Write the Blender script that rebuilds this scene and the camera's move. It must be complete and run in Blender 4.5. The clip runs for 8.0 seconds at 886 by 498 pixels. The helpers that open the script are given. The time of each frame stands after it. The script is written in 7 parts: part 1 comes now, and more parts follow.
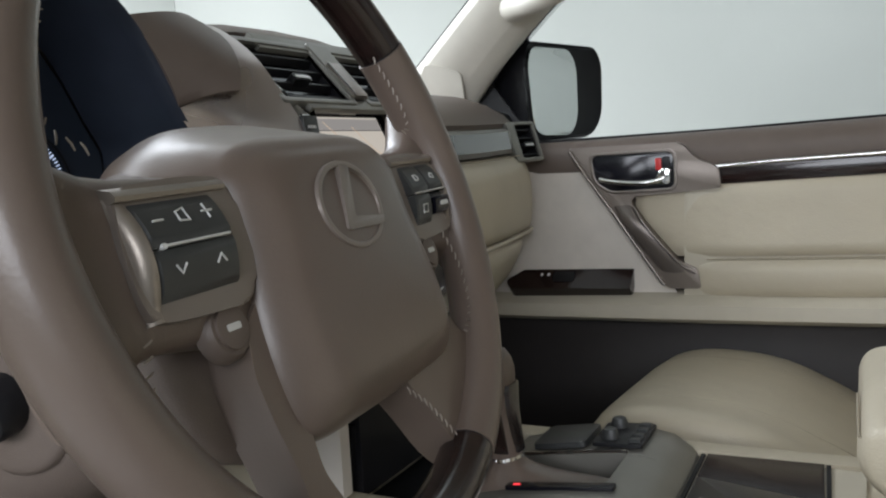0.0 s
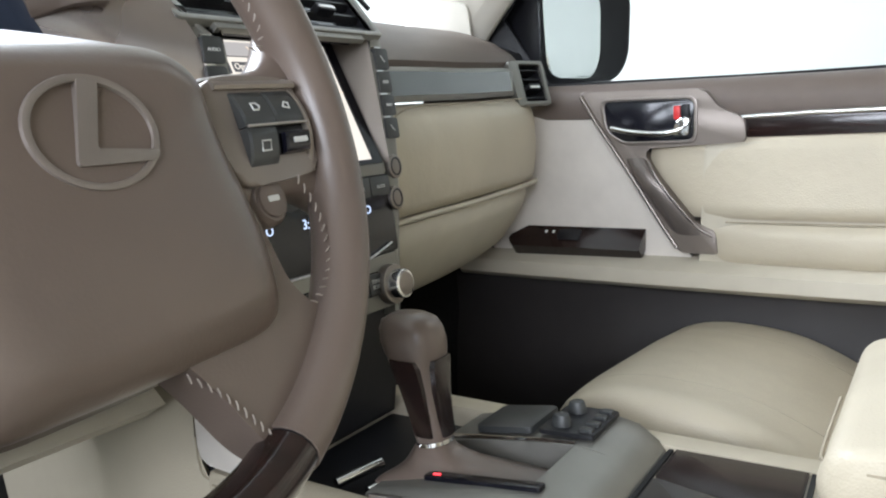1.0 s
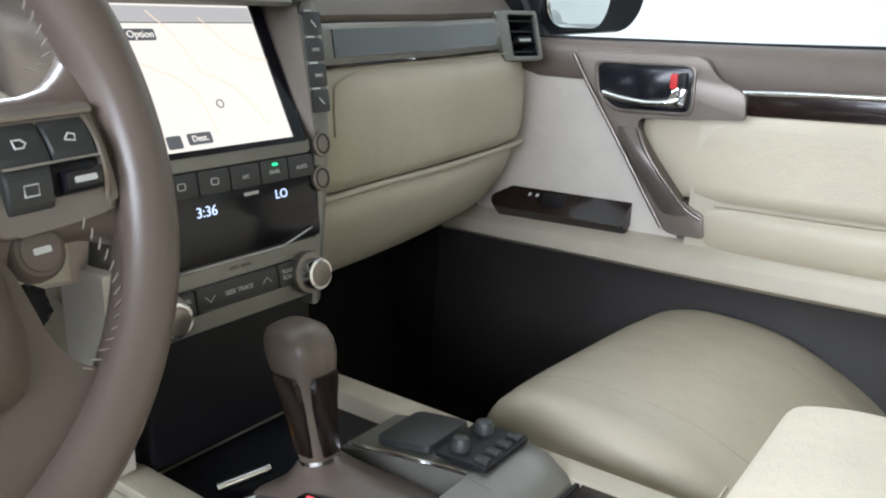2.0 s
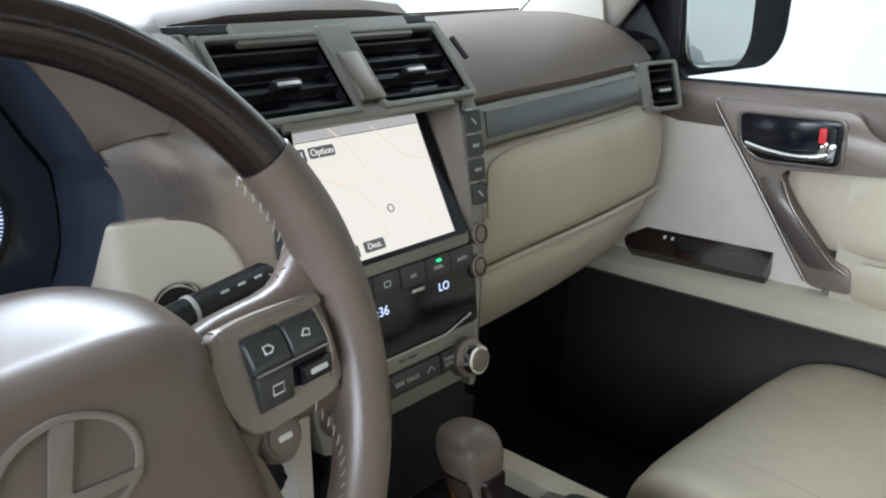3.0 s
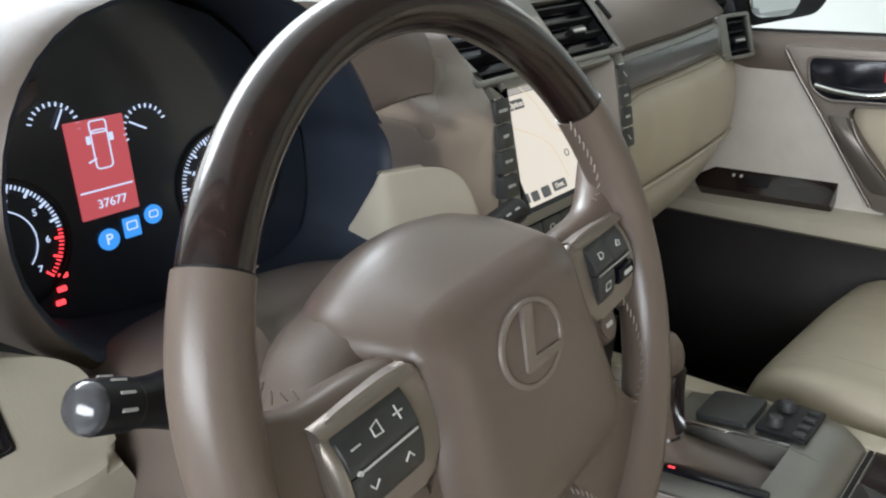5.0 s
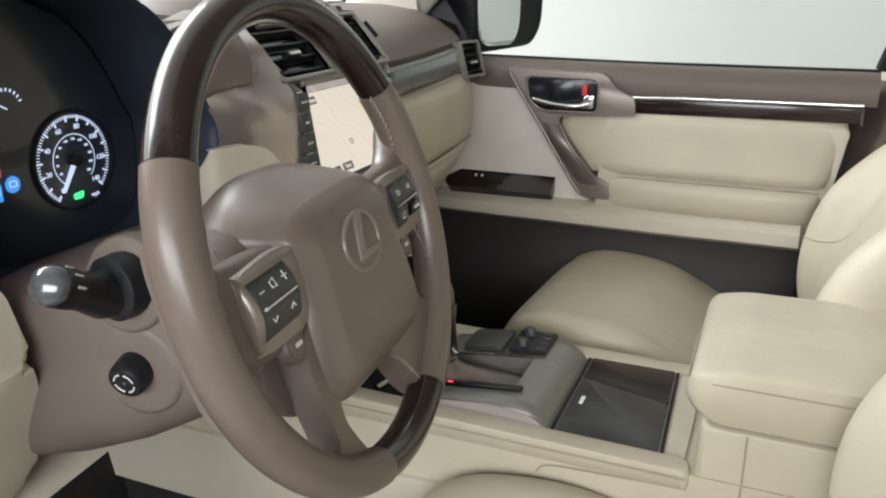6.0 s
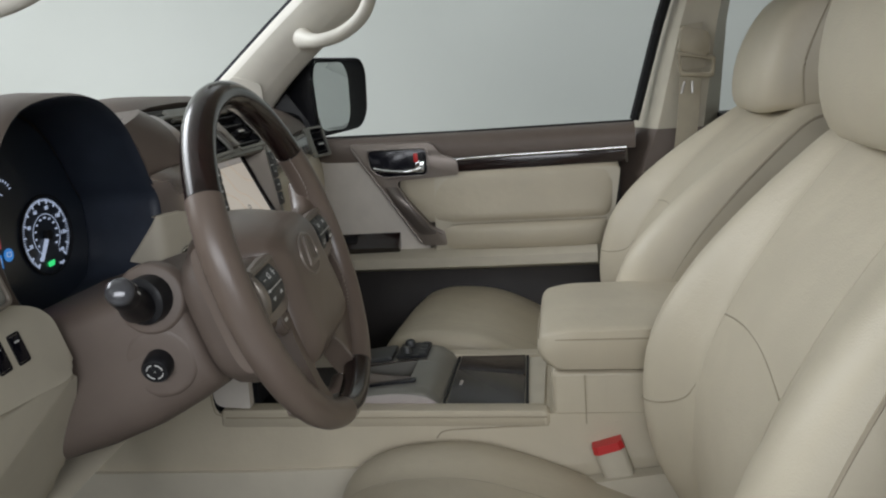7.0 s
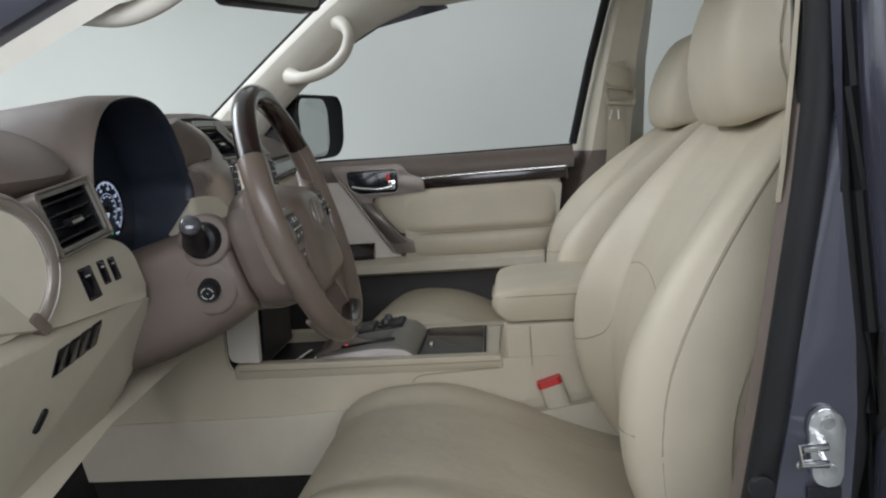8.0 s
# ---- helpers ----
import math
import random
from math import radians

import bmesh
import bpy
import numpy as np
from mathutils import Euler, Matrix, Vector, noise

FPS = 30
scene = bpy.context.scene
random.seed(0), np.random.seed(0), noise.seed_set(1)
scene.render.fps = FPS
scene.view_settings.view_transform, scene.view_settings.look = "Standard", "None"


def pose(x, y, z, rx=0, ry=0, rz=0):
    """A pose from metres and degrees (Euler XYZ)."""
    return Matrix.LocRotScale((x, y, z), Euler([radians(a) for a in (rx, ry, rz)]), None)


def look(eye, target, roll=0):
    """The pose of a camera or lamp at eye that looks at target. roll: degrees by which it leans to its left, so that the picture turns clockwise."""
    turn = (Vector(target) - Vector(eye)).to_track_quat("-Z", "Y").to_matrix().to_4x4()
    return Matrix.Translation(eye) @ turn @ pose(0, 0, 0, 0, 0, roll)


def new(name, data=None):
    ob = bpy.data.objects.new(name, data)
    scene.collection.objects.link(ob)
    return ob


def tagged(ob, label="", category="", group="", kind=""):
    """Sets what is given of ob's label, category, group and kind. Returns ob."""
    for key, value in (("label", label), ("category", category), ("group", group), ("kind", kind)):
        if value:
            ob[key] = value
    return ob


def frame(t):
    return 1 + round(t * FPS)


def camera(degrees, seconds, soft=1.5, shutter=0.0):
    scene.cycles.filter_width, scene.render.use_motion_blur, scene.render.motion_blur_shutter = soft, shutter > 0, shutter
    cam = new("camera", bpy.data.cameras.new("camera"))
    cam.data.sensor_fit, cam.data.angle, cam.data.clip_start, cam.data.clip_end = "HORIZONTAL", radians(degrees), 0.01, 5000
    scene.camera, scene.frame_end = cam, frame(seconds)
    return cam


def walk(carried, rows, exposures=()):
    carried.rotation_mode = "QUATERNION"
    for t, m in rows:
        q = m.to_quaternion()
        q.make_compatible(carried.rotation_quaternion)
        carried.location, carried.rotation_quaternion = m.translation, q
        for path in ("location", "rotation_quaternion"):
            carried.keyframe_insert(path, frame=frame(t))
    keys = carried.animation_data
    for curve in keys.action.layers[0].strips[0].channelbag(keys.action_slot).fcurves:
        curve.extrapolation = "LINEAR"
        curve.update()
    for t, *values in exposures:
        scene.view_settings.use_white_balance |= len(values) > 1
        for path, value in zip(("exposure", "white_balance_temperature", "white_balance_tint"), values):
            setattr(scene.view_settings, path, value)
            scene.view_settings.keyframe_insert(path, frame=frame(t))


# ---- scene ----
cam = camera(57.3, 8.0, soft=2.1)
PATH = [
    (0, (0.25, -0.36, 1.201), (-0.677, 1.4, 0.992), -4.5),
    (0.5, (0.273, -0.296, 1.193), (-0.771, 1.39, 0.93), -4.1),
    (1, (0.299, -0.202, 1.183), (-0.763, 1.461, 0.861), -2.8),
    (1.2, (0.309, -0.172, 1.182), (-0.764, 1.471, 0.796), -1.1),
    (2.3, (0.36, -0.051, 1.291), (-0.797, 1.474, 0.711), 1.3),
    (2.5, (0.351, -0.05, 1.317), (-0.837, 1.443, 0.72), 1.5),
    (3, (0.312, -0.099, 1.368), (-1.002, 1.279, 0.755), -1.0),
    (3.5, (0.286, -0.142, 1.392), (-1.034, 1.221, 0.757), -1.2),
    (4, (0.25, -0.203, 1.396), (-1.052, 1.162, 0.733), -2.7),
    (4.5, (0.229, -0.256, 1.396), (-1.05, 1.119, 0.709), -3.3),
    (4.7, (0.225, -0.285, 1.396), (-1.042, 1.098, 0.7), -3.3),
    (5.8, (0.298, -0.478, 1.377), (-0.634, 1.149, 0.682), -0.4),
    (6, (0.301, -0.534, 1.38), (-0.435, 1.214, 0.744), -0.2),
    (6.5, (0.294, -0.671, 1.384), (-0.168, 1.202, 0.856), -1.1),
    (7, (0.296, -0.846, 1.373), (-0.019, 1.08, 0.938), -4.4),
    (7.5, (0.316, -1.021, 1.337), (0.056, 0.935, 1.015), -5.1),
    (8, (0.316, -1.172, 1.295), (0.102, 0.795, 0.999), -4.6),
]
walk(cam, [(t, look(eye, target, roll)) for t, eye, target, roll in PATH],
     exposures=[(0.0, -0.15, 6150, 13), (0.5, 0.22, 6150, 14), (1.0, 0.88, 5950, 13), (2.5, 0.92, 5780, 12), (3.0, 0.68, 5750, 11), (3.5, 0.38, 5850, 11), (4.0, 0.30, 5900, 11), (4.5, 0.47, 5980, 11), (6.0, 0.40, 6450, 13), (6.5, -0.15, 6350, 13), (7.0, -0.57, 6320, 13), (7.5, -0.53, 6280, 13), (8.0, -0.53, 6200, 14)])

# ---- world and light ----
world = bpy.data.worlds.new("studio_world")
scene.world = world
world.use_nodes = True
world.node_tree.nodes["Background"].inputs["Color"].default_value = (0.93, 0.97, 1.0, 1)
world.node_tree.nodes["Background"].inputs["Strength"].default_value = 0.2


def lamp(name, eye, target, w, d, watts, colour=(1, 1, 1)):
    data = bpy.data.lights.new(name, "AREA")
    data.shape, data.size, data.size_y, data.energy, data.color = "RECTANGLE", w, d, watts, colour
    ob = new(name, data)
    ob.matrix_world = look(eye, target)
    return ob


# unseen fill lamps, added and tuned to brighten the cabin from three sides
lamp("unseen_fill_left", (0.5, -2.7, 2.0), (0.0, 0.0, 1.1), 2.6, 1.0, 80, (0.96, 0.985, 1.0))
lamp("unseen_fill_front", (-2.7, 0.3, 3.25), (0.2, 0.0, 1.1), 3.4, 1.2, 150, (0.94, 0.98, 1.0))
lamp("unseen_fill_right", (0.2, 3.0, 3.35), (0.2, 1.6, 1.0), 3.2, 0.9, 8, (0.92, 0.99, 1.0))
# one more unseen lamp, added only to whiten the wall beyond the windscreen
lamp("unseen_fill_wall", (-3.0, 0.2, 3.4), (-4.5, 0.2, 1.5), 4.5, 0.6, 250, (0.97, 0.99, 1.0))
scene.view_settings.exposure = 0.0

# ---- materials ----


def material(name, colour, rough=0.5, metal=0.0, vary=0.08, scale=30.0, bump=0.1, bump_scale=400.0, spec=0.5, coat=0.0, second=None):
    m = bpy.data.materials.new(name)
    m.use_nodes = True
    nt = m.node_tree
    b = nt.nodes["Principled BSDF"]
    co = nt.nodes.new("ShaderNodeTexCoord")
    n1 = nt.nodes.new("ShaderNodeTexNoise")
    n1.inputs["Scale"].default_value, n1.inputs["Detail"].default_value = scale, 4
    nt.links.new(co.outputs["Object"], n1.inputs["Vector"])
    ramp = nt.nodes.new("ShaderNodeValToRGB")
    lo = [c * (1 - vary) for c in colour]
    hi = [min(1, c * (1 + vary)) for c in colour] if second is None else list(second)
    ramp.color_ramp.elements[0].color, ramp.color_ramp.elements[1].color = (*lo, 1), (*hi, 1)
    ramp.color_ramp.elements[0].position, ramp.color_ramp.elements[1].position = 0.3, 0.7
    nt.links.new(n1.outputs["Fac"], ramp.inputs["Fac"])
    nt.links.new(ramp.outputs["Color"], b.inputs["Base Color"])
    b.inputs["Metallic"].default_value = metal
    b.inputs["Specular IOR Level"].default_value = spec
    b.inputs["Coat Weight"].default_value = coat
    b.inputs["Coat Roughness"].default_value = 0.09
    n2 = nt.nodes.new("ShaderNodeTexNoise")
    n2.inputs["Scale"].default_value, n2.inputs["Detail"].default_value = scale * 0.25, 3
    nt.links.new(co.outputs["Object"], n2.inputs["Vector"])
    mr = nt.nodes.new("ShaderNodeMapRange")
    mr.inputs["To Min"].default_value, mr.inputs["To Max"].default_value = max(0.02, rough * 0.85), min(1, rough * 1.15)
    nt.links.new(n2.outputs["Fac"], mr.inputs["Value"])
    nt.links.new(mr.outputs["Result"], b.inputs["Roughness"])
    if bump:
        n3 = nt.nodes.new("ShaderNodeTexNoise")
        n3.inputs["Scale"].default_value, n3.inputs["Detail"].default_value = bump_scale, 2
        nt.links.new(co.outputs["Object"], n3.inputs["Vector"])
        bp = nt.nodes.new("ShaderNodeBump")
        bp.inputs["Strength"].default_value, bp.inputs["Distance"].default_value = bump, 0.001
        nt.links.new(n3.outputs["Fac"], bp.inputs["Height"])
        nt.links.new(bp.outputs["Normal"], b.inputs["Normal"])
    return m


def leather(name, colour, rough, pebble=0.35, crease=0.25):
    """Grained leather: cells for the grain, slow waves for the soft creases."""
    m = material(name, colour, rough, vary=0.05, scale=9.0, bump=0.0)
    nt = m.node_tree
    b = nt.nodes["Principled BSDF"]
    co = nt.nodes["Texture Coordinate"]
    v = nt.nodes.new("ShaderNodeTexVoronoi")
    v.inputs["Scale"].default_value = 520
    w = nt.nodes.new("ShaderNodeTexNoise")
    w.inputs["Scale"].default_value, w.inputs["Detail"].default_value = 16, 3
    for n in (v, w):
        nt.links.new(co.outputs["Object"], n.inputs["Vector"])
    b1, b2 = nt.nodes.new("ShaderNodeBump"), nt.nodes.new("ShaderNodeBump")
    b1.inputs["Strength"].default_value, b1.inputs["Distance"].default_value = crease, 0.004
    b2.inputs["Strength"].default_value, b2.inputs["Distance"].default_value = pebble, 0.0006
    nt.links.new(w.outputs["Fac"], b1.inputs["Height"])
    nt.links.new(v.outputs["Distance"], b2.inputs["Height"])
    nt.links.new(b1.outputs["Normal"], b2.inputs["Normal"])
    nt.links.new(b2.outputs["Normal"], b.inputs["Normal"])
    return m


def wood(name, dark, light):
    m = material(name, dark, 0.22, vary=0.3, scale=6.0, bump=0.0, spec=0.3, coat=0.45)
    nt = m.node_tree
    co = nt.nodes["Texture Coordinate"]
    mp = nt.nodes.new("ShaderNodeMapping")
    mp.inputs["Scale"].default_value = (4, 40, 40)
    n = nt.nodes.new("ShaderNodeTexNoise")
    n.inputs["Scale"].default_value, n.inputs["Detail"].default_value, n.inputs["Distortion"].default_value = 3, 6, 0.6
    r = nt.nodes.new("ShaderNodeValToRGB")
    r.color_ramp.elements[0].color, r.color_ramp.elements[1].color = (*dark, 1), (*light, 1)
    r.color_ramp.elements[0].position, r.color_ramp.elements[1].position = 0.38, 0.75
    nt.links.new(co.outputs["Object"], mp.inputs["Vector"])
    nt.links.new(mp.outputs["Vector"], n.inputs["Vector"])
    nt.links.new(n.outputs["Fac"], r.inputs["Fac"])
    nt.links.new(r.outputs["Color"], nt.nodes["Principled BSDF"].inputs["Base Color"])
    return m


def glow(name, colour, strength):
    m = bpy.data.materials.new(name)
    m.use_nodes = True
    b = m.node_tree.nodes["Principled BSDF"]
    b.inputs["Base Color"].default_value = (0.02, 0.02, 0.02, 1)
    b.inputs["Emission Color"].default_value = (*colour, 1)
    b.inputs["Emission Strength"].default_value = strength
    b.inputs["Roughness"].default_value = 0.3
    return m


CREAM = leather("cream_leather", (0.50, 0.445, 0.34), 0.47, pebble=0.4, crease=0.68)
CREAM_PLASTIC = material("cream_plastic", (0.53, 0.485, 0.39), 0.5, vary=0.03, bump=0.12, bump_scale=900)
PALE_TRIM = material("pale_cream_plastic", (0.68, 0.645, 0.57), 0.5, vary=0.03, bump=0.12, bump_scale=900)
FABRIC = material("pale_door_insert", (0.66, 0.61, 0.55), 0.6, vary=0.04, bump=0.2, bump_scale=1200)
BROWN_LEATHER = leather("brown_leather", (0.140, 0.107, 0.087), 0.33, pebble=0.07, crease=0.03)
BROWN = material("brown_soft_plastic", (0.135, 0.105, 0.087), 0.50, vary=0.05, bump=0.25, bump_scale=1100, spec=0.5)
BROWN_GLOSS = material("brown_metallic_plastic", (0.42, 0.375, 0.36), 0.29, metal=0.82, vary=0.03, bump=0.0)
SILVER = material("satin_grey_paint", (0.235, 0.228, 0.205), 0.40, metal=0.5, vary=0.04, bump=0.03)
BRONZE = material("satin_bronze_paint", (0.25, 0.220, 0.198), 0.32, metal=0.80, vary=0.04, bump=0.03)
SWITCH_TRIM = material("taupe_satin_trim", (0.235, 0.200, 0.175), 0.38, metal=0.35, vary=0.04, bump=0.03)
SATIN_TAUPE = material("satin_champagne_paint", (0.27, 0.235, 0.20), 0.36, metal=0.55, vary=0.04, bump=0.03)
SMOKE = material("smoke_grey_cap", (0.085, 0.085, 0.092), 0.16, metal=0.3, vary=0.05, bump=0.0, coat=0.5)
DARK_BRONZE = material("dark_bronze_paint", (0.15, 0.128, 0.113), 0.33, metal=0.45, vary=0.05, bump=0.0)
CHROME_SATIN = material("satin_chrome", (0.66, 0.64, 0.62), 0.38, metal=1.0, vary=0.03, bump=0.0)
# blue lift in this black stands in for haze on the instrument lens
WELL_BLACK = material("black_plastic_lens_haze", (0.027, 0.034, 0.050), 0.42, vary=0.1, bump=0.1, bump_scale=900)
CHROME = material("chrome", (0.80, 0.80, 0.80), 0.12, metal=1.0, vary=0.02, bump=0.0)
STEEL = material("zinc_steel", (0.55, 0.56, 0.57), 0.3, metal=1.0, vary=0.1, scale=60, bump=0.1)
BLACK = material("black_plastic", (0.010, 0.010, 0.012), 0.42, vary=0.15, bump=0.15, bump_scale=900, spec=0.35)
# navy tint puts the lens's bluish glare into the dial's colour
DIAL_FACE = material("black_dial_face_lens_haze", (0.020, 0.027, 0.040), 0.3, vary=0.1, bump=0.0, coat=0.4)
BLACK_GLOSS = material("black_gloss", (0.006, 0.006, 0.010), 0.14, vary=0.1, bump=0.0, spec=0.4)
DARK_BUTTON = material("dark_grey_button", (0.040, 0.042, 0.042), 0.42, vary=0.08, bump=0.1, bump_scale=900)
DARK_DOOR = material("dark_brown_plastic", (0.026, 0.022, 0.021), 0.55, vary=0.08, bump=0.25, bump_scale=1000)
CARPET = material("black_carpet", (0.012, 0.011, 0.011), 0.95, vary=0.4, scale=200, bump=0.9, bump_scale=600)
RUBBER = material("door_seal_rubber", (0.010, 0.010, 0.011), 0.6, vary=0.1, bump=0.1, spec=0.25)
PAINT = material("dark_violet_grey_car_paint", (0.062, 0.063, 0.086), 0.26, metal=0.4, vary=0.06, scale=3, bump=0.0, coat=0.8)
WOOD = wood("dark_red_brown_wood", (0.013, 0.0078, 0.0070), (0.027, 0.0130, 0.0112))
WOOD_LID = material("dark_satin_wood", (0.014, 0.007, 0.006), 0.24, vary=0.4, scale=14, bump=0.0, spec=0.16)
DARK_SATIN = material("dark_grey_brown_satin", (0.020, 0.017, 0.016), 0.30, vary=0.1, bump=0.05, bump_scale=800)
WHITE_WALL = material("white_wall_paint", (0.66, 0.68, 0.645), 0.7, vary=0.02, scale=1.5, bump=0.1, bump_scale=120)
FLOOR_PAINT = material("grey_floor_paint", (0.42, 0.42, 0.41), 0.4, vary=0.08, scale=2, bump=0.1)
STITCH = material("pale_thread", (0.31, 0.27, 0.235), 0.7, vary=0.05, bump=0.0)
SEAM = material("dark_tan_seam", (0.33, 0.285, 0.21), 0.7, vary=0.05, bump=0.0)
RED = material("red_plastic", (0.55, 0.03, 0.03), 0.4, vary=0.05, bump=0.0)
WHITE_INK = material("white_print", (0.62, 0.62, 0.60), 0.5, vary=0.02, bump=0.0)
GREY_STRIP = material("grey_green_gloss_strip", (0.085, 0.095, 0.095), 0.16, vary=0.1, scale=5, bump=0.0, coat=0.6)
MIRROR = material("mirror_glass", (0.85, 0.88, 0.88), 0.02, metal=1.0, vary=0.0, bump=0.0)
SCREEN = glow("map_display_glow", (1.0, 0.90, 0.74), 0.58)
SCREEN_LINE = glow("map_road_glow", (0.95, 0.74, 0.52), 0.6)
SCREEN_BAR = glow("map_title_glow", (0.86, 0.80, 0.72), 0.36)
SCREEN_TAB = glow("map_button_glow", (0.10, 0.10, 0.10), 0.6)
GLOW_WHITE = glow("dial_white_glow", (0.66, 0.78, 1.0), 0.75)
GLOW_GREEN = glow("green_indicator_glow", (0.05, 0.9, 0.25), 1.2)
GLOW_RED = glow("red_indicator_glow", (1.0, 0.05, 0.06), 1.6)
GLOW_AMBER = glow("amber_indicator_glow", (1.0, 0.45, 0.02), 1.6)
GLOW_BLUE = glow("blue_indicator_glow", (0.05, 0.28, 0.75), 0.9)
GLOW_PANEL = glow("red_display_glow", (0.42, 0.07, 0.08), 0.9)

# ---- building helpers ----


PLACE = [Matrix.Identity(4)]     # where the group now being built stands in the car


def stand(m):
    PLACE[0] = m


def thing(name, loc, label, category, group="", kind=""):
    ob = new(name)
    ob.location = PLACE[0] @ Vector(loc)
    ob.empty_display_size = 0.05
    return tagged(ob, label, category, group, kind)


def part(name, bm, mat, parent, label="", smooth=35.0, subsurf=0):
    """One mesh, built in world metres, under its thing or under a part."""
    me = bpy.data.meshes.new(name)
    bmesh.ops.transform(bm, matrix=PLACE[0], verts=bm.verts)
    bmesh.ops.recalc_face_normals(bm, faces=bm.faces)
    bm.to_mesh(me)
    bm.free()
    me.materials.append(mat)
    if smooth:
        me.shade_smooth()
        me.set_sharp_from_angle(angle=radians(smooth))
    ob = new(name, me)
    if parent is not None:
        ob.parent = parent
        if parent.type == "EMPTY":
            ob.matrix_parent_inverse = Matrix.Translation(parent.location).inverted()
    if subsurf:
        s = ob.modifiers.new("soft", "SUBSURF")
        s.levels = s.render_levels = subsurf
    if label:
        tagged(ob, label)
    return ob


def frame_at(o, u, v):
    """The matrix whose columns are u, v, u x v at o."""
    u, v = Vector(u).normalized(), Vector(v)
    w = u.cross(v).normalized()
    v = w.cross(u)
    return Matrix(((u.x, v.x, w.x, o[0]), (u.y, v.y, w.y, o[1]), (u.z, v.z, w.z, o[2]), (0, 0, 0, 1)))


def rounded(pts, r, n=4):
    """A polygon with rounded corners; r is one radius or one for each corner."""
    out = []
    k = len(pts)
    for i, p in enumerate(pts):
        p = Vector(p)
        a, b = Vector(pts[i - 1]), Vector(pts[(i + 1) % k])
        ri = r[i] if isinstance(r, (list, tuple)) else r
        da, db = (a - p), (b - p)
        la, lb = da.length, db.length
        if ri <= 0 or la < 1e-6 or lb < 1e-6:
            out.append(tuple(p))
            continue
        d = min(ri, la * 0.48, lb * 0.48)
        pa, pb = p + da.normalized() * d, p + db.normalized() * d
        for j in range(n + 1):
            t = j / n
            q = pa * (1 - t) ** 2 + p * 2 * t * (1 - t) + pb * t ** 2
            out.append(tuple(q))
    return out


def rect(w, h, r=0.0, cx=0.0, cy=0.0, n=4):
    pts = [(cx - w / 2, cy - h / 2), (cx + w / 2, cy - h / 2), (cx + w / 2, cy + h / 2), (cx - w / 2, cy + h / 2)]
    return rounded(pts, r, n) if r else pts


def prism(pts, depth, m, bevel=0.0, seg=2, bm=None, back=0.0):
    """The polygon in the plane of m, from -back to depth along its normal, with a bevelled front edge."""
    bm2 = bmesh.new()
    lo = [bm2.verts.new(m @ Vector((p[0], p[1], -back))) for p in pts]
    hi = [bm2.verts.new(m @ Vector((p[0], p[1], depth))) for p in pts]
    k = len(pts)
    top = bm2.faces.new(hi)
    bm2.faces.new(lo[::-1])
    for i in range(k):
        bm2.faces.new((lo[i], lo[(i + 1) % k], hi[(i + 1) % k], hi[i]))
    if bevel:
        bmesh.ops.bevel(bm2, geom=list(top.edges), offset=bevel, segments=seg, profile=0.6, affect="EDGES", clamp_overlap=True)
    return merge(bm, bm2)


def merge(bm, bm2):
    if bm is None:
        return bm2
    me = bpy.data.meshes.new("tmp")
    bm2.to_mesh(me)
    bm2.free()
    bm.from_mesh(me)
    bpy.data.meshes.remove(me)
    return bm


def ring_prism(outer, inner, depth, m, bevel=0.0, bm=None, back=0.0):
    """A flat frame between two outlines with equally many points."""
    bm2 = bmesh.new()
    k = len(outer)
    rows = []
    for pts, z in ((outer, -back), (outer, depth), (inner, depth), (inner, -back)):
        rows.append([bm2.verts.new(m @ Vector((p[0], p[1], z))) for p in pts])
    for a, b in zip(rows, rows[1:] + rows[:1]):
        for i in range(k):
            bm2.faces.new((a[i], a[(i + 1) % k], b[(i + 1) % k], b[i]))
    if bevel:
        es = [e for e in bm2.edges if (e.verts[0] in rows[1] and e.verts[1] in rows[1]) or (e.verts[0] in rows[2] and e.verts[1] in rows[2])]
        bmesh.ops.bevel(bm2, geom=es, offset=bevel, segments=2, profile=0.6, affect="EDGES", clamp_overlap=True)
    return merge(bm, bm2)


def loft(loops, closed=True, caps=True, bm=None, cyclic=False):
    """A skin over loops of equally many points."""
    bm2 = bmesh.new()
    rows = [[bm2.verts.new(p) for p in lp] for lp in loops]
    k = len(loops[0])
    pairs = list(zip(rows, rows[1:])) + ([(rows[-1], rows[0])] if cyclic else [])
    for a, b in pairs:
        for i in range(k if closed else k - 1):
            bm2.faces.new((a[i], a[(i + 1) % k], b[(i + 1) % k], b[i]))
    if caps and closed and not cyclic:
        bm2.faces.new(rows[0][::-1])
        bm2.faces.new(rows[-1])
    return merge(bm, bm2)


def tube(path, r, n=8, bm=None, cyclic=False, flat=1.0, up=(0, 0, 1)):
    """A round or flattened rod along a path; r is a radius or one for each point."""
    path = [Vector(p) for p in path]
    loops = []
    k = len(path)
    for i, p in enumerate(path):
        a = path[i - 1] if (i or cyclic) else p
        b = path[(i + 1) % k] if (i < k - 1 or cyclic) else p
        t = (b - a).normalized()
        s = t.cross(Vector(up))
        if s.length < 1e-4:
            s = t.cross(Vector((1, 0, 0)))
        s.normalize()
        q = s.cross(t)
        ri = r[i] if isinstance(r, (list, tuple)) else r
        loops.append([p + s * (ri * math.cos(6.2832 * j / n)) + q * (ri * flat * math.sin(6.2832 * j / n)) for j in range(n)])
    return loft(loops, cyclic=cyclic, bm=bm)


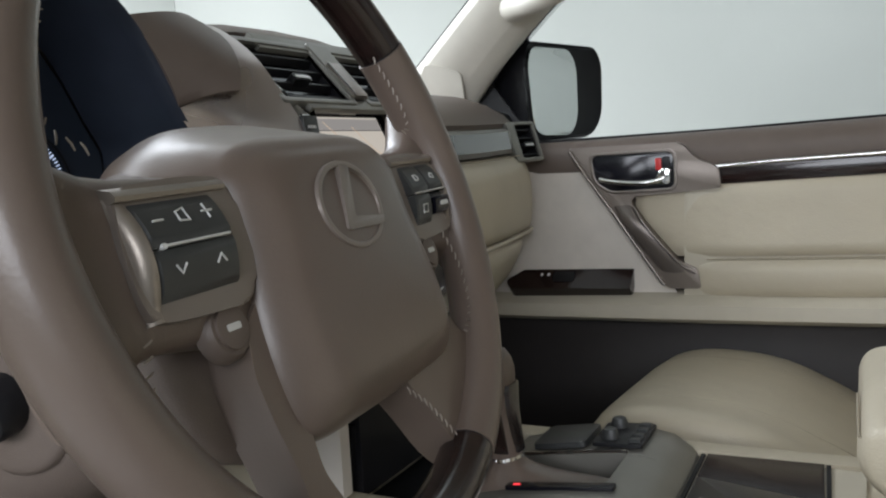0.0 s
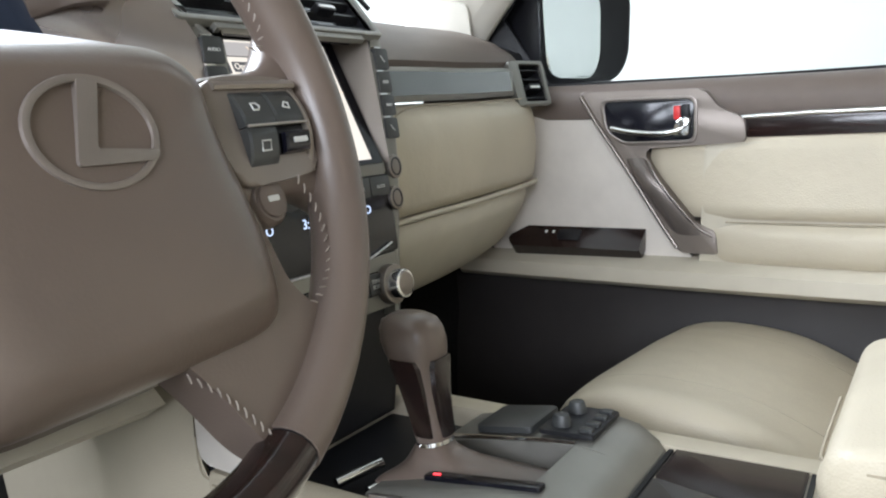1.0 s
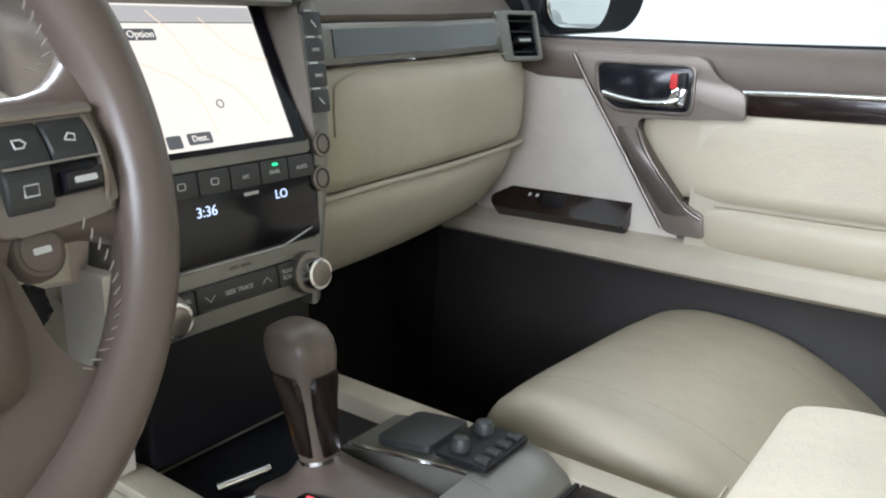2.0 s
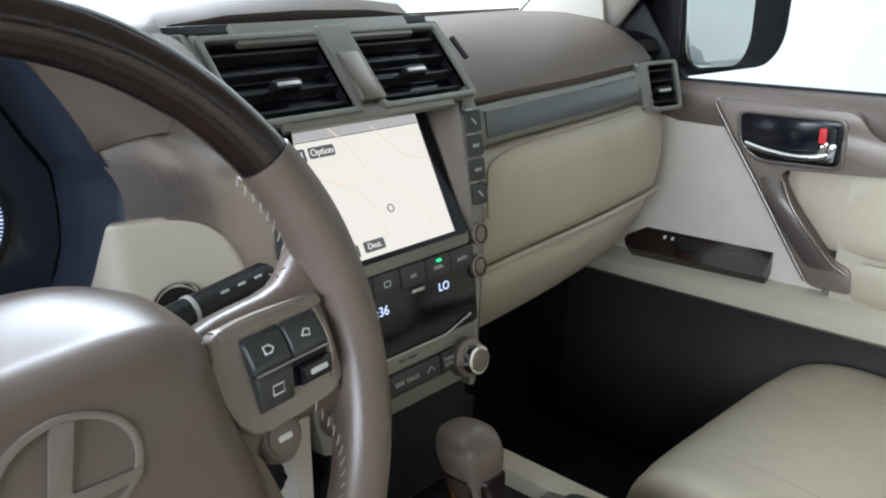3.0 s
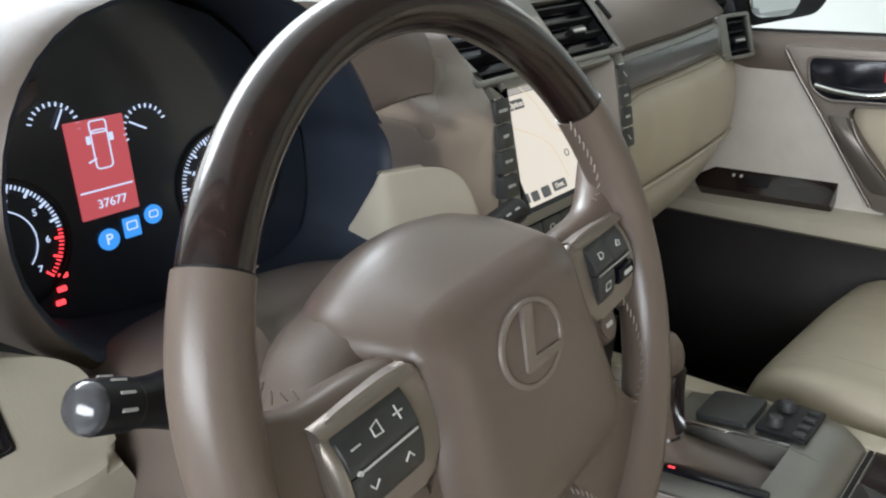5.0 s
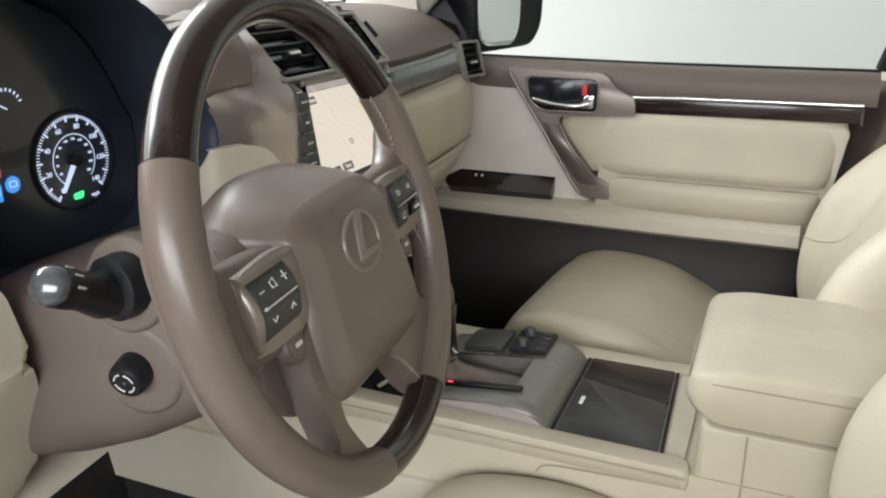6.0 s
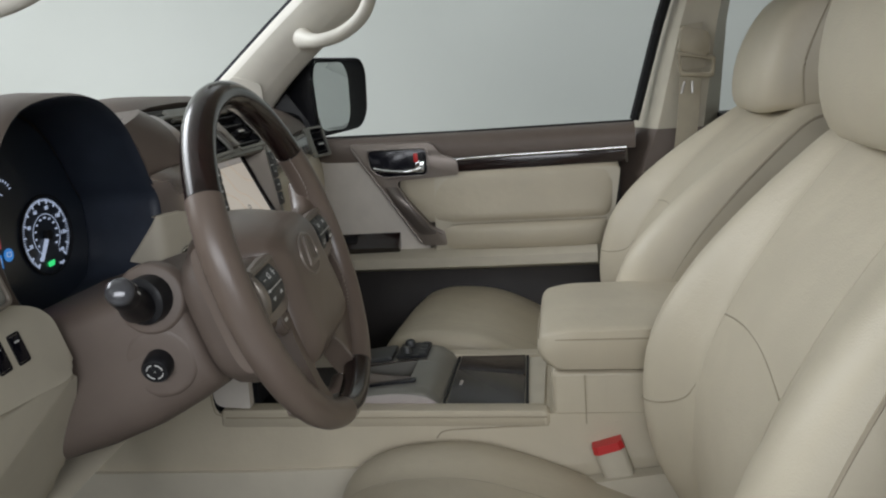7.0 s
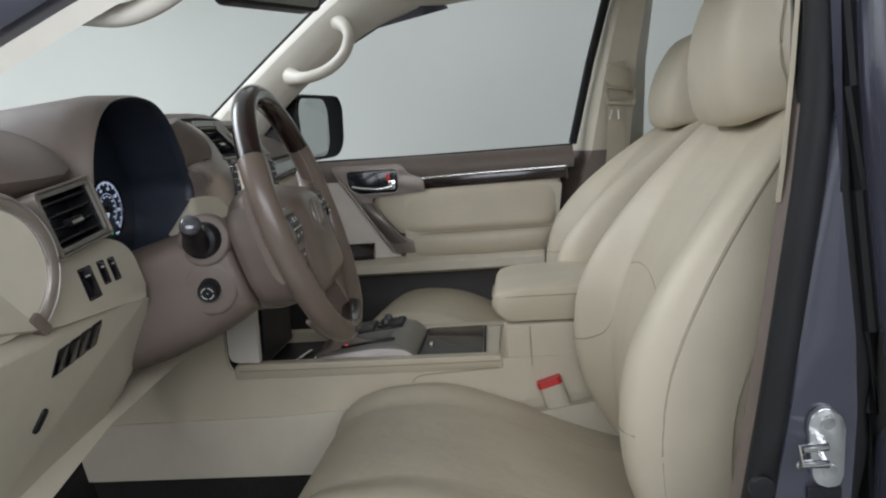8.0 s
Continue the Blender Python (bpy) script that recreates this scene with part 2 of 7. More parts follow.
def disc(r, depth, m, n=28, bevel=0.0, bm=None, back=0.0, r2=None):
    return prism([(r * math.cos(6.28319 * i / n), (r2 or r) * math.sin(6.28319 * i / n)) for i in range(n)], depth, m, bevel, bm=bm, back=back)


def smooth_line(pts, n=6, cyclic=False):
    """A Catmull-Rom line through the points."""
    pts = [Vector(p) for p in pts]
    k = len(pts)
    out = []
    last = k if cyclic else k - 1
    for i in range(last):
        p1, p2 = pts[i], pts[(i + 1) % k]
        p0 = pts[i - 1] if (i or cyclic) else p1 * 2 - p2
        p3 = pts[(i + 2) % k] if (i + 2 < k or cyclic) else p2 * 2 - p1
        for j in range(n):
            t = j / n
            out.append(0.5 * ((2 * p1) + (p2 - p0) * t + (2 * p0 - 5 * p1 + 4 * p2 - p3) * t * t + (3 * p1 - p0 - 3 * p2 + p3) * t ** 3))
    if not cyclic:
        out.append(pts[-1])
    return out


def extrude_y(profile, y0, y1, bm=None, steps=1):
    """A profile of (x, z) drawn out along y."""
    return loft([[(p[0], y0 + (y1 - y0) * s / steps, p[1]) for p in profile] for s in range(steps + 1)], bm=bm)


def writing(name, text, size, m, mat, parent, label="", depth=0.0003):
    """Letters of the built-in font, as one mesh, centred on m."""
    cu = bpy.data.curves.new(name, "FONT")
    cu.body, cu.size, cu.extrude, cu.align_x, cu.align_y = text, size, depth, "CENTER", "CENTER"
    tmp = bpy.data.objects.new(name, cu)
    scene.collection.objects.link(tmp)
    me = bpy.data.meshes.new_from_object(tmp.evaluated_get(bpy.context.evaluated_depsgraph_get()))
    scene.collection.objects.unlink(tmp)
    bpy.data.objects.remove(tmp)
    bpy.data.curves.remove(cu)
    bm = bmesh.new()
    bm.from_mesh(me)
    bpy.data.meshes.remove(me)
    bmesh.ops.transform(bm, matrix=m, verts=bm.verts)
    return part(name, bm, mat, parent, label, smooth=0)


def stitches(name, line, parent, length=0.005, gap=0.004, r=0.0007, mat=None, slant=0.0, normal=(1, 0, 0)):
    """Threads along a line, joined."""
    pts = [Vector(p) for p in line]
    bm = bmesh.new()
    carry = 0.0
    nv = Vector(normal)
    for a, b in zip(pts, pts[1:]):
        d = b - a
        ln = d.length
        if ln < 1e-6:
            continue
        d /= ln
        s = carry
        while s < ln:
            side = d.cross(nv).normalized() * slant
            p, q = a + d * s - side, a + d * min(s + length, ln + length) + side
            mid = (p + q) / 2 + nv * r * 0.8
            tube([p, mid, q], [r * 0.7, r, r * 0.7], n=5, bm=bm)
            s += length + gap
        carry = s - ln
    return part(name, bm, mat or STITCH, parent)


X, Y, Z = Vector((1, 0, 0)), Vector((0, 1, 0)), Vector((0, 0, 1))

PASSENGER = Matrix.Translation((0.0277, -0.017, -0.120)) @ Matrix.Diagonal((0.958, 1, 1, 1))     # the passenger's side
LEVEL = Matrix.Translation((0, 0.012, -0.125))
HERE = Matrix.Identity(4)
DOOR = frame_at((0, 1.07, 0), X, Z)      # plane of the passenger door, facing the cabin
REAR = lambda o: frame_at(o, Y, Z)       # a plane facing the driver

# ---- the studio ----


def wall(name, a, b, z0, z1, t=0.12):
    a, b = Vector((*a, 0)), Vector((*b, 0))
    d = (b - a).normalized()
    n = Vector((-d.y, d.x, 0)) * t
    bm = loft([[(p.x, p.y, z) for p in (a, b, b + n, a + n)] for z in (z0, z1)])
    return tagged(part(name, bm, WHITE_WALL, None), "plain white painted studio wall", "wall", kind="structure")


bm = prism(rect(9.0, 9.0), 0.0, Matrix.Identity(4), back=0.15)
tagged(part("ground", bm, FLOOR_PAINT, None), "grey painted studio floor", "floor", kind="structure")
wall("wall_north", (-4.5, 4.5), (4.5, 4.5), 0.004, 3.6)
wall("wall_south", (4.5, -4.5), (-4.5, -4.5), 0.004, 3.6)
wall("wall_west", (-4.5, -4.497), (-4.5, 4.497), 0.004, 3.6)
wall("wall_east", (4.5, 4.497), (4.5, -4.497), 0.004, 3.6)
bm = prism(rect(9.3, 9.3), 0.12, pose(0, 0, 3.6))
tagged(part("ceiling", bm, WHITE_WALL, None), "plain white studio ceiling", "ceiling", kind="structure")

# ---- the car's body: floor, firewall, pillars, roof, screens ----

body = thing("car", (0.3, 0.36, 0.45), "dark violet-grey car shell with cream pillars, headliner and black carpet", "car")
stand(LEVEL)
bm = prism([(-0.75, -0.40), (2.0, -0.40), (2.0, 1.14), (-0.75, 1.14)], 0.0, pose(0, 0, 0.70), back=0.05)
part("floor_carpet", bm, CARPET, body, "black carpet on the cabin floor")
bm = extrude_y([(-0.75, 0.56), (-0.68, 0.56), (-0.55, 0.70), (-0.60, 0.95), (-0.80, 1.34), (-0.86, 1.34)], -0.42, 1.15)
part("firewall", bm, CARPET, body)


def pillar(name, inner, outer, y_in, y_out, mat, label, soft=2):
    """A pillar from two lines of (x, z), thick from y_in to y_out."""
    loops = []
    for (ax, az), (bx, bz) in zip(inner, outer):
        t0, t1 = y_in, y_out
        loops.append([Vector((ax, t1(az), az)), Vector((ax * 0.75 + bx * 0.25, t0(az), az * 0.75 + bz * 0.25)),
                      Vector((ax * 0.25 + bx * 0.75, t0(bz), az * 0.25 + bz * 0.75)), Vector((bx, t1(bz), bz))])
    return part(name, loft(loops), mat, body, label, subsurf=soft)


stand(PASSENGER)
lean_in = lambda z: 1.115 - 0.33 * max(0.0, z - 1.40)     # the cabin narrows towards the roof
front_edge = [(-0.86, 1.35), (-0.74, 1.43), (-0.60, 1.525), (-0.46, 1.625), (-0.30, 1.735), (-0.16, 1.83), (-0.02, 1.885)]
rear_edge = [(-0.52, 1.355), (-0.475, 1.42), (-0.395, 1.50), (-0.290, 1.575), (-0.19, 1.640), (-0.08, 1.690), (0.12, 1.722)]
pillar("a_pillar_trim", front_edge, [(x + 0.045, z - 0.004) for x, z in rear_edge], lambda z: lean_in(z) - 0.035, lambda z: lean_in(z) + 0.03, PALE_TRIM, "cream plastic trim of the windscreen pillar")
# painted outside of the pillar, and its grab handle
loops = [[(a[0] + 0.014, lean_in(a[1]) + 0.028, a[1] - 0.004), (b[0], lean_in(b[1]) + 0.03, b[1]), (b[0] - 0.01, lean_in(b[1]) + 0.085, b[1] + 0.01), (a[0] + 0.035, lean_in(a[1]) + 0.055, a[1] - 0.004)] for a, b in zip(front_edge, rear_edge)]
part("a_pillar", loft(loops), PAINT, body)
stand(HERE)
hp = smooth_line([(-0.292, 1.005, 1.462), (-0.268, 0.972, 1.455), (-0.235, 0.950, 1.452), (-0.195, 0.942, 1.459), (-0.160, 0.939, 1.475), (-0.132, 0.937, 1.498), (-0.116, 0.936, 1.525), (-0.112, 0.940, 1.552), (-0.125, 0.955, 1.576), (-0.150, 0.985, 1.592)], 5)
fat = [0.0150 + 0.010 * abs(2 * i / (len(hp) - 1) - 1) ** 5 for i in range(len(hp))]
part("grab_handle", tube(hp, fat, n=14), PALE_TRIM, body, "cream plastic grab handle", smooth=60)
# driver's windscreen pillar, over the open door
stand(HERE)
DP = [(-0.70, 1.145), (-0.42, 1.285), (-0.221, 1.384), (-0.138, 1.424), (-0.02, 1.478), (0.15, 1.545), (0.35, 1.59), (0.62, 1.61)]
dy = lambda z: -0.362 + 0.25 * max(0, z - 1.38)
part("a_pillar_trim", loft([[(x, dy(z), z), (x - 0.01, dy(z) - 0.004, z + 0.022), (x - 0.03, dy(z) + 0.05, z + 0.06), (x - 0.02, dy(z) + 0.05, z + 0.012)] for x, z in DP]), PALE_TRIM, body, "cream plastic trim of the windscreen pillar", smooth=50)
part("a_pillar", loft([[(x - 0.010, dy(z) - 0.003, z + 0.019), (x - 0.012, dy(z) - 0.024, z + 0.026), (x - 0.03, dy(z) - 0.040, z + 0.07), (x - 0.06, dy(z) - 0.02, z + 0.11), (x - 0.05, dy(z) + 0.04, z + 0.09)] for x, z in DP]), PAINT, body, "dark painted windscreen pillar", smooth=50)
hp = smooth_line([(-0.175, -0.330, 1.452), (-0.140, -0.320, 1.444), (-0.100, -0.315, 1.440), (-0.060, -0.315, 1.450), (-0.02, -0.315, 1.472), (0.03, -0.325, 1.510)], 6)
part("grab_handle", tube(hp, 0.012, n=10), PALE_TRIM, body, "cream plastic grab handle", smooth=60)
stand(PASSENGER)
# tweeter plate in the foot of the pillar
m = frame_at((-0.520, lean_in(1.48) - 0.030, 1.470), X, Vector((0, -0.33, 1)))
bm = prism(rounded([(-0.055, -0.040), (0.050, -0.050), (0.056, 0.020), (-0.020, 0.044)], 0.012), 0.004, m, 0.002)
part("tweeter_grille", bm, PALE_TRIM, body, "pale perforated tweeter cover")

# B pillars with their brown lower trim
b_front = [(0.33, 0.80), (0.345, 1.05), (0.40, 1.25), (0.438, 1.322), (0.50, 1.55), (0.56, 1.75), (0.60, 1.84)]
b_rear = [(0.62, 0.80), (0.63, 1.05), (0.64, 1.25), (0.645, 1.322), (0.655, 1.55), (0.68, 1.75), (0.72, 1.84)]
pillar("b_pillar_trim", b_front[3:], b_rear[3:], lambda z: lean_in(z) - 0.05, lambda z: lean_in(z) + 0.05, CREAM_PLASTIC, "cream plastic trim of the middle pillar", 0)
pillar("b_pillar_lower_trim", b_front[:4], b_rear[:4], lambda z: 1.065, lambda z: 1.17, BROWN, "brown plastic trim at the pillar's foot", 0)
# black channel along the rear of the passenger window
bm = tube([(0.440, 1.105, 1.345), (0.495, lean_in(1.55) - 0.0, 1.55), (0.553, lean_in(1.74), 1.74), (0.575, lean_in(1.80), 1.80)], 0.012, n=8)
part("window_channel", bm, RUBBER, body)
# belt of the rear passenger door and the wall below it
bm = prism([(0.64, 0.60), (1.7, 0.60), (1.7, 1.375), (0.64, 1.345)], 0.02, frame_at((0, 1.12, 0), X, Z), 0.01, back=0.06)
part("rear_door_trim", bm, DARK_DOOR, body)
stand(LEVEL)
# roof, headliner, rear of the cabin
bm = prism(rounded([(-0.06, -0.26), (2.0, -0.26), (2.0, 0.98), (-0.06, 0.98)], 0.06), 0.05, pose(0, 0, 1.855), 0.02)
part("roof", bm, PAINT, body)
bm = prism(rounded([(-0.05, -0.24), (1.98, -0.24), (1.98, 0.96), (-0.05, 0.96)], 0.06), 0.0, pose(0, 0, 1.851), back=0.02)
part("headliner", bm, PALE_TRIM, body, "pale cream headliner")
for sgn in (1, -1):
    yc = 0.36 + sgn * 0.60
    bm = tube(smooth_line([(-0.02, yc - 0.01 * sgn, 1.805), (0.14, yc + 0.02 * sgn, 1.772), (0.60, yc + 0.03 * sgn, 1.825), (1.2, yc + 0.03 * sgn, 1.835), (1.95, yc, 1.82)], 4), 0.04, n=10)
    part("roof_rail", bm, PALE_TRIM, body)
bm = prism([(-0.40, 0.55), (1.12, 0.55), (1.12, 1.30), (-0.40, 1.30)], 0.05, REAR((1.98, 0, 0)))
part("rear_panel", bm, DARK_DOOR, body)
for yc in (-0.30, 1.02):
    bm = extrude_y([(1.90, 1.28), (2.0, 1.28), (2.0, 1.86), (1.86, 1.86)], yc - 0.06, yc + 0.06)
    part("rear_pillar", bm, CREAM_PLASTIC, body)
bm = prism([(0.62, 0.55), (1.98, 0.55), (1.98, 1.36), (0.62, 1.34)], 0.06, frame_at((0, -0.40, 0), X, Z))
part("rear_door", bm, DARK_DOOR, body)
# passenger door's outer skin, bonnet
stand(PASSENGER)
bm = prism([(-0.88, 0.45), (0.66, 0.45), (0.66, 1.30), (-0.88, 1.30)], 0.05, frame_at((0, 1.25, 0), X, Z), 0.02)
part("door_skin", bm, PAINT, body)
bm = prism([(-0.92, 0.55), (-0.44, 0.55), (-0.44, 1.26), (-0.92, 1.30)], 0.0, DOOR, back=0.03)
part("kick_panel", bm, CARPET, body)
stand(LEVEL)
bm = extrude_y([(-2.0, 1.15), (-0.88, 1.335), (-0.88, 1.30), (-1.9, 0.60), (-2.0, 0.60)], -0.42, 1.15)
part("bonnet", bm, PAINT, body)
# scuttle below the windscreen with the wiper
bm = extrude_y([(-0.95, 1.345), (-0.80, 1.375), (-0.795, 1.355), (-0.95, 1.335)], -0.36, 1.10)
part("scuttle", bm, BLACK, body)

# ---- wiper at the foot of the windscreen ----
stand(HERE)
wiper = thing("windscreen_wiper", (-0.93, 0.42, 1.25), "black wiper arm and blade resting below the windscreen", "wiper")
part("arm", tube([(-0.93, 0.42, 1.245), (-0.93, 0.42, 1.30), (-0.925, 0.40, 1.334), (-0.92, 0.30, 1.346)], [0.012, 0.010, 0.007, 0.005], n=8), BLACK, wiper, smooth=50)
part("blade", loft([[(-0.92 + dx, y, z + dz) for dx, dz in ((-0.006, -0.004), (0.006, -0.004), (0.005, 0.003), (0.0, h), (-0.005, 0.003))] for y, z, h in ((0.10, 1.343, 0.004), (0.18, 1.345, 0.006), (0.24, 1.347, 0.008), (0.30, 1.348, 0.009), (0.37, 1.344, 0.006))]), BLACK, wiper, "black rubber wiper blade", smooth=40)

# ---- passenger's door mirror ----
stand(PASSENGER)
mirror = thing("door_mirror", (-0.40, 1.38, 1.33), "black door mirror with pale glass beside the passenger window", "mirror")
mm = frame_at((-0.337, 1.219, 1.4425), Vector((0.37, 0.93, 0.0)), Z) @ Matrix.Diagonal((0.82, 1, 1, 1))
house = []
outl = rounded([(-0.126, -0.098), (0.120, -0.090), (0.164, -0.050), (0.174, 0.060), (0.150, 0.094), (-0.108, 0.099), (-0.130, 0.060)], 0.045, 5)
for d, s in ((0.010, 0.93), (0.016, 0.97), (0.006, 1.0), (-0.03, 1.0), (-0.09, 0.92), (-0.135, 0.72), (-0.15, 0.3)):
    house.append([mm @ Vector((p[0] * s, p[1] * s, d)) for p in outl])
part("housing", loft(house), BLACK, mirror, smooth=50)
gl = rounded([(-0.104, -0.082), (0.034, -0.084), (0.060, -0.048), (0.064, 0.050), (0.042, 0.084), (-0.098, 0.086), (-0.114, 0.052)], 0.038, 5)
gm = mm @ pose(0, 0, 0.015)
part("mirror_glass", prism(gl, 0.003, gm, 0.001, back=0.02), MIRROR, mirror, "pale reflecting glass")
part("arm", tube([(-0.46, 1.12, 1.385), (-0.42, 1.16, 1.39), (-0.40, 1.21, 1.41)], [0.055, 0.045, 0.04], n=10, flat=0.6), BLACK, mirror)
sail = [(-0.62, 1.325), (-0.33, 1.325), (-0.385, 1.40), (-0.44, 1.475), (-0.53, 1.43)]
part("sail_plate", prism(rounded(sail, 0.012), 0.012, frame_at((0, 1.135, 0), X, Z), 0.004), BLACK, mirror, "black corner plate in the window's front")

# ---- rear-view mirror ----
stand(HERE)
rv = thing("rear_view_mirror", (-0.14, 0.37, 1.62), "black rear-view mirror under the headliner", "mirror")
m = frame_at((-0.135, 0.372, 1.578), Vector((0.45, 0.89, 0)), Z)
part("housing", prism(rounded([(-0.125, -0.036), (0.125, -0.036), (0.125, 0.036), (-0.125, 0.036)], 0.022), 0.012, m, 0.005, back=0.026), BLACK, rv)
part("mirror_glass", prism(rounded([(-0.116, -0.029), (0.116, -0.029), (0.116, 0.029), (-0.116, 0.029)], 0.018), 0.002, m @ pose(0, 0, 0.012)), MIRROR, rv)
part("stem", tube([(-0.16, 0.377, 1.581), (-0.19, 0.37, 1.63), (-0.18, 0.372, 1.73)], 0.012), BLACK, rv)

# ---- passenger door ----
stand(PASSENGER)
door = thing("passenger_door", (0.0, 1.09, 0.62), "cream and brown passenger door panel with wood strip", "door")


def dpart(name, pts, depth, mat, lift=0.0, r=0.008, bevel=0.003, label="", parent=None, back=0.02, n=4):
    m = DOOR @ pose(0, 0, lift)
    return part(name, prism(rounded(pts, r, n), depth, m, bevel, back=back), mat, parent or door, label)


dpart("core", [(-0.52, 0.62), (0.42, 0.62), (0.40, 1.30), (-0.52, 1.30)], 0.0, DARK_DOOR, lift=-0.045, back=0.05)
# brown rail under the window, rolled over at the top
prof = [(1.135, 1.332), (1.105, 1.340), (1.080, 1.337), (1.067, 1.324), (1.062, 1.303), (1.066, 1.284), (1.10, 1.280), (1.135, 1.280)]
loops = [[(x, y + dy, z + dz) for y, z in prof] for x, dy, dz in ((-0.60, 0.03, 0.010), (-0.40, 0.008, 0.006), (-0.25, 0, 0.003), (0.10, 0, 0), (0.438, 0, 0.0))]
part("window_rail", loft(loops), BROWN, door, "brown soft rail under the window", smooth=40)
part("window_seal", tube([(-0.50, 1.112, 1.347), (0.0, 1.112, 1.340), (0.44, 1.112, 1.340)], 0.0045, n=6), RUBBER, door)
# pale insert in front, cream armrest panel behind
dpart("front_insert", [(-0.50, 1.02), (-0.05, 1.02), (-0.10, 1.12), (-0.22, 1.302), (-0.50, 1.302)], 0.0, FABRIC, lift=0.0, r=0.004, bevel=0, label="pale plain door insert")
dpart("pad_backing", [(-0.06, 1.03), (0.35, 1.03), (0.385, 1.14), (0.402, 1.245), (-0.05, 1.245)], 0.016, CREAM_PLASTIC, lift=0.0, r=0.01, bevel=0.004)
arm_loops = []
for x, yb in ((-0.150, 1.066), (-0.135, 1.062), (-0.03, 1.053), (0.15, 1.051), (0.34, 1.052), (0.392, 1.055), (0.402, 1.066)):
    k = min(1.0, (x + 0.150) / 0.12)                # the pad sinks in behind the pull
    x_low = x if x > 0.0 else x * 0.62
    arm_loops.append([(x, 1.09, 1.262), (x, yb + 0.003, 1.258), (x + 0.002, yb - 0.001, 1.238), (x * 0.98, yb - 0.003 * k, 1.19), (x_low * 0.95, yb - 0.008 * k, 1.150), (x_low * 0.93, yb - 0.011 * k, 1.1295), (x_low * 0.92, 1.09, 1.128)])
part("upper_pad", loft(arm_loops), CREAM, door, "cream leather upper door pad", smooth=60, subsurf=1)
low_loops = []
for x, yb in ((-0.058, 1.066), (-0.046, 1.058), (0.03, 1.041), (0.20, 1.040), (0.33, 1.042), (0.368, 1.048), (0.374, 1.060)):
    low_loops.append([(x, 1.09, 1.129), (x, yb, 1.1275), (x * 0.985, yb - 0.004, 1.108), (x * 0.97, yb - 0.004, 1.080), (x * 0.955, yb + 0.002, 1.060), (x * 0.95, 1.09, 1.050)])
part("armrest_pad", loft(low_loops), CREAM, door, "cream leather armrest pad", smooth=60, subsurf=1)
part("pad_seam", tube([(-0.015, 1.042, 1.129), (0.10, 1.0385, 1.1295), (0.25, 1.0385, 1.1295), (0.365, 1.043, 1.1295)], 0.0012, n=5), SEAM, door)
led_loops = []
for x, k in ((-0.50, 0.01), (-0.36, 0.0), (-0.10, -0.008), (0.10, -0.012), (0.34, -0.012), (0.352, 0.01)):
    led_loops.append([(x, 1.09, 1.070), (x, 1.058 + k, 1.066), (x, 1.036 + k, 1.052), (x, 1.034 + k, 1.030), (x, 1.044 + k, 1.022), (x, 1.09, 1.020)])
part("ledge", loft(led_loops), CREAM_PLASTIC, door, "cream ledge along the door", smooth=40)
# dark lower door with its pocket and the speaker
low = []
for x, k in ((-0.52, 0.0), (-0.30, 0.0), (-0.22, -0.015), (-0.12, -0.03), (0.10, -0.035), (0.30, -0.03), (0.345, 0.0)):
    low.append([(x, 1.10, 1.022), (x, 1.062, 1.020), (x, 1.066, 0.95), (x, 1.055 + k, 0.90), (x, 1.045 + k, 0.80), (x, 1.055, 0.68), (x, 1.10, 0.64)])
part("lower_panel", loft(low), DARK_DOOR, door, "dark brown plastic lower door", smooth=50)
# wood strip with its bright line
dpart("wood_strip", [(0.010, 1.252), (0.412, 1.256), (0.414, 1.282), (0.010, 1.280)], 0.010, WOOD, lift=0.004, r=0.003, bevel=0.004, label="glossy dark wood strip")
part("bright_line", tube([(-0.005, 1.056, 1.281), (0.10, 1.056, 1.2845), (0.30, 1.056, 1.286), (0.416, 1.056, 1.287)], 0.0032, n=8, flat=1.2), CHROME, door, "thin chrome line", smooth=60)
part("bright_end", tube([(0.415, 1.058, 1.286), (0.417, 1.058, 1.252)], 0.003, n=6), BRONZE, door)
# bronze handle surround running down into the pull
pull = [(-0.258, 1.330), (-0.052, 1.326), (-0.028, 1.297), (0.010, 1.281), (0.012, 1.246), (-0.045, 1.243), (-0.148, 1.238), (-0.126, 1.196), (-0.068, 1.128), (-0.032, 1.112), (-0.028, 1.078), (-0.090, 1.078), (-0.119, 1.118), (-0.161, 1.185)]
grip = dpart("handle_surround", pull, 0.0145, SWITCH_TRIM, lift=0.006, r=[0.010, 0.012, 0.012, 0.01, 0.006, 0.01, 0.012, 0.02, 0.02, 0.008, 0.006, 0.014, 0.03, 0.02], bevel=0.006, label="satin bronze surround and pull", n=5)
gl = []
for z, xl, xr, d in ((1.240, -0.188, -0.150, 0.0150), (1.228, -0.182, -0.143, 0.0190), (1.212, -0.171, -0.133, 0.0270), (1.195, -0.160, -0.121, 0.0330), (1.170, -0.143, -0.100, 0.0325), (1.145, -0.126, -0.079, 0.0285), (1.120, -0.109, -0.057, 0.0235), (1.100, -0.096, -0.041, 0.0195), (1.080, -0.086, -0.031, 0.0150)):
    lp = []
    for i in range(20):
        a = 6.28319 * i / 20
        c, s = math.cos(a), math.sin(a)
        lp.append(DOOR @ Vector(((xl + xr) / 2 + (xr - xl) / 2 * math.copysign(abs(c) ** 0.35, c), z, (d if s > 0 else 0.006) * abs(s) ** 0.35)))
    gl.append(lp)
part("pull_grip", loft(gl), DARK_BRONZE, grip, "bowed satin pull grip", smooth=60)
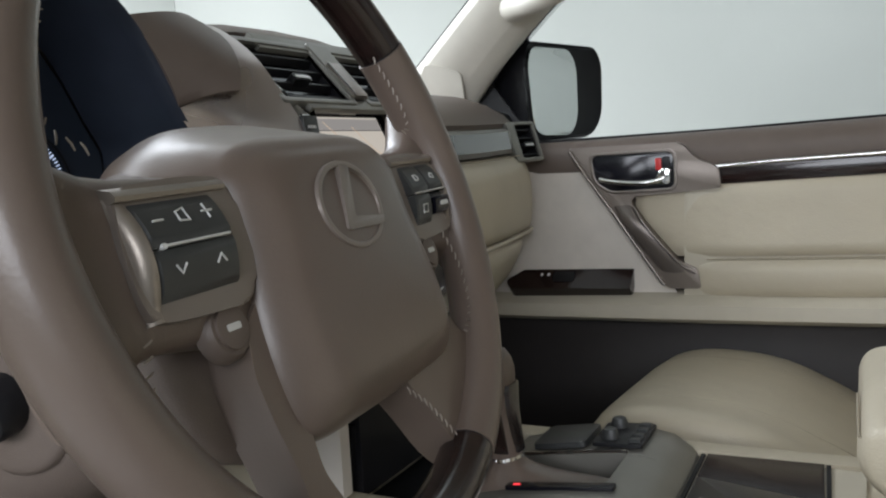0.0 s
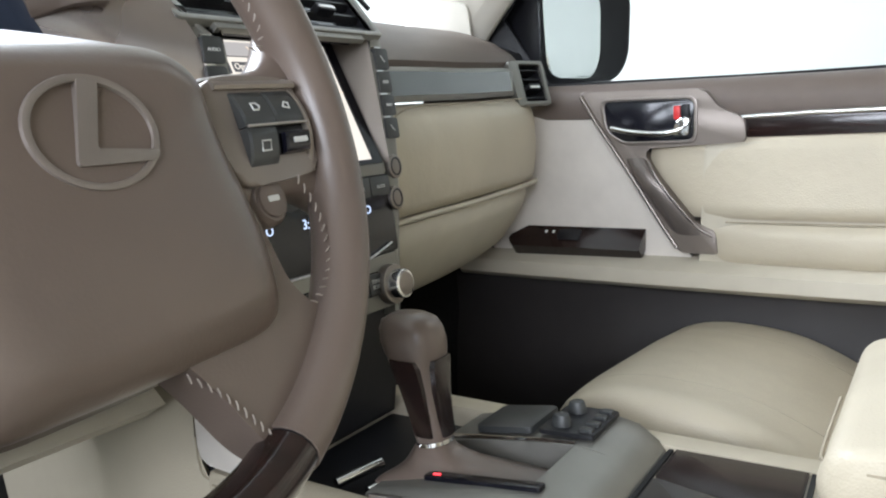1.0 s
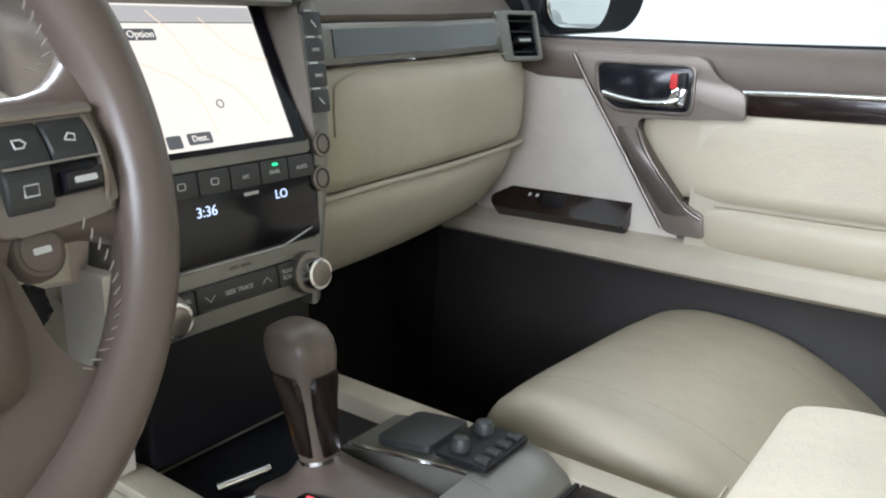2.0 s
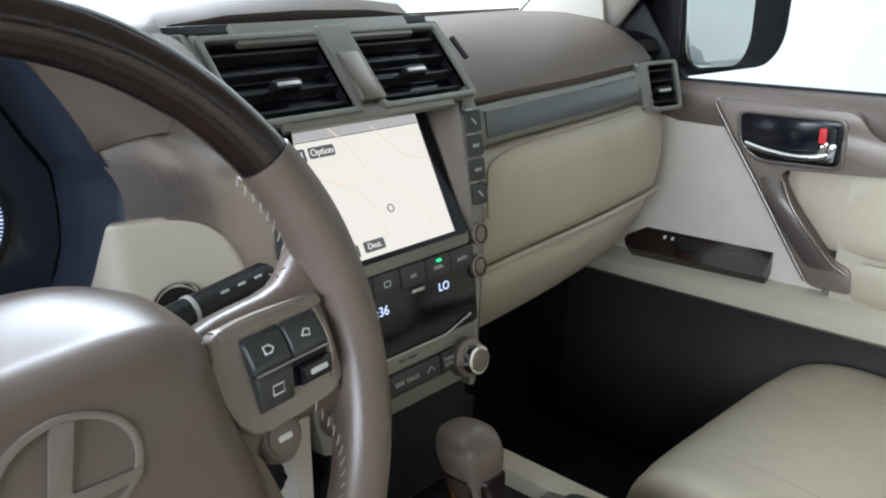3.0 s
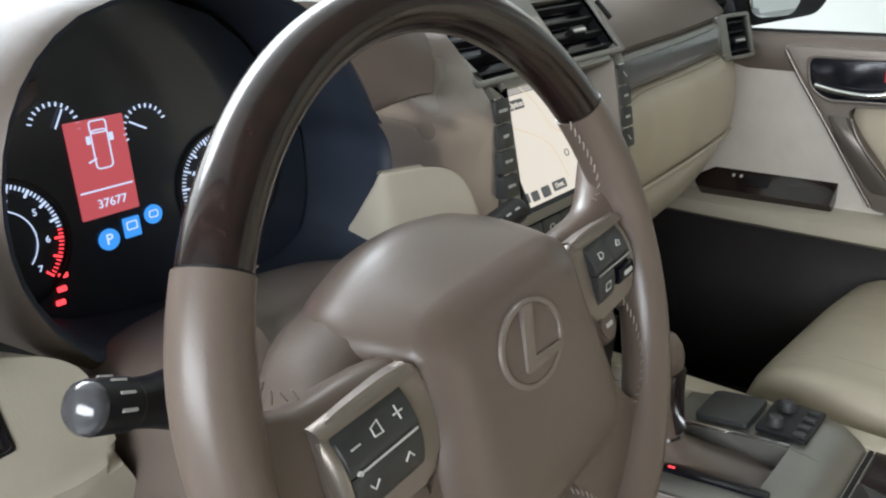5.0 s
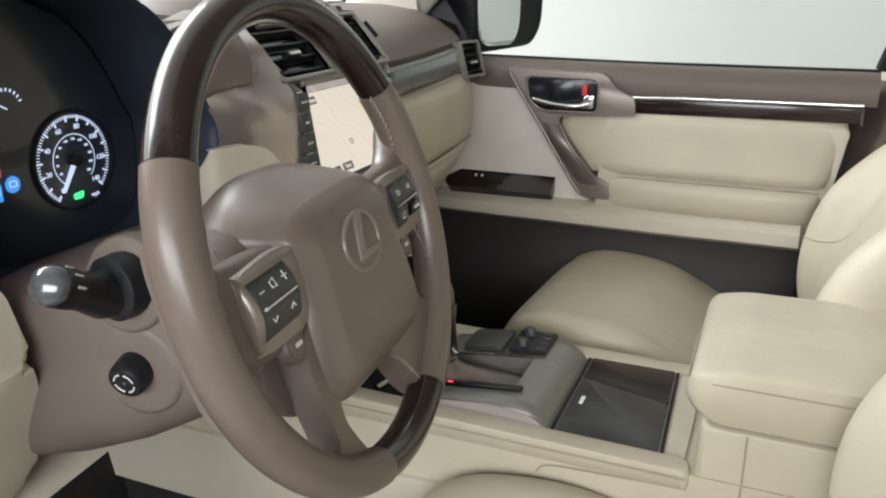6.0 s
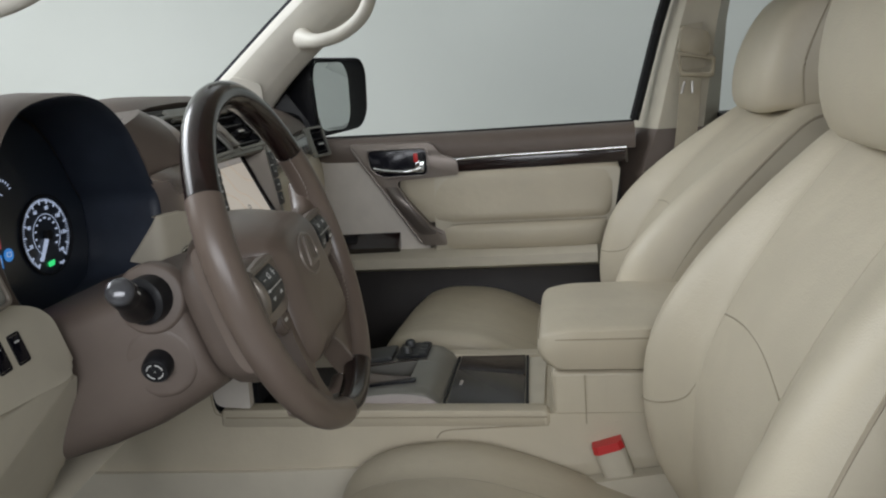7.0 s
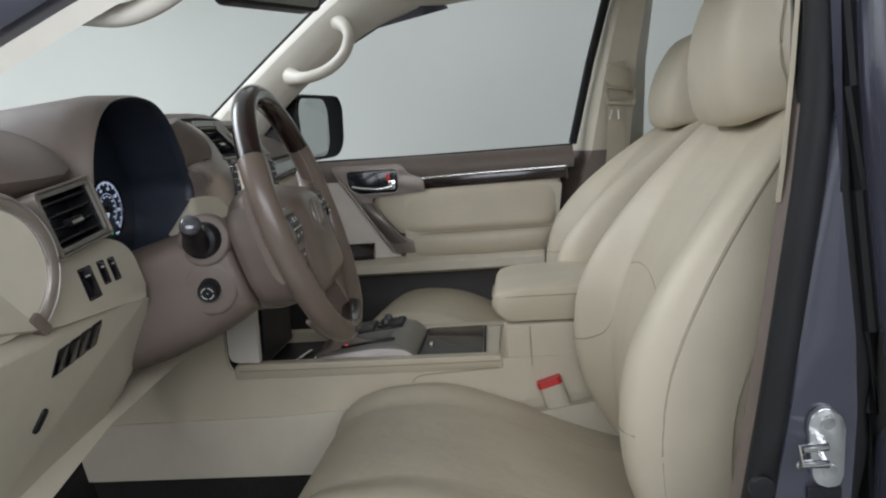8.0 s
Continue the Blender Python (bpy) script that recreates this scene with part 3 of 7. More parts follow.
dpart("recess", [(-0.214, 1.314), (-0.064, 1.312), (-0.064, 1.250), (-0.178, 1.249), (-0.208, 1.268)], 0.0225, BLACK_GLOSS, lift=0.0, r=0.014, bevel=0.002, label="black handle recess", parent=grip, n=5)
rim = rounded([(-0.218, 1.318), (-0.060, 1.316), (-0.060, 1.246), (-0.180, 1.245), (-0.212, 1.266)], 0.015, 5)
rin = rounded([(-0.212, 1.313), (-0.065, 1.311), (-0.065, 1.251), (-0.178, 1.250), (-0.206, 1.268)], 0.013, 5)
part("recess_rim", ring_prism(rim, rin, 0.0245, DOOR, 0.001), BRONZE, grip)
edge = smooth_line([(-0.252, 1.0485, 1.323), (-0.226, 1.0485, 1.282), (-0.191, 1.0485, 1.232), (-0.157, 1.0485, 1.182), (-0.117, 1.0485, 1.122), (-0.092, 1.0485, 1.086)], 4)
part("grip_edge", tube(smooth_line([(-0.136, 1.043, 1.222), (-0.122, 1.0375, 1.196), (-0.101, 1.038, 1.168), (-0.080, 1.0415, 1.143), (-0.058, 1.0465, 1.118), (-0.036, 1.050, 1.105)], 4), 0.0030, n=8), BRONZE, grip, "bright satin edge", smooth=60)
part("surround_edge", tube(edge, 0.0036, n=8), BRONZE, grip, "rounded satin edge", smooth=60)
lev = smooth_line([(-0.196, 1.040, 1.272), (-0.165, 1.036, 1.266), (-0.125, 1.034, 1.262), (-0.095, 1.036, 1.264), (-0.078, 1.040, 1.270)], 4)
part("lever", tube(lev, 0.006, n=8, flat=0.8), CHROME, grip, "chrome opening lever", smooth=60)
part("lever_end", prism(rounded([(-0.098, 1.258), (-0.070, 1.258), (-0.068, 1.285), (-0.086, 1.284)], 0.006), 0.036, DOOR, 0.004), CHROME, grip)
part("lock_tab", prism(rect(0.010, 0.020, 0.002, -0.090, 1.292), 0.028, DOOR, 0.001), RED, grip, "red lock mark")
part("lock_button", prism(rect(0.012, 0.022, 0.003, -0.077, 1.293), 0.030, DOOR, 0.002), BLACK, grip)
# switch plate on the ledge
sm = frame_at((-0.262, 1.060, 1.0945), X, Vector((0, 0.72, 0.69)))
plate = part("switch_plate", prism(rounded([(-0.138, -0.006), (-0.126, -0.026), (0.110, -0.026), (0.112, 0.020), (0.02, 0.026), (-0.100, 0.022)], [0.008, 0.008, 0.003, 0.003, 0.01, 0.01], 4), 0.0045, sm, 0.0015, back=0.02), WOOD, door, "glossy dark wood switch plate")
part("window_switch", prism(rect(0.042, 0.022, 0.005, -0.02, 0.0), 0.0075, sm, 0.002), BLACK, plate, "black window switch")
for dx in (-0.052, -0.066):
    part("switch_mark", prism(rect(0.005, 0.006, 0.001, dx, 0.006), 0.0050, sm), WHITE_INK, plate)

# ---- dashboard ----
stand(HERE)
dash = thing("dashboard", (-0.40, 0.36, 1.05), "brown and cream leather dashboard with grey centre frame", "dashboard")
stand(Matrix.Translation((0.002, 0.006, -0.086)))
SECT = [(0.505, -0.270, -0.006), (0.56, -0.272, -0.004), (0.63, -0.275, -0.002), (0.78, -0.282, 0.0), (0.94, -0.293, 0.005), (1.01, -0.308, 0.006), (1.05, -0.335, 0.006)]
PAD = [(-0.62, 1.395), (-0.45, 1.408), (-0.28, 1.413), (-0.17, 1.410), (-0.10, 1.400), (-0.055, 1.382), (-0.022, 1.358), (-0.008, 1.342), (-0.012, 1.334), (-0.06, 1.334), (-0.3, 1.33), (-0.62, 1.33)]
part("top_pad", loft([[(x0 + dx, y, z + dz * (1 if z < 1.36 else 0.5)) for dx, z in PAD] for y, x0, dz in SECT]), BROWN, dash, "brown soft top pad on the passenger's half", smooth=50)
BULGE = [(-0.03, 1.290), (-0.002, 1.290), (0.016, 1.281), (0.026, 1.262), (0.030, 1.235), (0.0295, 1.200), (0.026, 1.168), (0.020, 1.1535), (-0.03, 1.1515)]
part("glovebox_lid", loft([[(x0 + dx, y, z + dz) for dx, z in BULGE] for y, x0, dz in SECT[:-1]] + [[(-0.36 + dx * 0.5, 1.045, z + 0.024) for dx, z in BULGE]]), CREAM, dash, "cream leather upper glovebox lid", smooth=60, subsurf=1)
LOWER = [(-0.03, 1.1505), (0.0205, 1.1510), (0.012, 1.115), (-0.012, 1.075), (-0.035, 1.045), (-0.075, 1.020), (-0.14, 1.010), (-0.22, 1.03), (-0.22, 1.10)]
part("lower_glovebox", loft([[(x0 + dx - 0.02 * max(0, (y - 0.9) * 6), y, z + dz + 0.25 * max(0, y - 0.75) * (1.148 - z)) for dx, z in LOWER] for y, x0, dz in SECT]), CREAM_PLASTIC, dash, "cream lower glovebox", smooth=60, subsurf=1)
crease = [(x0 + 0.0155, y, 1.151 + dz) for y, x0, dz in SECT[:-1]]
part("lid_gap", tube(smooth_line(crease, 4), 0.0040, n=10), CREAM_PLASTIC, dash, "shallow crease below the lid", smooth=60)
seam = [(x0 + 0.0155, y, 1.2855 + dz) for y, x0, dz in SECT[2:-2]]
seam = [Vector((SECT[1][1] + 0.031, 0.545, 1.215))] + [Vector((SECT[1][1] + 0.0275, 0.548, 1.250))] + [Vector((SECT[1][1] + 0.022, 0.562, 1.272))] + [Vector(s) for s in seam]
part("lid_seam", tube(smooth_line(seam, 5), 0.0012, n=5), SEAM, dash)
# silver strip and its glossy inlay
ST = [s for s in SECT if 0.55 < s[0] < 0.97]
loops = [[(x0 - 0.02, y, 1.334 + dz), (x0 - 0.004, y, 1.3335 + dz), (x0 + 0.0035, y, 1.326 + dz), (x0 + 0.0075, y, 1.298 + dz), (x0 + 0.006, y, 1.291 + dz), (x0 - 0.02, y, 1.2905 + dz)] for y, x0, dz in [SECT[0]] + ST]
part("trim_strip", loft(loops), SILVER, dash, "satin grey trim strip", smooth=40)
loops = []
for y, x0, dz in ((0.572, -0.2725, -0.0035), (0.63, -0.275, -0.002), (0.78, -0.282, 0.0), (0.918, -0.2915, 0.0043)):
    loops.append([(x0 - 0.003, y, 1.3290 + dz), (x0 + 0.0046, y, 1.3275 + dz), (x0 + 0.0089, y, 1.2985 + dz), (x0, y, 1.2975 + dz)])
part("strip_inlay", loft(loops), GREY_STRIP, dash, "glossy grey inlay", smooth=40)


def vent(name, m, w, h, blades, thing_, mat_frame, label, tab=True, deep=0.03, chrome=False):
    """A rectangular air vent in the plane of m: frame, dark duct, blades, tab."""
    v = part(name, ring_prism(rect(w + 0.012, h + 0.012, 0.006), rect(w, h, 0.004), 0.004, m, 0.0015, back=0.004), mat_frame, thing_, label)
    part("duct", prism(rect(w, h, 0.004), 0.0, m @ pose(0, 0, -deep), back=0.003), BLACK_GLOSS, v)
    bm = ring_prism(rect(w + 0.003, h + 0.003, 0.004), rect(w, h, 0.004), 0.0, m, back=deep)
    part("duct_wall", bm, BLACK, v)
    for i in range(blades):
        z = -h / 2 + h * (i + 0.5) / blades
        bm = loft([[m @ Vector((x, z + a, b)) for a, b in ((0.0012, -0.003), (-0.0012, -0.003), (-0.004, -deep * 0.8), (-0.001, -deep * 0.8))] for x in (-w / 2, w / 2)])
        part("blade", bm, BLACK, v)
    if tab:
        t = part("tab", prism(rect(0.028, 0.009, 0.003, 0, -h * 0.10), 0.004, m, 0.002, back=0.006), BLACK, v, "black sliding tab")
        part("tab_edge", prism(rect(0.023, 0.0035, 0.001, 0, -h * 0.10 - 0.001), 0.0050, m, 0.0005), CHROME_SATIN, t)
    return v


vm = frame_at((-0.278, 0.978, 1.314), Vector((0.24, 0.97, 0.0)), Vector((-0.28, 0.0, 0.96)))
vent("side_vent", vm, 0.054, 0.060, 4, dash, SILVER, "black side vent in a grey frame")
part("vent_cheek", prism(rounded([(-0.046, -0.036), (-0.030, -0.036), (-0.030, 0.036), (-0.050, 0.034)], 0.004), 0.004, vm, 0.002, back=0.03), SILVER, dash)

# hood over the instruments: an arch that opens towards the driver
stand(HERE)
ARCH = [(0.080, 1.120), (0.132, 1.138), (0.148, 1.178), (0.150, 1.212), (0.149, 1.238), (0.135, 1.262), (0.118, 1.296), (0.098, 1.326), (0.068, 1.352), (0.030, 1.367), (-0.030, 1.370), (-0.092, 1.359), (-0.133, 1.324), (-0.155, 1.272), (-0.157, 1.215), (-0.135, 1.165), (-0.095, 1.135), (0.0, 1.120)]
CY, CZ = -0.006, 1.245


def arch(k, x, lift=0.0, shift=0.0):
    return [Vector((x, CY + (y - CY) * k + shift, CZ + (z - CZ) * k + lift)) for y, z in ARCH]


hood_loops = [smooth_line(l, 3, cyclic=True) for l in (arch(0.98, -0.352), arch(0.98, -0.300), arch(0.99, -0.258), arch(1.005, -0.247), arch(1.03, -0.244), arch(1.065, -0.252, -0.001, -0.002), arch(1.10, -0.30, -0.002, -0.004), arch(1.14, -0.42, -0.016), arch(1.16, -0.56, -0.03))]
part("instrument_well", loft(hood_loops[:5], caps=False), WELL_BLACK, dash, "black well round the instruments", smooth=60)
part("instrument_hood", loft(hood_loops[4:], caps=False), BROWN, dash, "brown hood over the instruments", smooth=60)
# wing of the hood towards the middle
A1, A2, A3 = Vector((-0.2400, 0.1375, 1.2640)), Vector((-0.2400, 0.1230, 1.2985)), Vector((-0.2470, 0.0985, 1.3330))
B1, B2, B3 = Vector((-0.2110, 0.1790, 1.2755)), Vector((-0.2200, 0.1990, 1.3190)), Vector((-0.2890, 0.2160, 1.3490))
loops = []
for k in range(11):
    t = k / 10
    left = A1 * (1 - t) ** 2 + A2 * 2 * t * (1 - t) + A3 * t * t
    right = B1 * (1 - t) ** 2 + B2 * 2 * t * (1 - t) + B3 * t * t
    sag = 0.004 * (1 - t) ** 4                     # the lower edge rolls under
    row = []
    for j in range(9):
        q = j / 8
        p = left.lerp(right, q) + Vector((0.008 * math.sin(3.1416 * q) * (0.4 + t), 0, 0.003 * math.sin(3.1416 * q)))
        row.append(p + Vector((-sag, 0, 0)))
    e = row[-1]
    row += [e + Vector((-0.004, 0.0030, -0.001)), e + Vector((-0.012, 0.0042, -0.002)), e + Vector((-0.040, 0.0040, -0.003)), left + Vector((-0.040, 0.004, -0.002))]
    loops.append(row)
under = [[p + Vector((-d, 0, z)) for p in loops[0]] for d, z in ((0.020, -0.0020), (0.004, -0.0024))]
part("hood_wing", loft(under + loops), BROWN, dash, "brown wing of the hood", smooth=50)
# top pad on the driver's side and round the hood
loops = []
for y, zt, xf, zf in ((-0.44, 1.318, -0.215, 1.268), (-0.30, 1.334, -0.215, 1.270), (-0.20, 1.345, -0.225, 1.272), (-0.12, 1.350, -0.33, 1.31), (0.02, 1.358, -0.40, 1.335), (0.14, 1.360, -0.40, 1.335), (0.22, 1.352, -0.345, 1.320)):
    loops.append([(-0.93, y, 1.36), (-0.62, y, zt + 0.022), (-0.46, y, zt + 0.012), (xf - 0.12, y, zt * 0.75 + zf * 0.25 + 0.012), (xf - 0.04, y, zt * 0.4 + zf * 0.6 + 0.012), (xf, y, zf), (xf - 0.01, y, zf - 0.012), (-0.5, y, 1.2), (-0.93, y, 1.25)])
part("driver_top_pad", loft(loops), BROWN, dash, "brown soft top pad on the driver's half", smooth=60, subsurf=1)
bm = prism(rect(0.10, 0.018, 0.006), 0.001, frame_at((-0.30, -0.36, 1.318), Vector((0, 1, 0.25)), Vector((-1, 0, 0.45))), 0.0)
part("demister_slot", bm, BLACK, dash)
# top pad in the middle, with the raised lid over the vents
loops = []
stand(Matrix.Translation((0.008, 0.013, -0.050)))
for y, k in ((0.205, -0.02), (0.225, -0.006), (0.28, 0.0), (0.36, 0.002), (0.44, 0.0), (0.495, -0.006), (0.515, -0.02)):
    loops.append([(-0.93, y, 1.37), (-0.62, y, 1.405 + k), (-0.42, y, 1.414 + k), (-0.335, y, 1.409 + k), (-0.318, y, 1.399 + k), (-0.325, y, 1.388 + k), (-0.5, y, 1.35), (-0.93, y, 1.33)])
part("middle_top_pad", loft(loops), BROWN, dash, "brown lid over the middle vents", smooth=50)
bm = extrude_y([(-0.335, 1.392), (-0.309, 1.392), (-0.306, 1.386), (-0.31, 1.374), (-0.34, 1.374)], 0.212, 0.508)
part("lid_shadow_strip", bm, DARK_BUTTON, dash)
stand(Matrix.Translation((0, 0, -0.082)))
part("passenger_shelf", extrude_y([(-0.93, 1.36), (-0.88, 1.40), (-0.60, 1.415), (-0.60, 1.38), (-0.93, 1.33)], 0.50, 1.06), BROWN, dash)

# instruments
stand(Matrix.Translation((0.002, -0.003, -0.004)))
well = part("dial_panel", prism([(p[0], p[1]) for p in [(y, z) for y, z in [(CY + (a - CY) * 0.985, CZ + (b - CZ) * 0.985) for a, b in ARCH]]], 0.0, REAR((-0.352, 0, 0)), back=0.006), DIAL_FACE, dash, "black dial panel with lit white scales")


def dial(cy, cz, r, a0, a1, ticks, needle, numbers, inner=(), red=999):
    m = REAR((-0.3515, cy, cz))
    d = part("dial", ring_prism([(r * 1.12 * math.cos(i * 0.1309), r * 1.12 * math.sin(i * 0.1309)) for i in range(48)], [(r * 1.07 * math.cos(i * 0.1309), r * 1.07 * math.sin(i * 0.1309)) for i in range(48)], 0.003, m), BLACK, well)
    bm, hot = bmesh.new(), bmesh.new()
    for i in range(ticks + 1):
        a = radians(a0 + (a1 - a0) * i / ticks)
        ln = 0.14 if i % 5 == 0 else 0.07
        c, s = math.cos(a), math.sin(a)
        wd = 0.0008 if i % 5 == 0 else 0.00042
        pts = [(c * r - s * wd, s * r + c * wd), (c * r + s * wd, s * r - c * wd), (c * r * (1 - ln) + s * wd, s * r * (1 - ln) - c * wd), (c * r * (1 - ln) - s * wd, s * r * (1 - ln) + c * wd)]
        prism(pts, 0.001, m, bm=hot if i >= red else bm)
    part("scale", bm, GLOW_WHITE, d, "lit white scale", smooth=0)
    if red < ticks:
        part("red_scale", hot, GLOW_RED, d, "lit red end of the scale", smooth=0)
    else:
        hot.free()
    arc = [(0.58 * r * math.cos(radians(a0 + (a1 - a0) * i / 40)), 0.58 * r * math.sin(radians(a0 + (a1 - a0) * i / 40))) for i in range(41)]
    part("inner_ring", tube([m @ Vector((p[0], p[1], 0.0008)) for p in arc], 0.0005, n=4), GLOW_WHITE, d)
    a = radians(needle)
    c, s = math.cos(a), math.sin(a)
    pts = [(c * r * 0.78 - s * 0.0007, s * r * 0.78 + c * 0.0007), (c * r * 0.78 + s * 0.0007, s * r * 0.78 - c * 0.0007), (c * r * 0.12 + s * 0.0016, s * r * 0.12 - c * 0.0016), (c * r * 0.12 - s * 0.0016, s * r * 0.12 + c * 0.0016)]
    part("needle", prism(pts, 0.004, m), GLOW_WHITE, d, "white needle", smooth=0)
    part("needle_hub", disc(r * 0.14, 0.006, m, bevel=0.002), BLACK, d)
    for i, txt in enumerate(numbers):
        if txt:
            a = radians(a0 + (a1 - a0) * i / (len(numbers) - 1))
            writing("number", txt, 0.0070, m @ pose(r * 0.75 * math.cos(a), r * 0.75 * math.sin(a), 0.0005), GLOW_WHITE, d)
    for i, txt in enumerate(inner):
        a = radians(a0 + (a1 - a0) * (i + 1) * 20 / 1.609 / 140)
        writing("small_number", txt, 0.0034, m @ pose(r * 0.47 * math.cos(a), r * 0.47 * math.sin(a), 0.0005), GLOW_WHITE, d)
    return d


dial(0.0620, 1.2115, 0.0450, 235, -45, 70, 236, ["0", "20", "40", "60", "80", "100", "120", "140"], ["20", "40", "60", "80", "100", "120", "140", "160", "180", "200", "220"])
dial(-0.130, 1.2115, 0.0450, 225, -45, 70, 218, ["0", "1", "2", "3", "4", "5", "6", "7"], red=58)
for cy, cz, a0, a1, nd in ((-0.006, 1.272, 200, 20, 150), (-0.075, 1.285, 160, -10, 60)):
    m = REAR((-0.351, cy, cz))
    bm = bmesh.new()
    for i in range(13):
        a = radians(a0 + (a1 - a0) * i / 12)
        c, s = math.cos(a), math.sin(a)
        prism([(c * 0.019 - s * 0.0005, s * 0.019 + c * 0.0005), (c * 0.019 + s * 0.0005, s * 0.019 - c * 0.0005), (c * 0.016 + s * 0.0005, s * 0.016 - c * 0.0005), (c * 0.016 - s * 0.0005, s * 0.016 + c * 0.0005)], 0.001, m, bm=bm)
    part("small_scale", bm, GLOW_WHITE, well, smooth=0)
    a = radians(nd)
    part("small_needle", tube([m @ Vector((0, 0, 0.002)), m @ Vector((0.015 * math.cos(a), 0.015 * math.sin(a), 0.002))], 0.0007, n=4), GLOW_WHITE, well)
# information display between the dials
info = part("info_display", prism(rect(0.046, 0.074, 0.001, -0.046, 1.250), 0.001, REAR((-0.351, 0, 0))), GLOW_PANEL, well, "dull red lit information display")
m = REAR((-0.3495, -0.044, 1.264))
bm = ring_prism(rect(0.014, 0.030, 0.004), rect(0.012, 0.028, 0.003), 0.0005, m)
ring_prism(rect(0.014, 0.010, 0.003, 0, 0.017), rect(0.012, 0.008, 0.002, 0, 0.017), 0.0005, m, bm=bm)
for sx in (-1, 1):
    prism(rect(0.003, 0.006, 0.0, sx * 0.009, 0.008), 0.0005, m, bm=bm)
prism(rect(0.007, 0.0012, 0.0, -0.0105, -0.004), 0.0005, m @ pose(0, 0, 0, 0, 0, 20), bm=bm)
part("car_mark", bm, GLOW_WHITE, info, "white outline of a car", smooth=0)
part("display_line", prism(rect(0.042, 0.0012, 0.0, -0.046, 1.234), 0.0005, REAR((-0.3495, 0, 0))), GLOW_WHITE, info, smooth=0)
writing("distance_digits", "37677", 0.0095, REAR((-0.349, -0.044, 1.223)), GLOW_WHITE, info)
mk = part("parking_mark", disc(0.0085, 0.001, REAR((-0.351, -0.052, 1.194)), 20), GLOW_BLUE, well, "round blue parking mark")
writing("letter", "P", 0.012, REAR((-0.3495, -0.052, 1.194)), GLOW_WHITE, mk)
bk2 = part("blue_mark", prism(rect(0.014, 0.016, 0.001), 0.001, REAR((-0.351, -0.032, 1.1985))), GLOW_BLUE, well, "square blue lit mark")
part("mark_lines", ring_prism(rect(0.009, 0.007, 0.001), rect(0.0074, 0.0054, 0.001), 0.0015, REAR((-0.351, -0.032, 1.2))), GLOW_WHITE, bk2, smooth=0)
bk3 = part("blue_mark", disc(0.0078, 0.001, REAR((-0.351, -0.0125, 1.2035)), 20), GLOW_BLUE, well, "round blue lit mark")
part("mark_lines", ring_prism(rect(0.008, 0.006, 0.002), rect(0.0066, 0.0046, 0.0015), 0.0015, REAR((-0.351, -0.0125, 1.204))), GLOW_WHITE, bk3, smooth=0)
part("green_mark", prism(rounded([(0.055, 1.172), (0.066, 1.172), (0.068, 1.179), (0.055, 1.178)], 0.002), 0.001, REAR((-0.351, 0, 0))), GLOW_GREEN, well, "small green lamp")
writing("unit", "mph", 0.006, REAR((-0.351, 0.083, 1.172)), GLOW_WHITE, well)
for i in range(3):
    part("red_mark", prism(rect(0.007, 0.004, 0.001, -0.098 + 0.003 * i, 1.158 + 0.010 * i), 0.001, REAR((-0.351, 0, 0))), GLOW_RED, well)

# metallic brown panel between instruments and middle, and the cream collar
stand(HERE)
right_side = sorted((p.z, p.y) for p in smooth_line(arch(1.012, 0.0), 4, cyclic=True) if p.y > 0.085 and p.z > 1.155)
LIP = [(1.05, 0.150)] + [(z, np.interp(z, [q[0] for q in right_side], [q[1] for q in right_side])) for z in (1.16, 1.18, 1.20, 1.215, 1.23, 1.245, 1.26, 1.272, 1.284, 1.296, 1.31, 1.325, 1.34)]
loops = []
for k in range(9):
    q = k / 8
    loops.append([(-0.2425 + 0.034 * q + (0.002 + 0.009 * min(1.0, max(0.0, (z - 1.19) / 0.05))) * math.sin(3.14 * q) - 13.0 * max(0, z - 1.285) ** 2 - 0.018 * min(1.0, max(0.0, (z - 1.236) / 0.052)) ** 1.5 - 1.2 * max(0, 1.16 - z) ** 2, y0 + (0.258 - 0.45 * max(0.0, z - 1.245) - y0) * q, z) for z, y0 in LIP])
part("metallic_panel", loft(loops, closed=False), BROWN_GLOSS, dash, "metallic brown panel beside the instruments", smooth=60, subsurf=1)
cf = frame_at((-0.246, 0.130, 0), Vector((0.35, 1, 0)), Z)
run = [(-0.350, 0.1411), (-0.320, 0.1393), (-0.290, 0.1375), (-0.262, 0.1358), (-0.250, 0.1352), (-0.243, 0.1366), (-0.2385, 0.1405), (-0.2355, 0.1465), (-0.2330, 0.1535), (-0.2225, 0.1837), (-0.2126, 0.212), (-0.2030, 0.2395)]
dist = [0.0]
for p, q in zip(run, run[1:]):
    dist.append(dist[-1] + math.hypot(q[0] - p[0], q[1] - p[1]))
rows = []
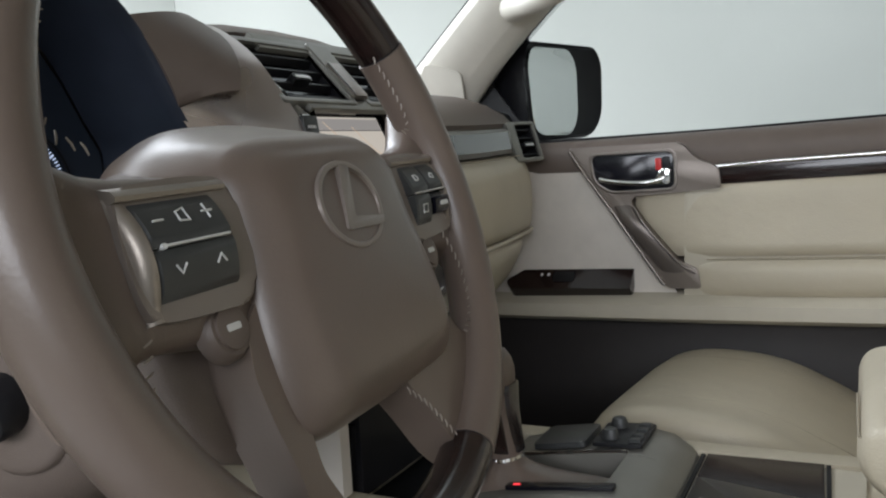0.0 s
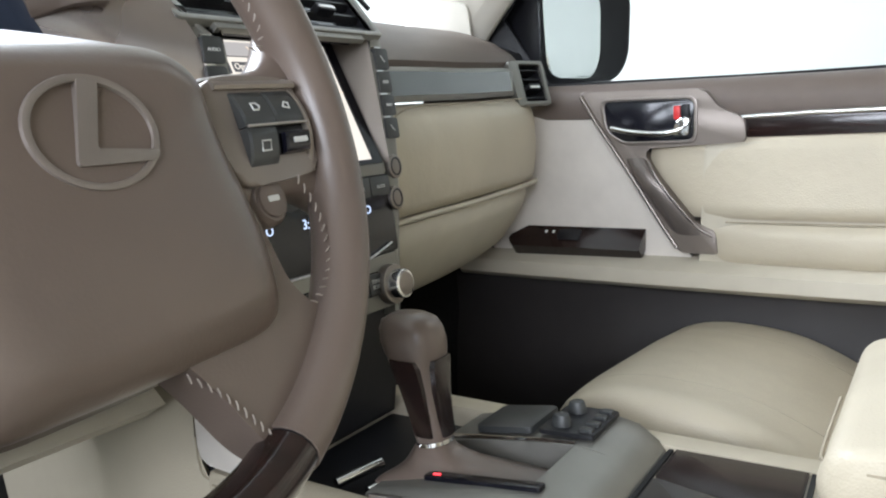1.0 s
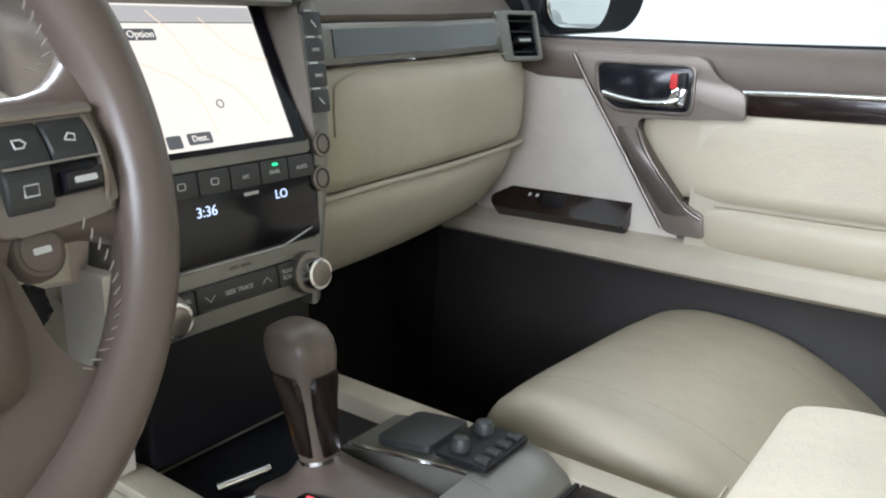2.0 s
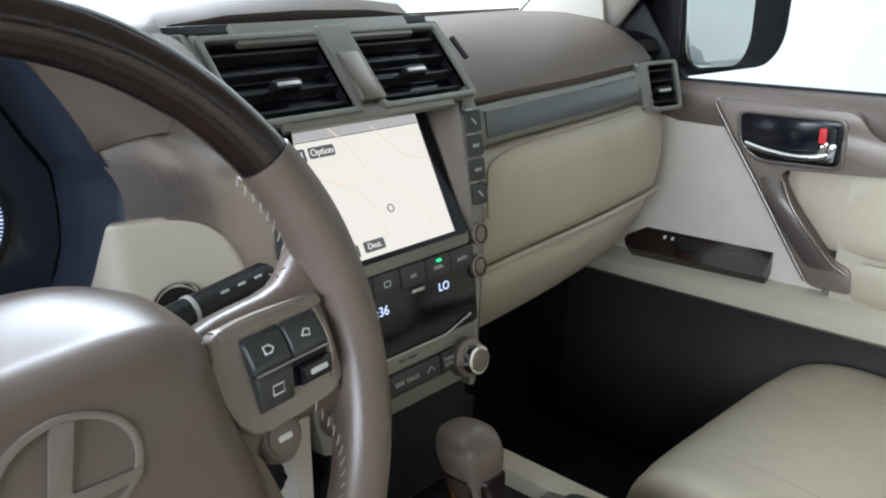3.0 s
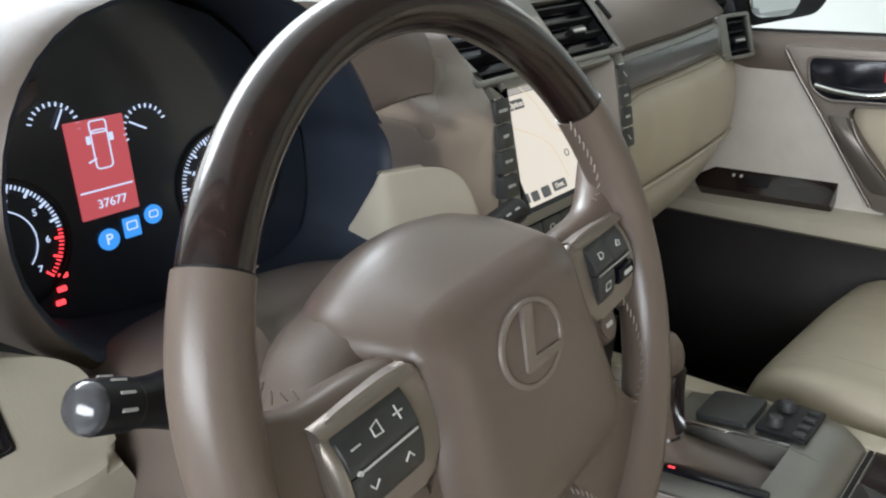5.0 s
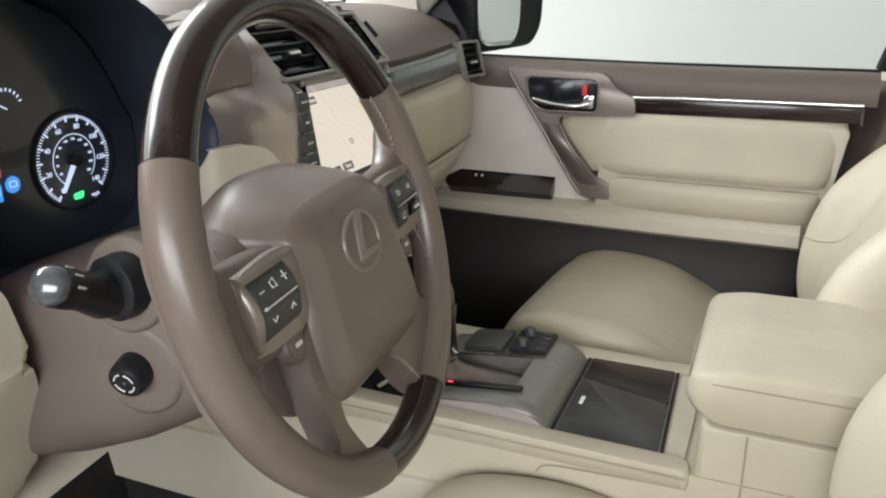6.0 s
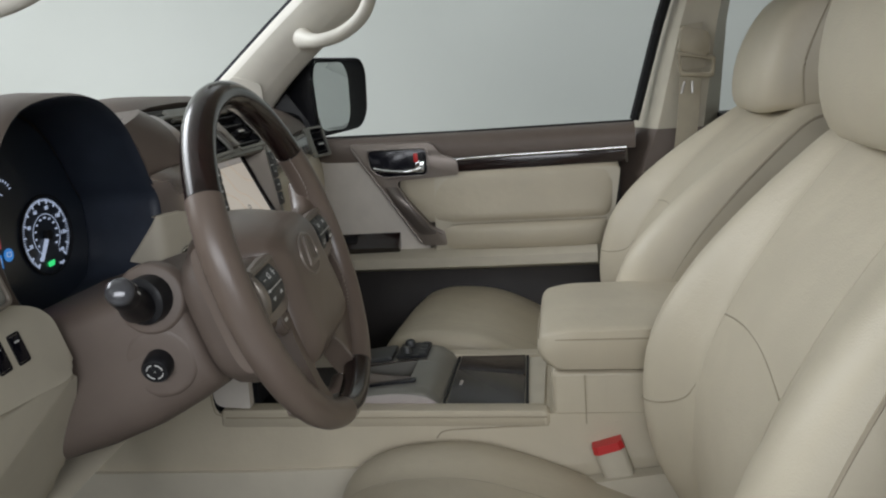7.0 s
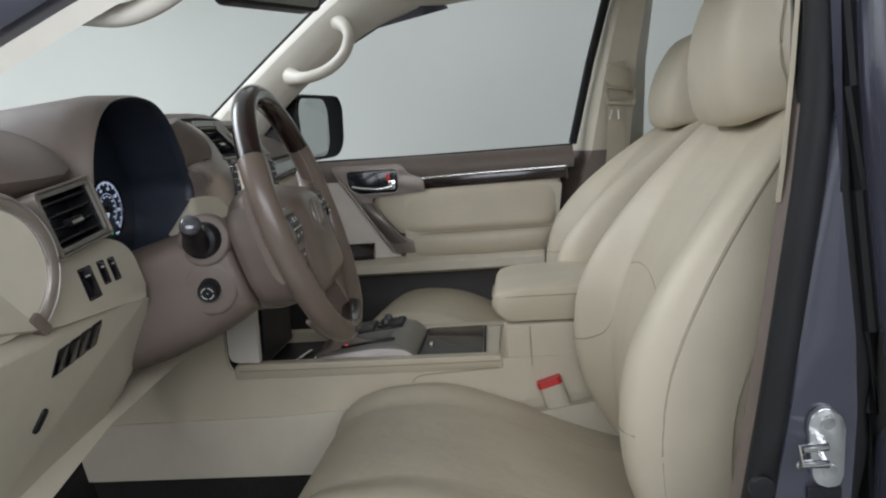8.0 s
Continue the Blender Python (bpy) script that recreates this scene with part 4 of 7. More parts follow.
for z, xa, ub in ((1.2105, -0.2440, 0.046), (1.2085, -0.2460, 0.063), (1.2030, -0.2490, 0.077), (1.1930, -0.2570, 0.0885), (1.1790, -0.2690, 0.0970), (1.1620, -0.2830, 0.1030), (1.1450, -0.3010, 0.1065), (1.1280, -0.3240, 0.1085), (1.1150, -0.3480, 0.109), (1.0900, -0.3490, 0.109), (1.0600, -0.3490, 0.109)):
    s0 = np.interp(xa, [p[0] for p in run], dist)
    s1 = np.interp(0.130 + 0.944 * ub - 0.002, [p[1] for p in run[5:]], dist[5:])
    line = []
    for k in range(19):
        s = s0 + (s1 - s0) * k / 18
        line.append((np.interp(s, dist, [p[0] for p in run]), np.interp(s, dist, [p[1] for p in run]), z))
    e = line[-1]
    rows.append([(line[0][0] - 0.004, line[0][1] + 0.010, z - 0.002)] + line + [(e[0] - 0.002, e[1] + 0.0035, z - 0.001), (e[0] - 0.012, e[1] + 0.005, z - 0.003), (e[0] - 0.035, e[1] + 0.004, z - 0.004)])
lip = [[(x - d * min(1.0, 0.08 + i / 14), y + 0.004, z + h) for i, (x, y, z) in enumerate(rows[0])] for d, h in ((0.040, -0.002), (0.010, 0.0012), (0.003, 0.0012))]
part("cream_collar", loft(lip + rows, closed=False), CREAM_PLASTIC, dash, "cream collar beside the column", smooth=60, subsurf=1)
bf = cf @ pose(0.049, 1.144, 0.0065)
part("start_button_ring", ring_prism([(0.0195 * math.cos(i * 0.2618), 0.0195 * math.sin(i * 0.2618)) for i in range(24)], [(0.016 * math.cos(i * 0.2618), 0.016 * math.sin(i * 0.2618)) for i in range(24)], 0.003, bf, 0.001), CHROME, dash)
part("start_button", disc(0.016, 0.002, bf, bevel=0.001), BLACK, dash, "round black start button")

# ---- centre stack ----
stack = thing("centre_stack", (-0.22, 0.362, 0.98), "grey centre stack with navigation screen, climate panel and vents", "dashboard")
stand(Matrix.Translation((0.008, 0, -0.050)))
YC = 0.374
side = lambda z: 0.150 + 0.012 * math.sin((z - 1.0) * 8) if z < 1.4 else 0.15


def xface(z):
    """How far back the face of the stack stands at a height."""
    if z > 1.312:
        return -0.222 - (z - 1.312) * 0.86
    return -0.222 + (1.312 - z) * 0.12


def sm_at(z, y=YC, lift=0.0):
    up = Vector((-0.86, 0, 1)) if z > 1.312 else Vector((-0.12, 0, 1))
    m = frame_at((xface(z), y, z), Y, up)
    return m @ pose(0, 0, lift)


def sp(name, w, z0, z1, mat, lift=0.0, y=YC, depth=0.003, r=0.003, bevel=0.001, label="", parent=None, back=0.01):
    zc = (z0 + z1) / 2
    m = sm_at(zc, y, lift)
    h = (z1 - z0) / m.col[1][2]
    return part(name, prism(rect(w, h, r), depth, m, bevel, back=back), mat, parent or stack, label)


# grey frame as four bars round the screen, with rounded outer edges
for sy in (-1, 1):
    loops = []
    for z in (1.035, 1.05, 1.08, 1.13, 1.19, 1.25, 1.30, 1.33, 1.362, 1.386):
        hw = np.interp(z, [0.985, 1.04, 1.08, 1.12, 1.16, 1.20, 1.25, 1.31, 1.36, 1.39], [0.088, 0.100, 0.110, 0.120, 0.130, 0.138, 0.141, 0.140, 0.146, 0.144] if sy > 0 else [0.098, 0.106, 0.112, 0.114, 0.112, 0.110, 0.110, 0.122, 0.146, 0.144])
        x = xface(z)
        yi, yo = YC + sy * (min(0.104 if sy > 0 else 0.092, hw - 0.02) if z < 1.31 else hw - 0.010), YC + sy * hw
        loops.append([(x - 0.05, yi, z), (x, yi, z), (x + 0.002, yi + sy * 0.004, z), (x + 0.001, yo - sy * 0.014, z), (x - 0.006, yo - sy * 0.003, z), (x - 0.03, yo, z), (x - 0.09, yo, z)])
    part("side_bar", loft(loops), SILVER, stack, "satin grey side bar", smooth=40)
for z0, z1, nm in ((1.312, 1.322, "bar_below_vents"), (1.180, 1.190, "bar_below_screen"), (1.376, 1.392, "top_bar")):
    sp(nm, 0.196, z0, z1, SILVER, depth=0.002, r=0.0, bevel=0.0008, back=0.004 if z0 > 1.3 else 0.03)
sp("display_surround", 0.190, 1.178, 1.1815, SILVER, lift=-0.001, r=0.0, back=0.02)
sp("audio_panel", 0.186, 1.046, 1.0985, SILVER, depth=0.002, r=0.0, label="satin grey audio panel", back=0.03)
bm = extrude_y([(-0.216, 0.93), (-0.206, 0.93), (-0.203, 1.045), (-0.25, 1.045), (-0.25, 0.93)], YC - 0.092, YC + 0.088)
part("recess_panel", bm, BLACK, stack, "black recessed panel below the audio keys", smooth=40)
# screen, set back and leaning
hi, lo = Vector((-0.264, YC, 1.3115)), Vector((-0.207, YC, 1.1905))
scm = frame_at((hi + lo) / 2, Y, hi - lo)
sh = (hi - lo).length
scr = part("screen", prism(rect(0.160, sh - 0.006), 0.001, scm, back=0.004), SCREEN, stack, "lit pale navigation map")
part("screen_border", ring_prism(rect(0.186, sh + 0.004), rect(0.160, sh - 0.006), 0.003, scm, back=0.006), BLACK_GLOSS, stack, "black border of the screen")
for sy in (-1, 1):
    bm = bmesh.new()
    y, yf = YC + sy * 0.0925, YC + (0.1040 if sy > 0 else -0.0925)      # the right flank opens towards the driver
    vs = [bm.verts.new(p) for p in ((-0.2225, yf, 1.314), (-0.203, yf, 1.189), (-0.216, y, 1.189), (-0.276, y, 1.314))]
    bm.faces.new(vs)
    bmesh.ops.solidify(bm, geom=bm.faces[:], thickness=0.003)
    part("screen_cheek", bm, SATIN_TAUPE, stack)


def on_screen(u, v, lift=0.0012):
    return scm @ pose(u, v, lift)


for pts in ([(-0.03, 0.058), (-0.01, 0.035), (0.004, 0.004), (0.032, -0.012), (0.058, -0.050)], [(-0.09, 0.03), (-0.05, 0.012), (-0.012, -0.01), (0.0, -0.05)], [(0.02, 0.052), (0.05, 0.02), (0.085, 0.01)]):
    line = smooth_line([Vector((p[0], p[1], 0)) for p in pts], 5)
    part("map_road", tube([scm @ Vector((p.x, p.y, 0.0013)) for p in line], 0.0006, n=4), SCREEN_LINE, scr)
for u, v, w, h in ((-0.066, 0.036, 0.013, 0.012), (-0.042, 0.037, 0.028, 0.010), (-0.066, 0.024, 0.013, 0.006), (-0.080, -0.054, 0.012, 0.010), (-0.064, -0.055, 0.012, 0.010), (-0.045, -0.055, 0.014, 0.011), (-0.020, -0.054, 0.024, 0.010)):
    part("map_button", prism(rect(w, h, 0.002, u, v), 0.0015, scm), SCREEN_TAB, scr)
part("map_header", prism(rect(0.158, 0.0010, 0, 0, 0.0475), 0.0015, scm), SCREEN_TAB, scr)
part("map_title_bar", prism(rect(0.158, 0.0135, 0, 0, 0.0552), 0.0012, scm), SCREEN_BAR, scr, "pale grey title bar")
writing("button_word", "Option", 0.0085, on_screen(-0.042, 0.037, 0.0018), SCREEN, scr)
writing("button_word", "Dest.", 0.0075, on_screen(-0.020, -0.054, 0.0018), SCREEN, scr)
writing("button_word", "N", 0.009, on_screen(-0.066, 0.036, 0.0018), SCREEN, scr)
part("place_mark", ring_prism([(0.004 * math.cos(i * 0.5236), 0.004 * math.sin(i * 0.5236)) for i in range(12)], [(0.003 * math.cos(i * 0.5236), 0.003 * math.sin(i * 0.5236)) for i in range(12)], 0.0016, on_screen(0.012, -0.026, 0.0)), SCREEN_TAB, scr)
# middle vents
for y in (YC - 0.074, YC + 0.072):
    mv = sm_at(1.350, y)
    vent("middle_vent", mv, 0.112, 0.076, 4, stack, SILVER, "black louvred vent in a grey frame", deep=0.014)
mv = sm_at(1.350, YC)
part("vent_divider", prism(rect(0.034, 0.082, 0.003, 0, 0.006), 0.006, mv, 0.003, back=0.02), SILVER, stack, "grey bar between the vents")
part("divider_plate", prism(rect(0.024, 0.050, 0.002, 0, -0.010), 0.008, mv, 0.001), BRONZE, stack)
part("divider_line", tube([mv @ Vector((-0.012, -0.034, 0.0085)), mv @ Vector((-0.012, 0.014, 0.0085))], 0.0008, n=5), CHROME, stack)
part("side_slot", tube([sm_at(1.36, YC + 0.146, 0.002) @ Vector((0, 0.012, 0)), sm_at(1.36, YC + 0.150, 0.002) @ Vector((0, -0.014, 0))], 0.003, n=6), BLACK, stack)
# rows of keys beside the screen
for sy, yk, words in ((-1, YC - 0.1085, ("AUDIO", "DISP", "SETUP", "MENU")), (1, YC + 0.1180, ("", "DEST", "INFO", ""))):
    for i in range(4):
        z = 1.294 - 0.0235 * i
        k = sp("screen_key", 0.021, z - 0.0105, z + 0.0105, DARK_BUTTON, y=yk, depth=0.0045, r=0.002, label="dark grey key")
        part("key_line", prism(rect(0.010, 0.0012, 0.0, -0.004, 0.0118), 0.0032, sm_at(z, yk)), CHROME, k)
        if words[i]:
            writing("key_word", words[i], 0.0042, sm_at(z, yk, 0.0049), WHITE_INK, k)
        else:
            part("key_mark", tube([sm_at(z, yk, 0.005) @ Vector((-0.003, 0.003, 0)), sm_at(z, yk, 0.005) @ Vector((0.003, -0.003, 0))], 0.0006, n=4), WHITE_INK, k)
for z, dy in ((1.184, 0.1125), (1.152, 0.107)):
    m = sm_at(z, YC + dy)
    k = part("round_key", disc(0.0115, 0.005, m, bevel=0.002, r2=0.0125), BRONZE, stack, "round satin key")
    part("key_ring", ring_prism([(0.0085 * math.cos(i * 0.2618), 0.0095 * math.sin(i * 0.2618)) for i in range(24)], [(0.007 * math.cos(i * 0.2618), 0.008 * math.sin(i * 0.2618)) for i in range(24)], 0.0055, m), BLACK, k)
# climate panel
clim = sp("climate_panel", 0.200, 1.100, 1.1775, BLACK_GLOSS, depth=0.0015, label="glossy black climate panel", r=0.002)
for i, word in enumerate(("OFF", "", "", "A/C", "DUAL", "AUTO")):
    y = YC - 0.0825 + 0.033 * i
    k = sp("climate_key", 0.0315, 1.157, 1.1765, DARK_BUTTON, y=y, depth=0.004, r=0.0015, parent=clim)
    if word:
        writing("key_word", word, 0.0048, sm_at(1.166, y, 0.0044), WHITE_INK, k)
    else:
        part("key_mark", ring_prism(rect(0.008, 0.006, 0.002), rect(0.0064, 0.0044, 0.001), 0.0046, sm_at(1.167, y)), WHITE_INK, k)
part("green_lamp", prism(rect(0.006, 0.0022, 0.001, YC + 0.050, 1.1732), 0.001, REAR((xface(1.1732) + 0.0045, 0, 0))), GLOW_GREEN, clim, "small green lamp")
writing("clock", "3:36", 0.0125, sm_at(1.143, YC - 0.027, 0.002), GLOW_WHITE, clim, "white lit clock digits")
writing("degrees", "LO", 0.0115, sm_at(1.145, YC + 0.056, 0.002), GLOW_WHITE, clim, "white lit letters")
writing("degrees", "LO", 0.0115, sm_at(1.143, YC - 0.082, 0.002), GLOW_WHITE, clim, "white lit letters")
part("display_bar", prism(rect(0.016, 0.003, 0, YC + 0.022, 1.151), 0.0005, REAR((xface(1.151) + 0.0016, 0, 0))), WHITE_INK, clim)
part("bright_edge", tube([(xface(1.099) + 0.003, YC - 0.090, 1.0985), (xface(1.099) + 0.003, YC + 0.05, 1.0985), (xface(1.108) + 0.003, YC + 0.088, 1.109)], 0.0011, n=5), CHROME_SATIN, stack)
# audio strip
aud = sp("audio_strip", 0.134, 1.061, 1.084, BLACK_GLOSS, y=YC - 0.008, lift=0.002, depth=0.001, label="black audio strip", r=0.002)
for y, w, word in ((YC - 0.064, 0.020, "PWR\nVOL"), (YC - 0.008, 0.088, "SEEK TRACK"), (YC + 0.048, 0.020, "TUNE\nSCRL")):
    k = sp("audio_key", w, 1.0625, 1.0825, DARK_BUTTON, y=y, depth=0.005, lift=0.001, r=0.002, parent=aud)
    writing("key_word", word, 0.0055, sm_at(1.0725, y, 0.0063), WHITE_INK, k)
    if w > 0.05:
        for sy in (-1, 1):
            t = [sm_at(1.0725, y + sy * 0.031, 0.0063) @ Vector((a, sy * b, 0)) for a, b in ((-0.005, -0.002), (0, 0.003), (0.005, -0.002))]
            part("arrow_mark", tube(t, 0.0005, n=4), WHITE_INK, k)
writing("panel_word", "MP3  WMA", 0.005, sm_at(1.091, YC, 0.0025), SILVER, aud)
for y in (YC + 0.073, YC - 0.084):
    m = sm_at(1.068, y)
    k = part("knob", disc(0.0205, 0.012, m, bevel=0.004, back=0.004), BRONZE, stack, "satin round knob", smooth=40)
    part("knob_cap", disc(0.015, 0.024, m, bevel=0.003), CHROME, k, "bright knob cap", smooth=40)
    part("knob_face", disc(0.0115, 0.0248, m, bevel=0.0005), BRONZE, k)

# ---- driver's end of the dashboard ----
stand(Matrix.Translation((0, -0.008, 0.038)))
lend = thing("driver_side_panel", (-0.25, -0.28, 0.95), "cream lower dashboard panel with switches and side vent", "dashboard")
lv = frame_at((-0.208, -0.276, 1.190), Vector((-0.02, 0.97, 0.10)), Vector((-0.25, -0.05, 0.97)))
vent("side_vent", lv, 0.104, 0.058, 4, lend, SILVER, "black side vent in a grey frame")
part("vent_trim", ring_prism(rect(0.125, 0.078, 0.009), rect(0.117, 0.071, 0.007), 0.006, lv, 0.002, back=0.03), SATIN_TAUPE, lend, "satin champagne frame round the vent")
SWP = frame_at((-0.197, 0, 1.072), Y, Vector((-0.25, 0, 0.968)))      # plane of the switch panel
KNP = frame_at((-0.204, 0, 1.052), Y, Vector((0.447, 0, 0.894)))      # plane of the knee panel
swp = [(-0.49, 0.030), (-0.440, 0.021), (-0.355, 0.004), (-0.222, -0.002), (-0.160, -0.007), (-0.137, -0.001), (-0.141, 0.056), (-0.158, 0.072), (-0.189, 0.083), (-0.332, 0.082), (-0.49, 0.085)]
part("switch_panel", prism(rounded(swp, [0, 0.03, 0.03, 0.02, 0.012, 0.010, 0.020, 0.015, 0.01, 0.01, 0.0], 5), 0.0, SWP, 0.007, seg=4, back=0.075), CREAM_PLASTIC, lend, "cream panel with dark switches", smooth=50)
knp = [(-0.49, 0.018), (-0.140, 0.018), (-0.126, -0.013), (-0.112, -0.077), (-0.102, -0.130), (-0.180, -0.198), (-0.230, -0.228), (-0.31, -0.268), (-0.49, -0.300)]
part("knee_panel", prism(rounded(knp, [0, 0.008, 0.02, 0.03, 0.014, 0.03, 0.03, 0.03, 0.0], 5), 0.0, KNP, 0.010, seg=4, back=0.075), CREAM_PLASTIC, lend, "cream knee panel", smooth=50)
loops = []
for y, zz in ((-0.47, 0.80), (-0.30, 0.845), (-0.15, 0.88), (0.10, 0.90), (0.24, 0.90)):
    loops.append([(-0.42, y, zz - 0.03), (-0.30, y, zz - 0.005), (-0.27, y, zz + 0.012), (-0.29, y, zz + 0.03), (-0.42, y, zz + 0.02)])
part("lower_edge", loft(loops), CREAM_PLASTIC, lend, "cream lower edge of the dashboard", smooth=60)
# round end cover with a grey arc
cm = frame_at((-0.220, -0.426, 1.147), Vector((0.30, 0.954, 0)), Z)
part("end_cover", disc(0.068, 0.006, cm, bevel=0.006, back=0.05, n=48), CREAM_PLASTIC, lend, "round cream end cover", smooth=50)
arc = []
for i in range(31):
    a = radians(-50 + 165 * i / 30)
    arc.append([cm @ Vector((r * math.cos(a), r * math.sin(a), w)) for r, w in ((0.066, -0.02), (0.0675, 0.004), (0.070, 0.0085), (0.076, 0.0110), (0.082, 0.0095), (0.0855, 0.004), (0.087, -0.03))])
part("grey_arc", loft(arc), SATIN_TAUPE, lend, "wide satin champagne arc", smooth=60)
for r, w in ((0.0690, 0.0075), (0.0815, 0.0098)):
    part("arc_line", tube([cm @ Vector((r * math.cos(radians(-50 + 165 * i / 30)), r * math.sin(radians(-50 + 165 * i / 30)), w)) for i in range(31)], 0.0011, n=6), CHROME_SATIN, lend)
part("arc_foot", prism(rounded([(0.064, -0.006), (0.089, -0.006), (0.089, 0.006), (0.064, 0.006)], 0.002), 0.0115, cm @ pose(0, 0, 0, 0, 0, -51), 0.002, back=0.03), BROWN, lend, "brown foot of the arc")
# switches, flush in their panels
for u, v, w, h in ((-0.263, 0.037, 0.030, 0.040), (-0.2255, 0.0435, 0.017, 0.030), (-0.200, 0.0435, 0.017, 0.030)):
    m = SWP @ pose(u, v, 0, 0, 0, 3)
    sk = part("switch_socket", ring_prism(rect(w, h, 0.003), rect(w - 0.004, h - 0.004, 0.002), 0.0008, m, 0.0003, back=0.006), BLACK, lend, "black switch socket")
    part("dash_switch", prism(rect(w - 0.005, h - 0.005, 0.002), 0.0014, m, 0.001, back=0.01), BLACK_GLOSS, sk, "black dashboard switch")
    part("switch_mark", prism(rect(w * 0.35, 0.0016, 0, 0, h * 0.22), 0.0018, m), WHITE_INK, sk)
for i in range(4):
    m = KNP @ pose(-0.334 + 0.0215 * i, -0.020 + 0.0042 * i, 0, 0, 0, 8)
    sk = part("switch_socket", ring_prism(rect(0.0210, 0.037, 0.002), rect(0.018, 0.033, 0.002), 0.0010, m, 0.0003, back=0.006), BLACK, lend, "black switch socket")
    part("dash_switch", prism(rect(0.0175, 0.0325, 0.002), 0.0022 if i % 2 else 0.0012, m, 0.001, back=0.01), BLACK_GLOSS, sk, "black dashboard switch")
m = KNP @ pose(-0.337, -0.096, 0, 0, 0, -18)
part("hood_release", prism(rect(0.012, 0.030, 0.005), 0.003, m, 0.001, back=0.01), BLACK, lend, "small black release lever")

# ---- steering column ----
stand(HERE)
C = Vector((-0.0148, -0.0049, 1.1862))
TH, PH = 0.2911, 0.0792
N = Vector((math.cos(TH) * math.cos(PH), math.cos(TH) * math.sin(PH), math.sin(TH)))
U = Z.cross(N).normalized()
V = N.cross(U)
column = thing("steering_column", (-0.20, -0.01, 1.02), "brown plastic steering column shroud with stalks", "steering column")
loops = []
for s, hw, up, dn, dz in ((0.0900, 0.092, 0.026, 0.090, 0.0), (0.0925, 0.1005, 0.032, 0.099, 0.0), (0.100, 0.104, 0.035, 0.104, 0.0), (0.13, 0.107, 0.038, 0.112, 0.0), (0.18, 0.110, 0.038, 0.122, 0.0), (0.24, 0.114, 0.040, 0.126, 0.0), (0.32, 0.114, 0.034, 0.124, 0.0), (0.40, 0.11, 0.03, 0.11, 0.0)):
    o = C - N * s + Vector((0, 0, dz))
    lp = []
    for i in range(72):
        a = 6.28319 * i / 72
        c, q = math.cos(a), math.sin(a)
        e = 0.54 if q > 0 else 0.44              # flatter below than above
        cu, cv = math.copysign(abs(c) ** e, c), math.copysign(abs(q) ** e, q)
        lp.append(o + U * (hw * cu) + V * ((up if q > 0 else dn) * cv))
    loops.append(lp)
part("shroud", loft(loops), BROWN, column, "brown column shroud", smooth=60)
# lamp stalk on the left
base = C - N * 0.118 + U * -0.104 + V * 0.018
out = Vector((-0.12, -1, 0.02)).normalized()
stalk = part("lamp_stalk", tube([base - out * 0.02, base + out * 0.012, base + out * 0.016], [0.026, 0.024, 0.018], n=20), BLACK, column, "black lamp stalk", smooth=50)
tip = base + out * 0.023
dirn = Vector((0.32, -0.86, 0.46)).normalized()
part("stalk_rod", tube([base, tip, tip + dirn * 0.02, tip + dirn * 0.038], [0.022, 0.0175, 0.0138, 0.0125], n=22), BLACK, stalk, smooth=50)
part("stalk_knob", tube([tip + dirn * 0.038, tip + dirn * 0.040, tip + dirn * 0.062, tip + dirn * 0.067], [0.0108, 0.0138, 0.0138, 0.0116], n=22), BLACK, stalk, smooth=40)
part("knob_end", tube([tip + dirn * 0.0640, tip + dirn * 0.0665, tip + dirn * 0.0690, tip + dirn * 0.0708, tip + dirn * 0.0717], [0.0134, 0.0128, 0.0104, 0.0066, 0.0015], n=24), SMOKE, stalk, "smoke grey rounded end cap", smooth=60)
part("knob_ring", tube([tip + dirn * 0.0375, tip + dirn * 0.0385], 0.0128, n=22), DARK_BUTTON, stalk, "thin grey ring", smooth=40)
sx = dirn.cross(Z).normalized()
sz = sx.cross(dirn)
for a in (40, 75, 110, 145, 180):
    q = sx * math.cos(radians(a)) + sz * math.sin(radians(a))
    part("stalk_mark", tube([tip + dirn * 0.046 + q * 0.0138, tip + dirn * 0.056 + q * 0.0138], 0.0010, n=4), WHITE_INK, stalk)
for a in (60, 120, 180):
    q = sx * math.cos(radians(a)) + sz * math.sin(radians(a))
    part("stalk_mark", tube([tip + dirn * 0.008 + q * 0.0118, tip + dirn * 0.018 + q * 0.0112], 0.0011, n=4), WHITE_INK, stalk)
sn = (-U + V * 0.16 + N * 0.06).normalized()          # square to the shroud's side
part("stalk_ring", tube([base - sn * 0.016, base - sn * 0.0025, base - sn * 0.0002, base + sn * 0.0008, base + sn * 0.0004, base - sn * 0.003], [0.0375, 0.0362, 0.0345, 0.0325, 0.0305, 0.0285], n=40), BROWN, column, "brown raised ring", smooth=60)
# tilt switch below it
kb = C - N * 0.136 + U * -0.1062 + V * -0.047
kn = (-U + N * 0.06 - V * 0.05).normalized()
part("knob_dish", tube([kb + kn * h for h in (-0.010, -0.0022, -0.0004, 0.0004, 0.0001, -0.0016, -0.0040, -0.009)], [0.0390, 0.0382, 0.0355, 0.0320, 0.0285, 0.0250, 0.0222, 0.0200], n=40), BROWN, column, "shallow brown dish", smooth=70)
part("switch_recess", tube([kb + kn * h for h in (-0.012, -0.0045, -0.0038)], [0.0215, 0.0212, 0.0200], n=28), BLACK_GLOSS, column, "dark round recess", smooth=40)
ka = (kn - N * 0.10 - V * 0.22).normalized()
